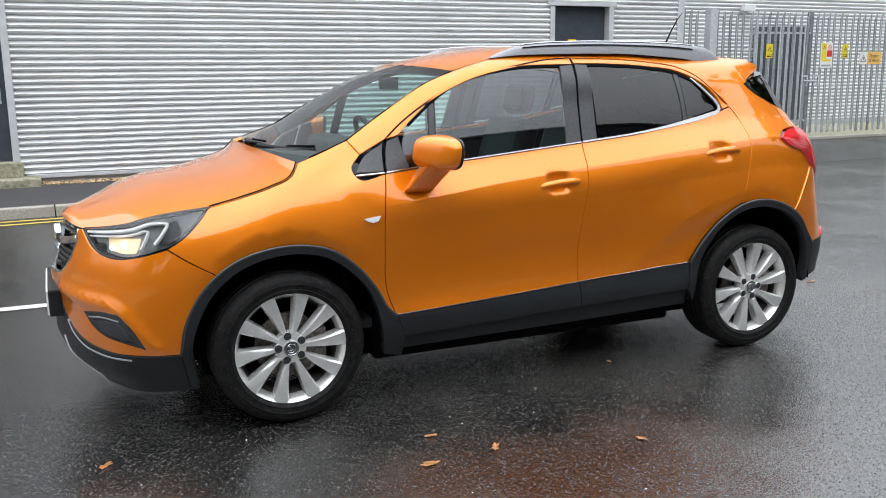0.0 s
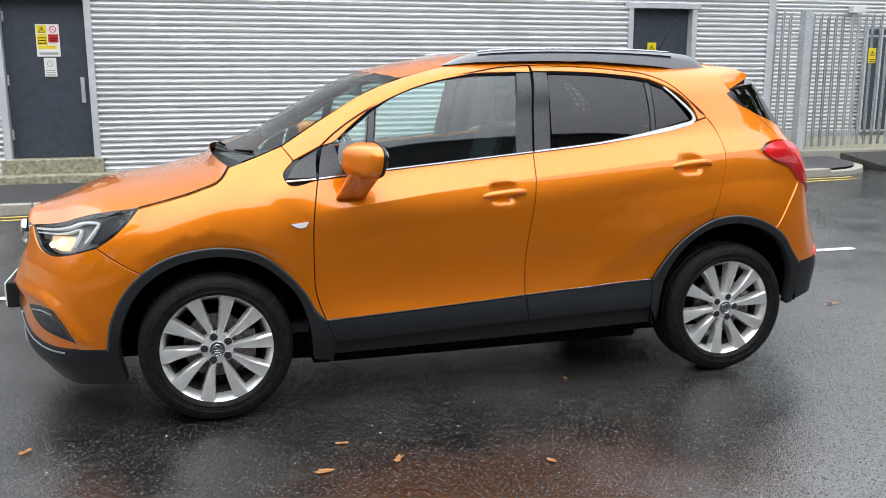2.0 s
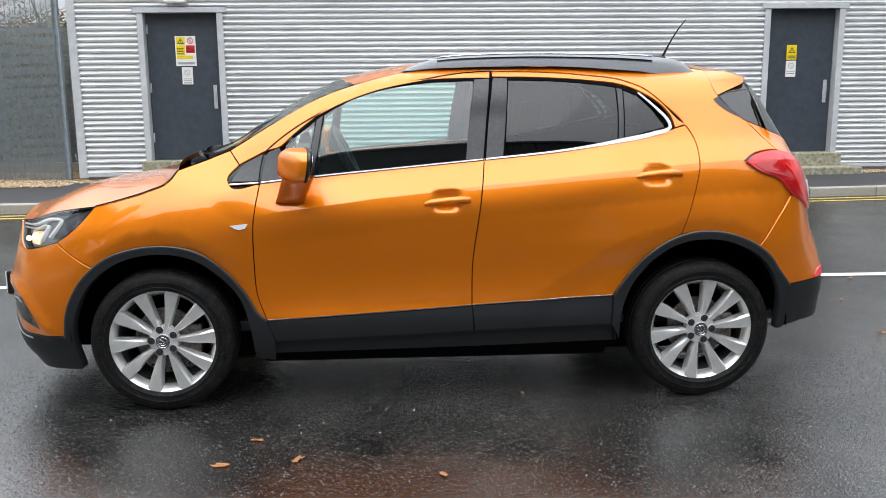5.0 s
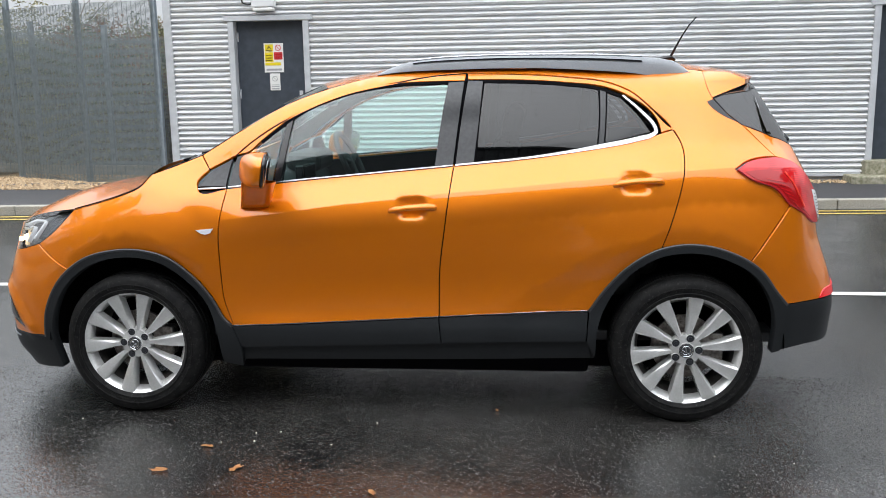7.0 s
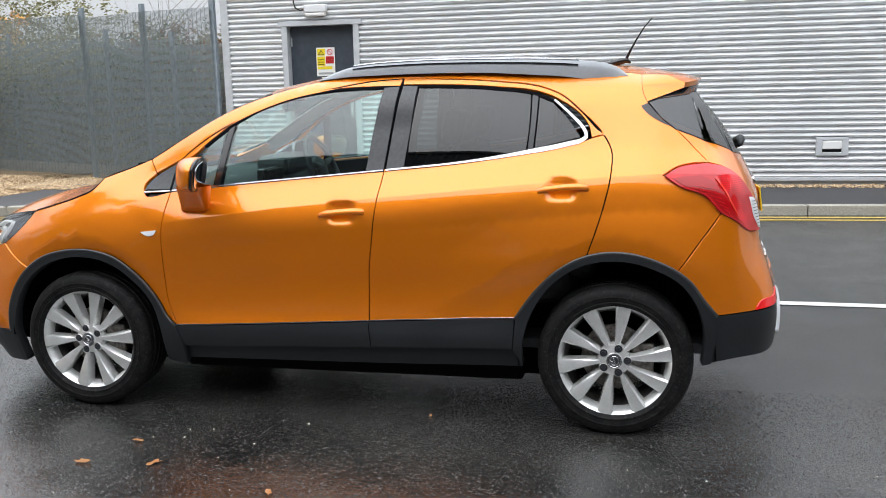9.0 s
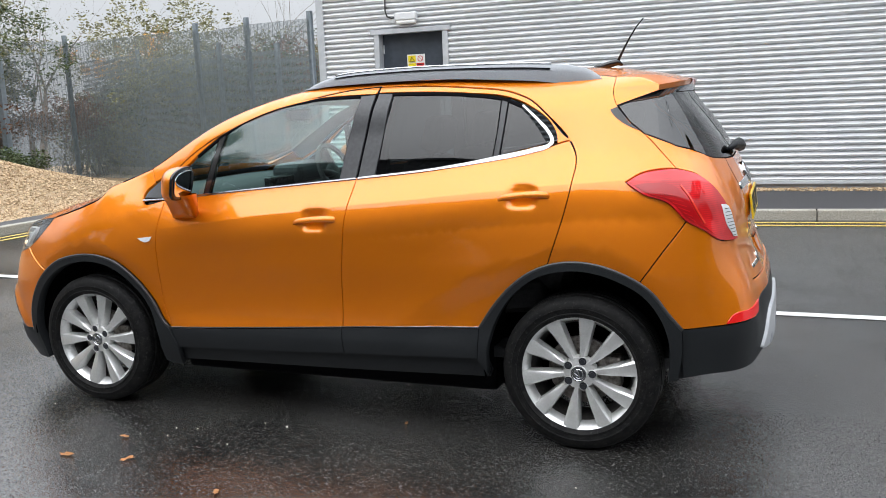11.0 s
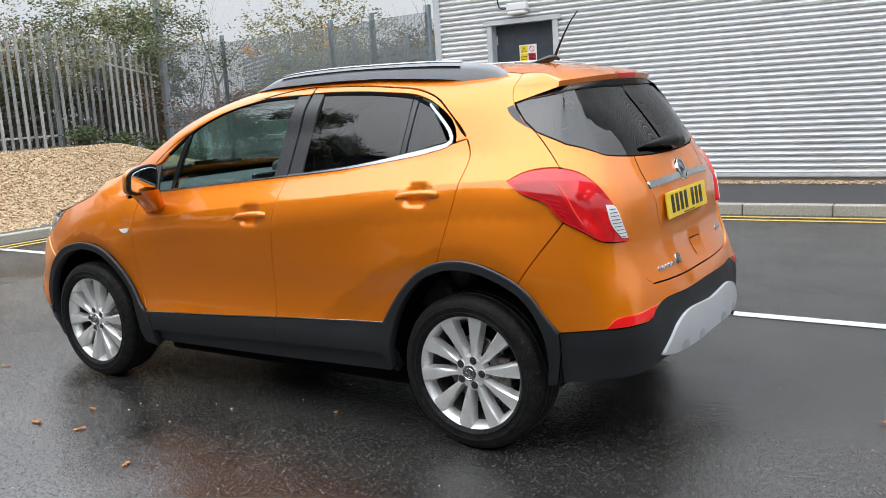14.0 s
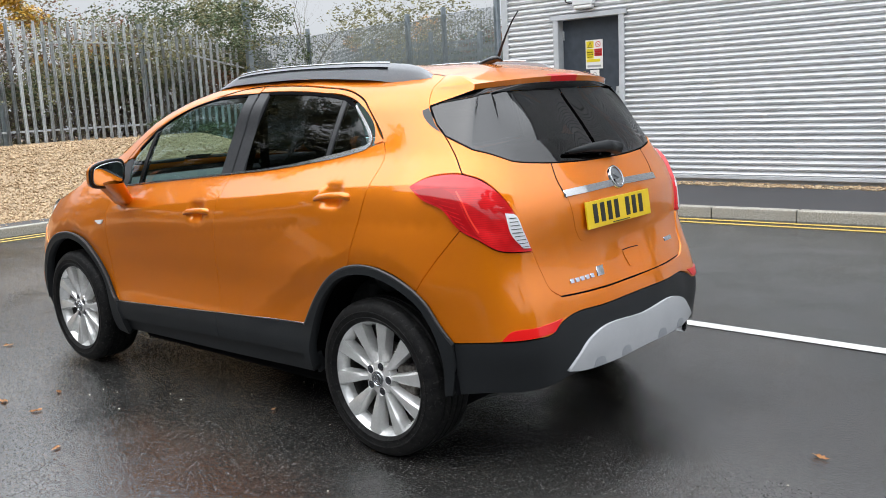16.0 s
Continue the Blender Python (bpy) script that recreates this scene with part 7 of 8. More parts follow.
tilt = Matrix.Translation((plate_x, -0.02, 0.975)) @ Matrix.Rotation(radians(-7), 4, "Y")
bm = bmesh.new()
box(bm, -0.004, 0.004, -0.26, 0.26, -0.056, 0.056, bevel=0.002, m=tilt)
plate = part("number_plate", bm, PLATE_YELLOW, gate, "yellow rear number plate")
for i in range(7):
    y = -0.215 + 0.056 * i + (0.035 if i > 3 else 0)
    bm = bmesh.new()
    box(bm, 0.0045, 0.0062, y + 0.004, y + 0.036, -0.036, 0.043, m=tilt)
    part("plate_bar", bm, PLATE_BLACK, plate)
bm = bmesh.new()
box(bm, 0.0045, 0.006, -0.07, 0.07, -0.051, -0.047, m=tilt)
part("plate_bar", bm, PLATE_BLACK, plate)
panel("plate_recess", loop([(2.285, 1.056), (S_REAR, 1.062), (R2 - 2.285, 1.056)], [(R2 - 2.285, 1.056), (R2 - 2.305, 0.93)], [(R2 - 2.305, 0.93), (R2 - 2.335, 0.885), (R2 - 2.405, 0.868), (S_REAR, 0.865), (2.405, 0.868), (2.335, 0.885), (2.305, 0.93)], [(2.305, 0.93), (2.285, 1.056)]), PAINT, gate, lift=0.002, depth=0.006, gap=0.0, both=False)
cup = [(S_REAR + 0.0, 0.792), (S_REAR + 0.065, 0.794), (S_REAR + 0.13, 0.792), (S_REAR + 0.115, 0.722), (S_REAR + 0.065, 0.720), (S_REAR + 0.015, 0.722), (S_REAR + 0.0, 0.792)]
panel("release_cup", loop(cup[:3], cup[2:4], cup[3:6], cup[5:]), PAINT, gate, lift=0.003, depth=0.004, both=False, step=0.015, gap=0.0, label="tailgate release recess")
# the dark top ribbon stands in for shade under the recess's upper edge
for edge, width in ((cup[:3], 0.004), (cup[5:], 0.002), (cup[2:4], 0.002)):
    panel("recess_edge", ribbon(edge, width), SEAL if width > 0.003 else PAINT, gate, lift=0.0045, depth=0.003, both=False, step=0.015, gap=0.0)
for i in range(5):
    s0 = 2.215 + 0.034 * i
    panel("badge_letter", ribbon([(s0, 0.737), (s0 + 0.022, 0.737)], 0.016), CHROME, gate, lift=0.006, depth=0.005, gap=0.0, both=False, step=0.02)
panel("badge_mark", loop([(2.405, 0.765), (2.455, 0.765)], [(2.455, 0.765), (2.445, 0.728)], [(2.445, 0.728), (2.397, 0.728)], [(2.397, 0.728), (2.405, 0.765)]), CHROME, gate, lift=0.007, depth=0.006, gap=0.0, both=False, step=0.02)
panel("badge_mark", loop([(R2 - 2.27, 0.79), (R2 - 2.18, 0.79)], [(R2 - 2.18, 0.79), (R2 - 2.18, 0.772)], [(R2 - 2.18, 0.772), (R2 - 2.27, 0.772)], [(R2 - 2.27, 0.772), (R2 - 2.27, 0.79)]), CHROME, gate, lift=0.006, depth=0.005, gap=0.0, both=False, step=0.02)
bm = bmesh.new()
arm = [skin(s, z, l)[0] for s, z, l in ((S_REAR + 0.10, 1.222, 0.035), (S_REAR + 0.02, 1.238, 0.045), (S_REAR - 0.12, 1.240, 0.035), (S_REAR - 0.27, 1.232, 0.018))]
tube(bm, arm, [0.030, 0.026, 0.017, 0.009], 8)
bmesh.ops.scale(bm, vec=(1, 1, 1), verts=bm.verts)
wiper = part("rear_wiper", bm, BLACK, gate, "black rear wiper arm", smooth=True)
bm = bmesh.new()
tube(bm, [skin(S_REAR - 0.28 + 0.09 * i, 1.226 - 0.003 * i, 0.010)[0] for i in range(4)], 0.007, 6)
part("wiper_blade", bm, SEAL, wiper, smooth=True)

# aerial
bm = bmesh.new()
base = Vector((1.27, 0.0, roof_edge[-2][2] + 0.028))
fin = [(-0.10, 0.0, 0.008), (-0.05, 0.0, 0.016), (0.0, 0.0, 0.028), (0.035, 0.0, 0.034), (0.055, 0.0, 0.02)]
tube(bm, [base + Vector(p) for p in fin], [0.008, 0.015, 0.017, 0.014, 0.005], 10)
aerial = part("aerial_base", bm, GLOSS_BLACK, car, "black roof aerial", smooth=True)
bm = bmesh.new()
tube(bm, [base + Vector(p) for p in ((0.03, 0, 0.035), (0.055, 0.0, 0.085), (0.085, 0.0, 0.14), (0.12, 0.0, 0.195), (0.155, 0, 0.235))], [0.007, 0.0055, 0.004, 0.0032, 0.003], 8)
part("aerial_mast", bm, BLACK, aerial, smooth=True)

# roof rails
for sgn in (1, -1):
    xs = np.linspace(-0.14, 1.318, 60)
    low = spline([-0.14, 0.05, 0.5, 1.0, 1.21, 1.318], [1.571, 1.586, 1.592, 1.566, 1.543, 1.560], xs)
    high = spline([-0.14, -0.08, 0.05, 0.20, 0.45, 0.8, 1.16, 1.24, 1.29, 1.318], [1.574, 1.600, 1.634, 1.645, 1.650, 1.646, 1.628, 1.612, 1.585, 1.562], xs)
    ys = spline([-0.14, 0.2, 0.6, 1.0, 1.318], [-0.512, -0.532, -0.545, -0.525, -0.475], xs)
    bm = bmesh.new()
    rings = []
    for x, a, b, y in zip(xs, low, high, ys):
        w = 0.022
        sec = [(y - 0.010, a), (y - 0.006, a + 0.6 * (b - a)), (y + 0.004, b - 0.004), (y + 0.012, b), (y + 0.024, b - 0.003), (y + 0.034, a + 0.5 * (b - a)), (y + 0.040, a)]
        rings.append([bm.verts.new((x, yy * sgn, zz)) for yy, zz in sec])
    for r, q in zip(rings, rings[1:]):
        for k in range(7):
            bm.faces.new((r[k], r[(k + 1) % 7], q[(k + 1) % 7], q[k]))
    bm.faces.new(rings[0])
    bm.faces.new(rings[-1][::-1])
    bmesh.ops.recalc_face_normals(bm, faces=bm.faces)
    rail = part("roof_rail", bm, RAIL_GREY, car, "dark grey roof rail", smooth=True)
    rail.data.set_sharp_from_angle(angle=radians(50))
    # a brighter tube puts the sky gleam on the rail's top edge
    bm = bmesh.new()
    sel = [i for i, x in enumerate(xs) if 0.02 < x < 1.12]
    tube(bm, [(xs[i], (ys[i] + 0.012) * sgn, high[i] + 0.002) for i in sel], 0.0055, 6)
    part("rail_gleam", bm, SATIN_CHROME, rail, "bright line standing in for the gleam along the rail top", smooth=True)
    # the rail is solid; a flat dark strip draws the shade of its slot
    bm = bmesh.new()
    slot = [(xs[i], (ys[i] - 0.006 + 0.012 * k) * sgn, low[i] + (0.70 + 0.14 * k) * (high[i] - low[i])) for k in (0, 1) for i in sel]
    slot = [bm.verts.new((x, y - 0.0025 * sgn, z)) for x, y, z in slot]
    for i in range(len(sel) - 1):
        bm.faces.new((slot[i], slot[i + 1], slot[len(sel) + i + 1], slot[len(sel) + i]))
    part("rail_slot_shade", bm, SEAL, rail, "dark strip standing in for the shaded slot under the rail top")

# ---- side fittings ----
for k, mirror in enumerate((1, -1)):
    for (s0, z0), owner, rise in ((HANDLES[0], doors_f[k], 3.0), (HANDLES[1], doors_r[k], 3.0)):
        c = skin(s0 + 0.003, z0 + 0.004, 0.030)[0]
        n = normals_at(np.array([s0]), np.array([z0 + 0.06]), 0.0, skin)[0]
        bm = bmesh.new()
        pts = [c + np.array([dx, 0, dz]) - n * o for dx, dz, o in ((-0.108, -0.010, 0.030), (-0.098, -0.009, 0.012), (-0.07, -0.006, 0.003), (0.0, 0.0, 0.0), (0.07, 0.005, 0.003), (0.100, 0.007, 0.012), (0.110, 0.008, 0.030))]
        tube(bm, pts, [0.008, 0.0105, 0.012, 0.0128, 0.0136, 0.013, 0.010], 12)
        for v in bm.verts:
            v.co.y = c[1] + (v.co.y - c[1]) * 0.62 if abs(v.co.x - c[0]) < 0.09 else v.co.y
            v.co.y += 0.42 * (v.co.z - c[2] - 0.07 * (v.co.x - c[0]))
            v.co.y *= mirror
        part("door_handle", bm, PAINT, owner, "body-coloured door handle", smooth=True)
panel("side_badge", loop([(-0.938, 0.884), (-0.90, 0.888), (-0.858, 0.892)], [(-0.858, 0.892), (-0.872, 0.869), (-0.90, 0.864), (-0.938, 0.884)]), LAMP_PLASTIC, car, lift=0.007, depth=0.008, gap=0.0, step=0.015, label="chrome side repeater badge")


def wing_mirror(mirror, owner):
    def shell(x_front, x_rear, half_y, half_z, at_x, power):
        """A rounded block whose outer end is swept back."""
        bm = bmesh.new()
        bmesh.ops.create_uvsphere(bm, u_segments=36, v_segments=22, radius=1.0)
        for v in bm.verts:
            x, y, z = (math.copysign(abs(c) ** power, c) for c in v.co)
            out = half_y * y
            x = x * (x_front * (1 + 0.42 * y) if x < 0 else x_rear)
            v.co = Vector((at_x + x * (1 - 0.14 * y * y) - 0.2 * out + 0.010 * z, (-0.972 + out) * mirror, 1.163 + half_z * z * (1 - 0.14 * (y < 0) * abs(y)) + 0.06 * out))
        return bm

    head = part("mirror_cap", shell(0.098, 0.008, 0.114, 0.075, -0.586, 0.60), PAINT, owner, "body-coloured door mirror", smooth=True)
    part("mirror_bezel", shell(0.006, 0.018, 0.115, 0.076, -0.578, 0.52), GLOSS_BLACK, head, "black mirror bezel", smooth=True)
    part("mirror_glass", shell(0.002, 0.004, 0.098, 0.060, -0.5605, 0.55), MIRROR, head, "mirror glass", smooth=True)
    bm = bmesh.new()
    rows = []
    for t in np.linspace(0, 1, 7):
        cx, cy, cz = -0.665 + 0.055 * t, -0.845 - 0.085 * t - 0.02 * t * t, 0.985 + 0.125 * t
        hx, hy = 0.066 + 0.006 * t, 0.032 + 0.034 * t
        rows.append([bm.verts.new((cx + hx * math.copysign(abs(math.cos(a)) ** 0.6, math.cos(a)), (cy + hy * math.copysign(abs(math.sin(a)) ** 0.6, math.sin(a))) * mirror, cz)) for a in (2 * math.pi * j / 20 for j in range(20))])
    for r, q in zip(rows, rows[1:]):
        for j in range(20):
            bm.faces.new((r[j], r[(j + 1) % 20], q[(j + 1) % 20], q[j]))
    bm.faces.new(rows[0])
    bmesh.ops.recalc_face_normals(bm, faces=bm.faces)
    part("mirror_foot", bm, PAINT, head, smooth=True)


for k, mirror in enumerate((1, -1)):
    wing_mirror(mirror, doors_f[k])

# ---- underside and wheel houses ----
part("floor_pan", one_box(-1.62, 1.5, -0.60, 0.60, 0.165, 0.34, bevel=0.03), SEAL, car)
part("floor_pan", one_box(-0.84, 0.86, -0.70, 0.70, 0.170, 0.36, bevel=0.02), SEAL, car)
part("engine_bay", one_box(-2.02, -1.0, -0.52, 0.52, 0.22, 0.80, bevel=0.03), SEAL, car)
part("boot_floor", one_box(0.82, 1.78, -0.52, 0.52, 0.41, 0.70, bevel=0.03), SEAL, car)
for x0, y_out in ((-1.2775, -0.86), (1.2775, -0.86)):
    for sgn in (1, -1):
        bm = bmesh.new()
        lathe(bm, [(0.425, 0.0), (0.425, 0.32)], 32, start=radians(-6 if x0 < 0 else -2), stop=radians(182 if x0 < 0 else 190))
        lathe(bm, [(0.0, 0.32), (0.425, 0.32)], 32, start=radians(-10), stop=radians(190))
        bmesh.ops.transform(bm, matrix=Matrix.Translation((x0, y_out, 0.36)), verts=bm.verts)
        for v in bm.verts:
            v.co.y *= sgn
        part("wheel_house", bm, SEAL, car)
bm = bmesh.new()
lathe(bm, [(0.026, 0.0), (0.031, 0.0), (0.031, 0.18), (0.026, 0.18), (0.026, 0.0)], 20)
bmesh.ops.transform(bm, matrix=Matrix.Translation((2.0, 0.45, 0.36)) @ Matrix.Rotation(radians(90), 4, "Z"), verts=bm.verts)
part("exhaust_tip", bm, SATIN_CHROME, car, "steel exhaust tip", smooth=True)


# ---- wheels ----
def wheel_meshes():
    """Meshes of one wheel, its axle along y, its outer face towards -y, its hub's face at y = 0."""
    out = []
    bm = bmesh.new()
    r, w = 0.338, 0.108
    yc = w - 0.006
    prof = [(0.245, -0.003), (0.255, -0.012), (0.2605, -0.0185), (0.2645, -0.0190), (0.267, -0.0165), (0.285, -0.0195), (0.2865, -0.0212), (0.289, -0.0212), (0.2905, -0.0192), (0.305, -0.016), (0.321, -0.006), (0.331, 0.008)]
    tread = []
    for i in range(5):
        y0 = 0.012 + i * 0.0365
        drop = 0.0035 * (abs(i - 2) / 2) ** 2
        tread += [(r - drop, y0 + 0.003), (r - drop * 0.9, y0 + 0.029)]
        if i < 4:
            tread += [(r - 0.008, y0 + 0.0305), (r - 0.008, y0 + 0.0355)]
    back = [(rr, 2 * yc - y) for rr, y in prof[::-1]]
    lathe(bm, prof + tread + back, 96)
    bmesh.ops.recalc_face_normals(bm, faces=bm.faces)
    out.append(("tyre", bm, RUBBER, "black rubber tyre with worn tread"))
    bm = bmesh.new()
    lathe(bm, [(0.220, 0.052), (0.224, 0.034), (0.232, 0.016), (0.241, 0.004), (0.248, -0.003), (0.2535, -0.006), (0.257, -0.004), (0.2575, 0.004)], 96)
    out.append(("rim", bm, ALLOY, "silver alloy rim"))
    bm = bmesh.new()
    lathe(bm, [(0.220, 0.052), (0.208, 0.075), (0.202, 0.16), (0.225, 0.19)], 64)
    out.append(("barrel", bm, ALLOY_SHADED, ""))
    bm = bmesh.new()
    for a in (0.2,):
        rows = []
        for t in np.linspace(0, 1, 9):
            rr = 0.052 + (0.2485 - 0.052) * t
            half = 0.0095 + 0.0255 * t**1.15
            swing = -0.010 * t * (1 - t) + 0.008 * t
            y = 0.012 - 0.010 * math.sin(math.pi * min(t * 1.1, 1.0) * 0.5) - 0.003 * t
            edge = 0.013 + 0.008 * (1 - t)
            pts = [(swing - half - 0.004, y + 0.05), (swing - half, y + edge * 0.35), (swing - half * 0.55, y), (swing + half * 0.72, y - 0.001), (swing + half, y + 0.006), (swing + half + 0.004, y + 0.05)]
            rows.append([bm.verts.new(Matrix.Rotation(-a, 3, "Y") @ Vector((rr, py, px))) for px, py in pts])
        for ra, rb in zip(rows, rows[1:]):
            for k in range(5):
                bm.faces.new((ra[k], ra[k + 1], rb[k + 1], rb[k]))
    bmesh.ops.recalc_face_normals(bm, faces=bm.faces)
    out.append(("spoke", bm, ALLOY, ""))
    bm = bmesh.new()
    lathe(bm, [(0.0335, 0.001), (0.036, 0.006), (0.052, 0.009), (0.068, 0.012), (0.074, 0.022), (0.074, 0.05)], 60)
    for i in range(5):
        a = 2 * math.pi * i / 5 + 0.55
        sub = bmesh.new()
        lathe(sub, [(0.0165, 0.0065), (0.0185, 0.004), (0.0195, 0.008), (0.0195, 0.03)], 16)
        bmesh.ops.transform(sub, matrix=Matrix.Rotation(a, 4, "Y") @ Matrix.Translation((0.056, 0, 0)), verts=sub.verts)
        me = bpy.data.meshes.new("tmp")
        sub.to_mesh(me)
        sub.free()
        bm.from_mesh(me)
        bpy.data.meshes.remove(me)
    out.append(("hub", bm, ALLOY, ""))
    bm = bmesh.new()
    at_bolt = Matrix.Rotation(0.55, 4, "Y")
    bmesh.ops.create_cone(bm, cap_ends=True, segments=6, radius1=0.0105, radius2=0.0105, depth=0.010, matrix=at_bolt @ Matrix.Translation((0.056, 0.005, 0)) @ Matrix.Rotation(radians(90), 4, "X"))
    # dark disc near the hub's face stands in for the shaded bolt hole
    bmesh.ops.create_cone(bm, cap_ends=True, segments=16, radius1=0.0165, radius2=0.0165, depth=0.003, matrix=at_bolt @ Matrix.Translation((0.056, 0.0075, 0)) @ Matrix.Rotation(radians(90), 4, "X"))
    out.append(("wheel_bolt", bm, LAMP_DARK, "dark wheel bolt on a disc standing for its shaded hole"))
    bm = bmesh.new()
    lathe(bm, [(0.0, -0.001), (0.026, -0.0005), (0.0285, -0.003), (0.0325, -0.003), (0.0335, 0.004)], 32)
    out.append(("centre_cap", bm, SATIN_CHROME, "silver and black centre cap"))
    bm = bmesh.new()
    lathe(bm, [(0.0, -0.002), (0.026, -0.0018)], 32)
    out.append(("cap_face", bm, LAMP_DARK, ""))
    bm = bmesh.new()
    lathe(bm, [(0.017, -0.002), (0.019, -0.0036), (0.0215, -0.0036), (0.0225, -0.002)], 28)
    box(bm, -0.016, 0.018, -0.0036, -0.002, -0.002, 0.004, bevel=0.001, m=Matrix.Rotation(radians(30), 4, "Y"))
    box(bm, -0.015, 0.006, -0.0036, -0.002, -0.010, -0.005, bevel=0.001, m=Matrix.Rotation(radians(-10), 4, "Y"))
    out.append(("cap_emblem", bm, SATIN_CHROME, "silver ring emblem"))
    bm = bmesh.new()
    lathe(bm, [(0.07, 0.07), (0.145, 0.07), (0.145, 0.09), (0.07, 0.09)], 48)
    out.append(("brake_disc", bm, IRON, "worn grey brake disc"))
    bm = bmesh.new()
    box(bm, 0.07, 0.17, 0.045, 0.12, -0.07, 0.07, bevel=0.012)
    out.append(("brake_caliper", bm, IRON, ""))
    return [(n, mesh_of(n, b, mt, n not in ("wheel_bolt", "brake_caliper")), lab) for n, b, mt, lab in out]


wheel_set = wheel_meshes()
for n, me, _ in wheel_set:
    if n in ("tyre", "rim", "spoke", "hub", "centre_cap", "brake_disc", "barrel"):
        me.set_sharp_from_angle(angle=radians(38))
for x, sgn, spin in ((-1.2775, 1, 8), (1.2775, 1, 40), (-1.2775, -1, 0), (1.2775, -1, 20)):
    tyre_ob = None
    m = Matrix.Translation((x, -0.872 * sgn, 0.339)) @ Matrix.Rotation(0 if sgn > 0 else math.pi, 4, "Z") @ Matrix.Rotation(radians(spin), 4, "Y")
    for n, me, lab in wheel_set:
        o = new("wheel" if n == "rim" else n, me)
        tagged(o, lab)
        if n == "tyre":
            tyre_ob = o
            o.parent = car
            o.matrix_basis = m
        else:
            o.parent = tyre_ob
            if n == "brake_caliper":
                o.matrix_basis = Matrix.Rotation(radians(-spin), 4, "Y")
            for j in range(1, {"spoke": 10, "wheel_bolt": 5}.get(n, 1)):
                twin = tagged(new(n, me), lab)
                twin.parent = tyre_ob
                twin.matrix_basis = Matrix.Rotation(2 * math.pi * j / (10 if n == "spoke" else 5), 4, "Y")

# ---- cabin ----
panel("door_card", loop([(-0.80, 0.32), (0.80, 0.34)], [(0.80, 0.34), (0.83, 0.55), (1.0, 0.84)], [(1.0, 0.84), (1.66, 0.86)], [(1.66, 0.86), (1.66, 1.16)], [(1.66, 1.16), (1.16, 1.26), (0.62, 1.175), (-0.144, 1.115), (-0.95, 1.05)], [(-0.95, 1.05), (-0.80, 0.32)]), CABIN, car, lift=-0.055, depth=0.004, step=0.05, label="dark grey inner door trim")
rounded_block("cabin_floor", (2.7, 1.42, 0.05), 0.01, CABIN, car, pose(0.35, 0, 0.36))
dash_edge = np.array([skin(s, z, -0.03)[0] for s, z in ((-1.12, 1.08), (-0.95, 1.07), (-0.80, 1.06), (-0.70, 1.02), (-0.66, 0.93), (-0.72, 0.75), (-0.85, 0.5))])
crowned("dashboard", dash_edge, [0.0, 0.02, 0.03, 0.03, 0.02, 0, 0], [-0.12, -0.10, -0.06, -0.04, -0.03, 0, 0], CABIN, car, 20, "dark grey dashboard", power=4.0)
part("bulkhead", one_box(-1.0, -0.96, -0.75, 0.75, 0.36, 1.07), SEAL, car)
rounded_block("centre_console", (0.75, 0.24, 0.34), 0.05, CABIN, car, pose(-0.35, 0, 0.53))
rounded_block("infotainment_screen", (0.05, 0.26, 0.14), 0.012, GLOSS_BLACK, car, pose(-0.64, 0, 1.04))
bm = bmesh.new()
pts = [Vector((0.185 * math.cos(a), 0.185 * math.sin(a), 0)) for a in (2 * math.pi * i / 40 for i in range(41))]
tube(bm, pts, 0.016, 8, cap=False)
for a in (radians(10), radians(170), radians(270)):
    tube(bm, [(0, 0, -0.02), (0.18 * math.cos(a), 0.18 * math.sin(a), 0)], [0.03, 0.014], 8)
made = bmesh.ops.create_uvsphere(bm, u_segments=20, v_segments=10, radius=0.075)
for v in made["verts"]:
    v.co.z = v.co.z * 0.4 - 0.02
bmesh.ops.transform(bm, matrix=pose(-0.455, 0.36, 1.085) @ Matrix.Rotation(radians(65), 4, "Y") @ Matrix.Rotation(radians(90), 4, "Z"), verts=bm.verts)
part("steering_wheel", bm, CABIN, car, "dark leather steering wheel", smooth=True)
rounded_block("instrument_hood", (0.2, 0.40, 0.12), 0.045, CABIN, car, pose(-0.70, 0.36, 1.10))


def seat(x, y, wide=0.50):
    rounded_block("seat_cushion", (0.52, wide, 0.17), 0.06, CLOTH, car, pose(x - 0.16, y, 0.60, 0, -6, 0), "dark leather seat cushion")
    back_ob = rounded_block("seat_back", (0.16, wide - 0.02, 0.62), 0.065, CLOTH, car, pose(x + 0.18, y, 0.93, 0, 17, 0), "dark leather seat back")
    rounded_block("head_restraint", (0.10, 0.27, 0.18), 0.045, CLOTH, back_ob, pose(x + 0.30, y, 1.335, 0, 14, 0))
    bm = bmesh.new()
    for d in (-0.06, 0.06):
        tube(bm, [(x + 0.265, y + d, 1.20), (x + 0.29, y + d, 1.27)], 0.007, 6)
    part("restraint_post", bm, SATIN_CHROME, back_ob)


for y in (-0.36, 0.36):
    seat(0.20, y)
    seat(1.00, y, 0.60)
bm = bmesh.new()
tube(bm, [(0.30, -0.60, 1.45), (0.34, -0.64, 1.1), (0.30, -0.66, 0.6)], 0.022, 4)
part("seat_belt", bm, CABIN, car)
part("interior_mirror", one_box(-0.50, -0.47, -0.12, 0.12, 1.415, 1.48, bevel=0.01), GLOSS_BLACK, car)

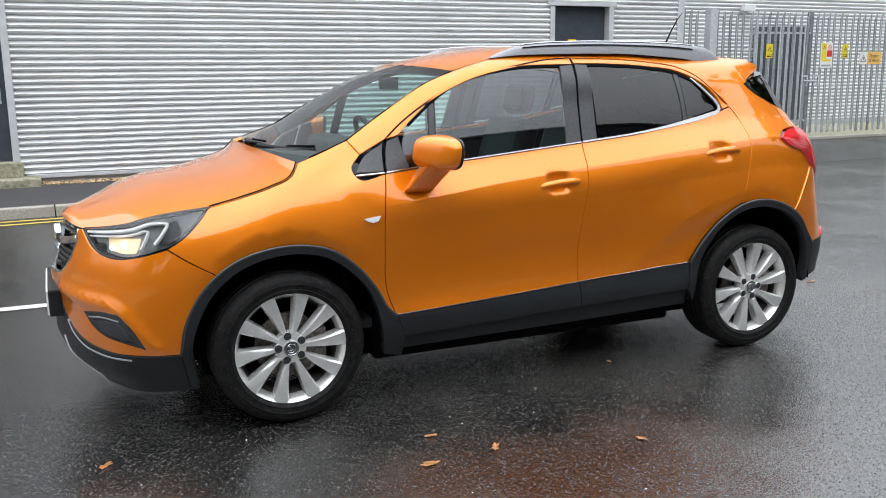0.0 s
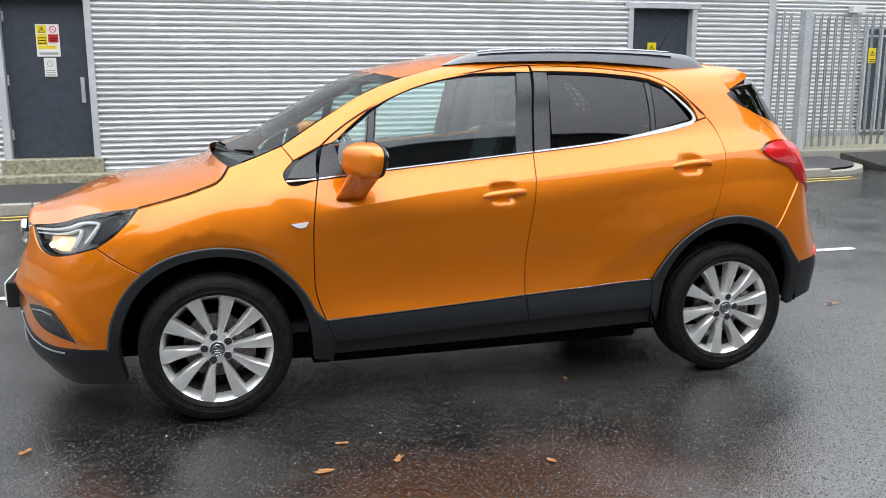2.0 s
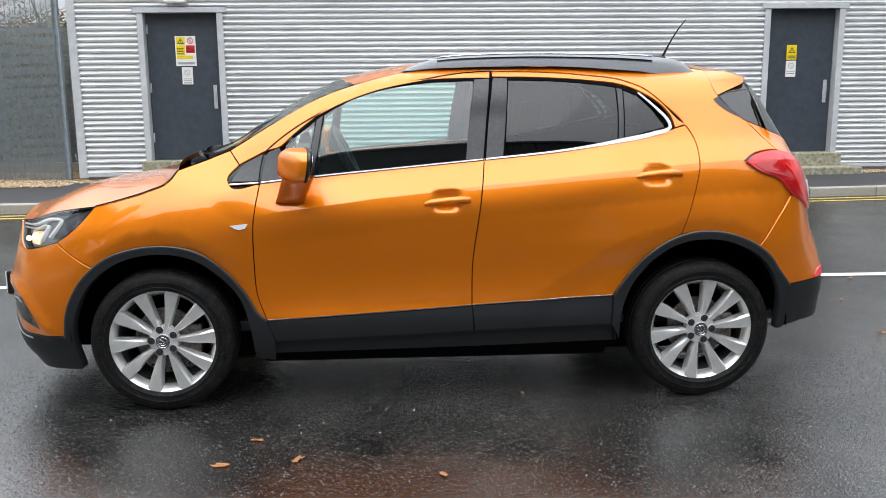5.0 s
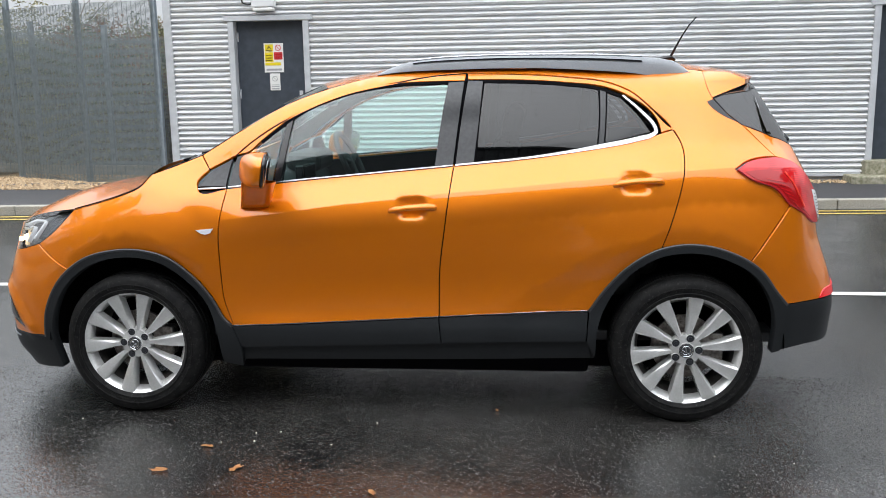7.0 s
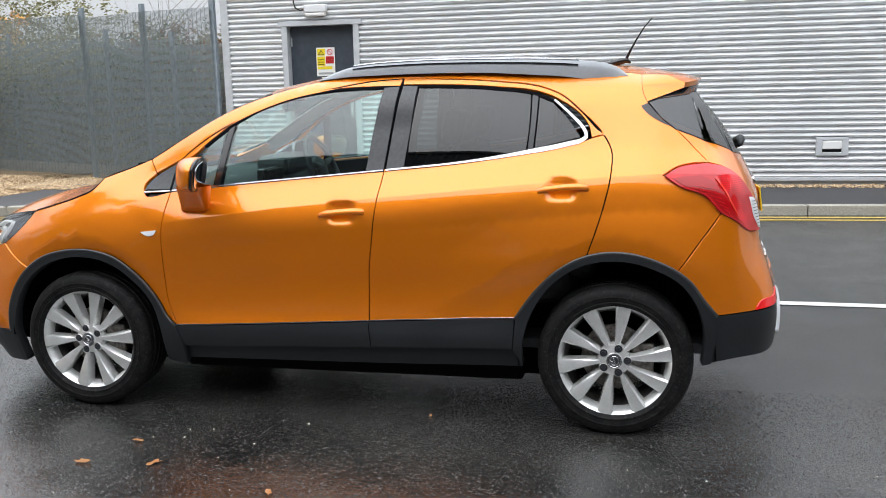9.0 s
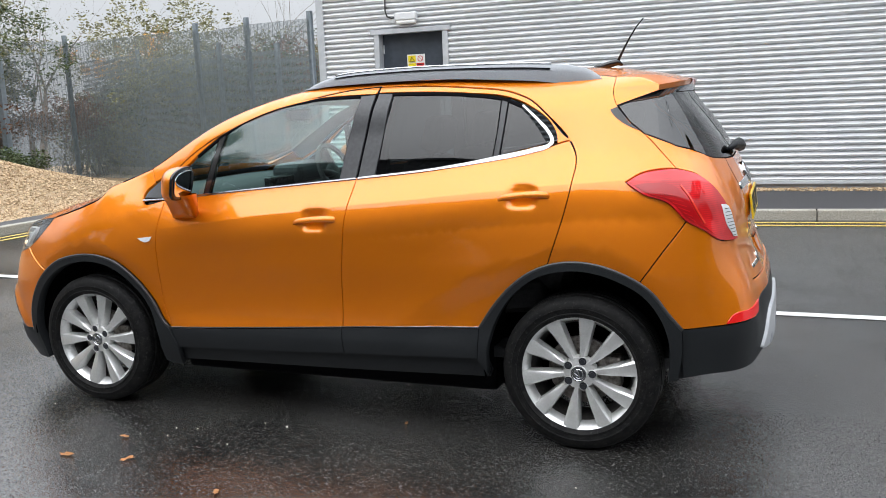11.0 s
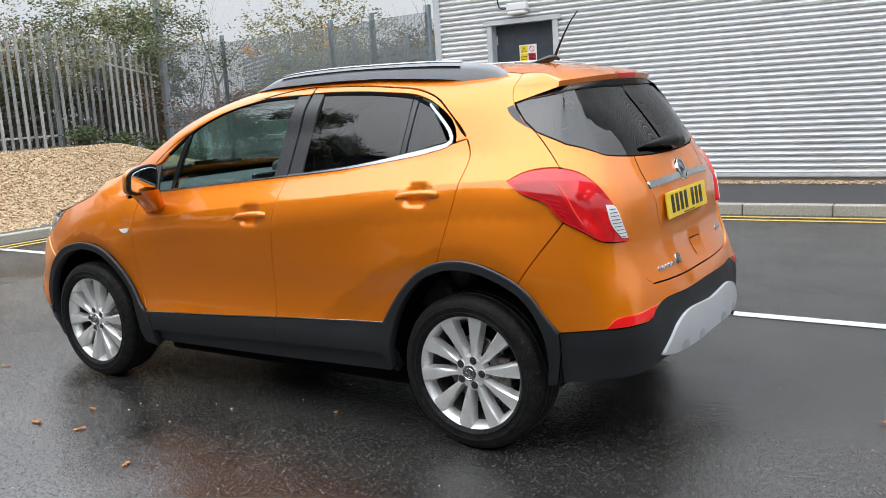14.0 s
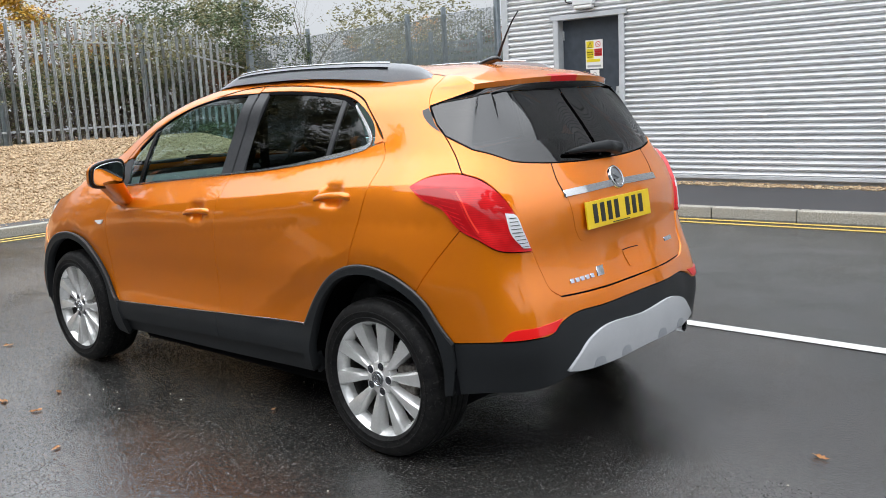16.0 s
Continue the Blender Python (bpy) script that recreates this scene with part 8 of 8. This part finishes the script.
# windscreen wipers
for pts in (((-1.215, -0.10, 1.158), (-1.15, -0.38, 1.160), (-1.085, -0.62, 1.172)), ((-1.19, 0.30, 1.158), (-1.21, 0.10, 1.162), (-1.19, -0.10, 1.164))):
    bm = bmesh.new()
    tube(bm, pts, [0.013, 0.010, 0.006], 6)
    w = part("windscreen_wiper", bm, BLACK, car, "black windscreen wiper", smooth=True)
    bm = bmesh.new()
    tube(bm, [Vector(p) + Vector((0.012, 0, 0.012)) for p in pts[1:]], 0.006, 6)
    part("wiper_blade", bm, SEAL, w, smooth=True)


# ---- leaves and grit on the road ----
DRY = leafy("fallen_leaf", (0.50, 0.22, 0.07), (0.72, 0.42, 0.19), 0.6)


def fallen_leaf(x, y, size, turn, seed):
    rnd = random.Random(seed)
    bm = bmesh.new()
    rim = []
    for i in range(14):
        a = 2 * math.pi * i / 14
        r = size * (0.55 + 0.45 * abs(math.cos(a))) * (1.0 if i % 2 else 0.68) * rnd.uniform(0.8, 1.1)
        rim.append(bm.verts.new((r * math.cos(a), 0.62 * r * math.sin(a), 0.004 + 0.25 * size * abs(math.sin(a * 1.5 + seed)) * rnd.random())))
    mid = bm.verts.new((0, 0, 0.003))
    for i in range(14):
        bm.faces.new((mid, rim[i], rim[(i + 1) % 14]))
    bmesh.ops.solidify(bm, geom=bm.faces[:], thickness=0.0012)
    o = tagged(new("fallen_leaf", mesh_of("fallen_leaf", bm, DRY)), "curled dry brown leaf lying on wet asphalt", "leaf", "leaves on the road")
    o.matrix_basis = pose(x, y, 0.003, 0, 0, turn)
    return o


for i, (x, y, size) in enumerate(((-0.907, -1.521, 0.034), (-0.60, -1.489, 0.030), (-0.012, -1.665, 0.024), (-0.80, -1.274, 0.026), (-2.068, -1.004, 0.03), (0.431, -0.782, 0.016), (2.75, 0.1, 0.03), (3.3, 1.55, 0.03), (3.0, -0.75, 0.03), (2.62, -1.75, 0.03), (-3.1, 0.4, 0.03), (2.9, 0.9, 0.022), (-1.5, -1.9, 0.022), (4.4, 0.3, 0.02))):
    fallen_leaf(x, y, 1.35 * size, 57 * i, 40 + i)
GRIT = leafy("road_grit", (0.16, 0.15, 0.13), (0.62, 0.58, 0.50), 0.7)
scatter_stones("road_grit", 420, lambda r: (r.uniform(-4, 6), r.uniform(-3.4, 4.5), 0.001), 0.0042, GRIT, "small pale grit scattered on the asphalt", "grit", 21)


def chippings(count, seed):
    """The raised stones of the road surface beside the car, each a low uneven pyramid."""
    g = np.random.default_rng(seed)
    x, y = g.uniform(-4.6, 7.4, count), -0.2 - 3.1 * g.random(count) ** 0.9
    keep = g.random(count) < np.clip((5.9 - np.abs(x - 1.4)) / 1.6, 0, 1) * np.clip((y + 3.3) / 0.3, 0, 1)
    x, y = x[keep], y[keep]
    n = len(x)
    size, turn = g.uniform(0.0027, 0.0064, n), g.uniform(0, 6.28, n)
    pts = np.zeros((n, 5, 3))
    for k in range(4):
        a = turn + k * math.pi / 2 + g.uniform(-0.4, 0.4, n)
        d = size * g.uniform(0.7, 1.25, n)
        pts[:, k] = np.stack([x + d * np.cos(a), y + d * np.sin(a), np.full(n, -0.0005)], 1)
    pts[:, 4] = np.stack([x + 0.4 * size * g.normal(size=n), y + 0.4 * size * g.normal(size=n), size * g.uniform(0.16, 0.42, n)], 1)
    tri = np.array([(0, 1, 4), (1, 2, 4), (2, 3, 4), (3, 0, 4)])
    faces = (np.arange(n)[:, None, None] * 5 + tri).reshape(-1, 3)
    me = bpy.data.meshes.new("road_chipping")
    me.from_pydata(pts.reshape(-1, 3).tolist(), [], faces.tolist())
    me.materials.append(WET_STONE)
    tagged(new("road_chipping", me), "small wet dark stones standing proud of the asphalt", "road stones", kind="stuff")


chippings(168000, 33)
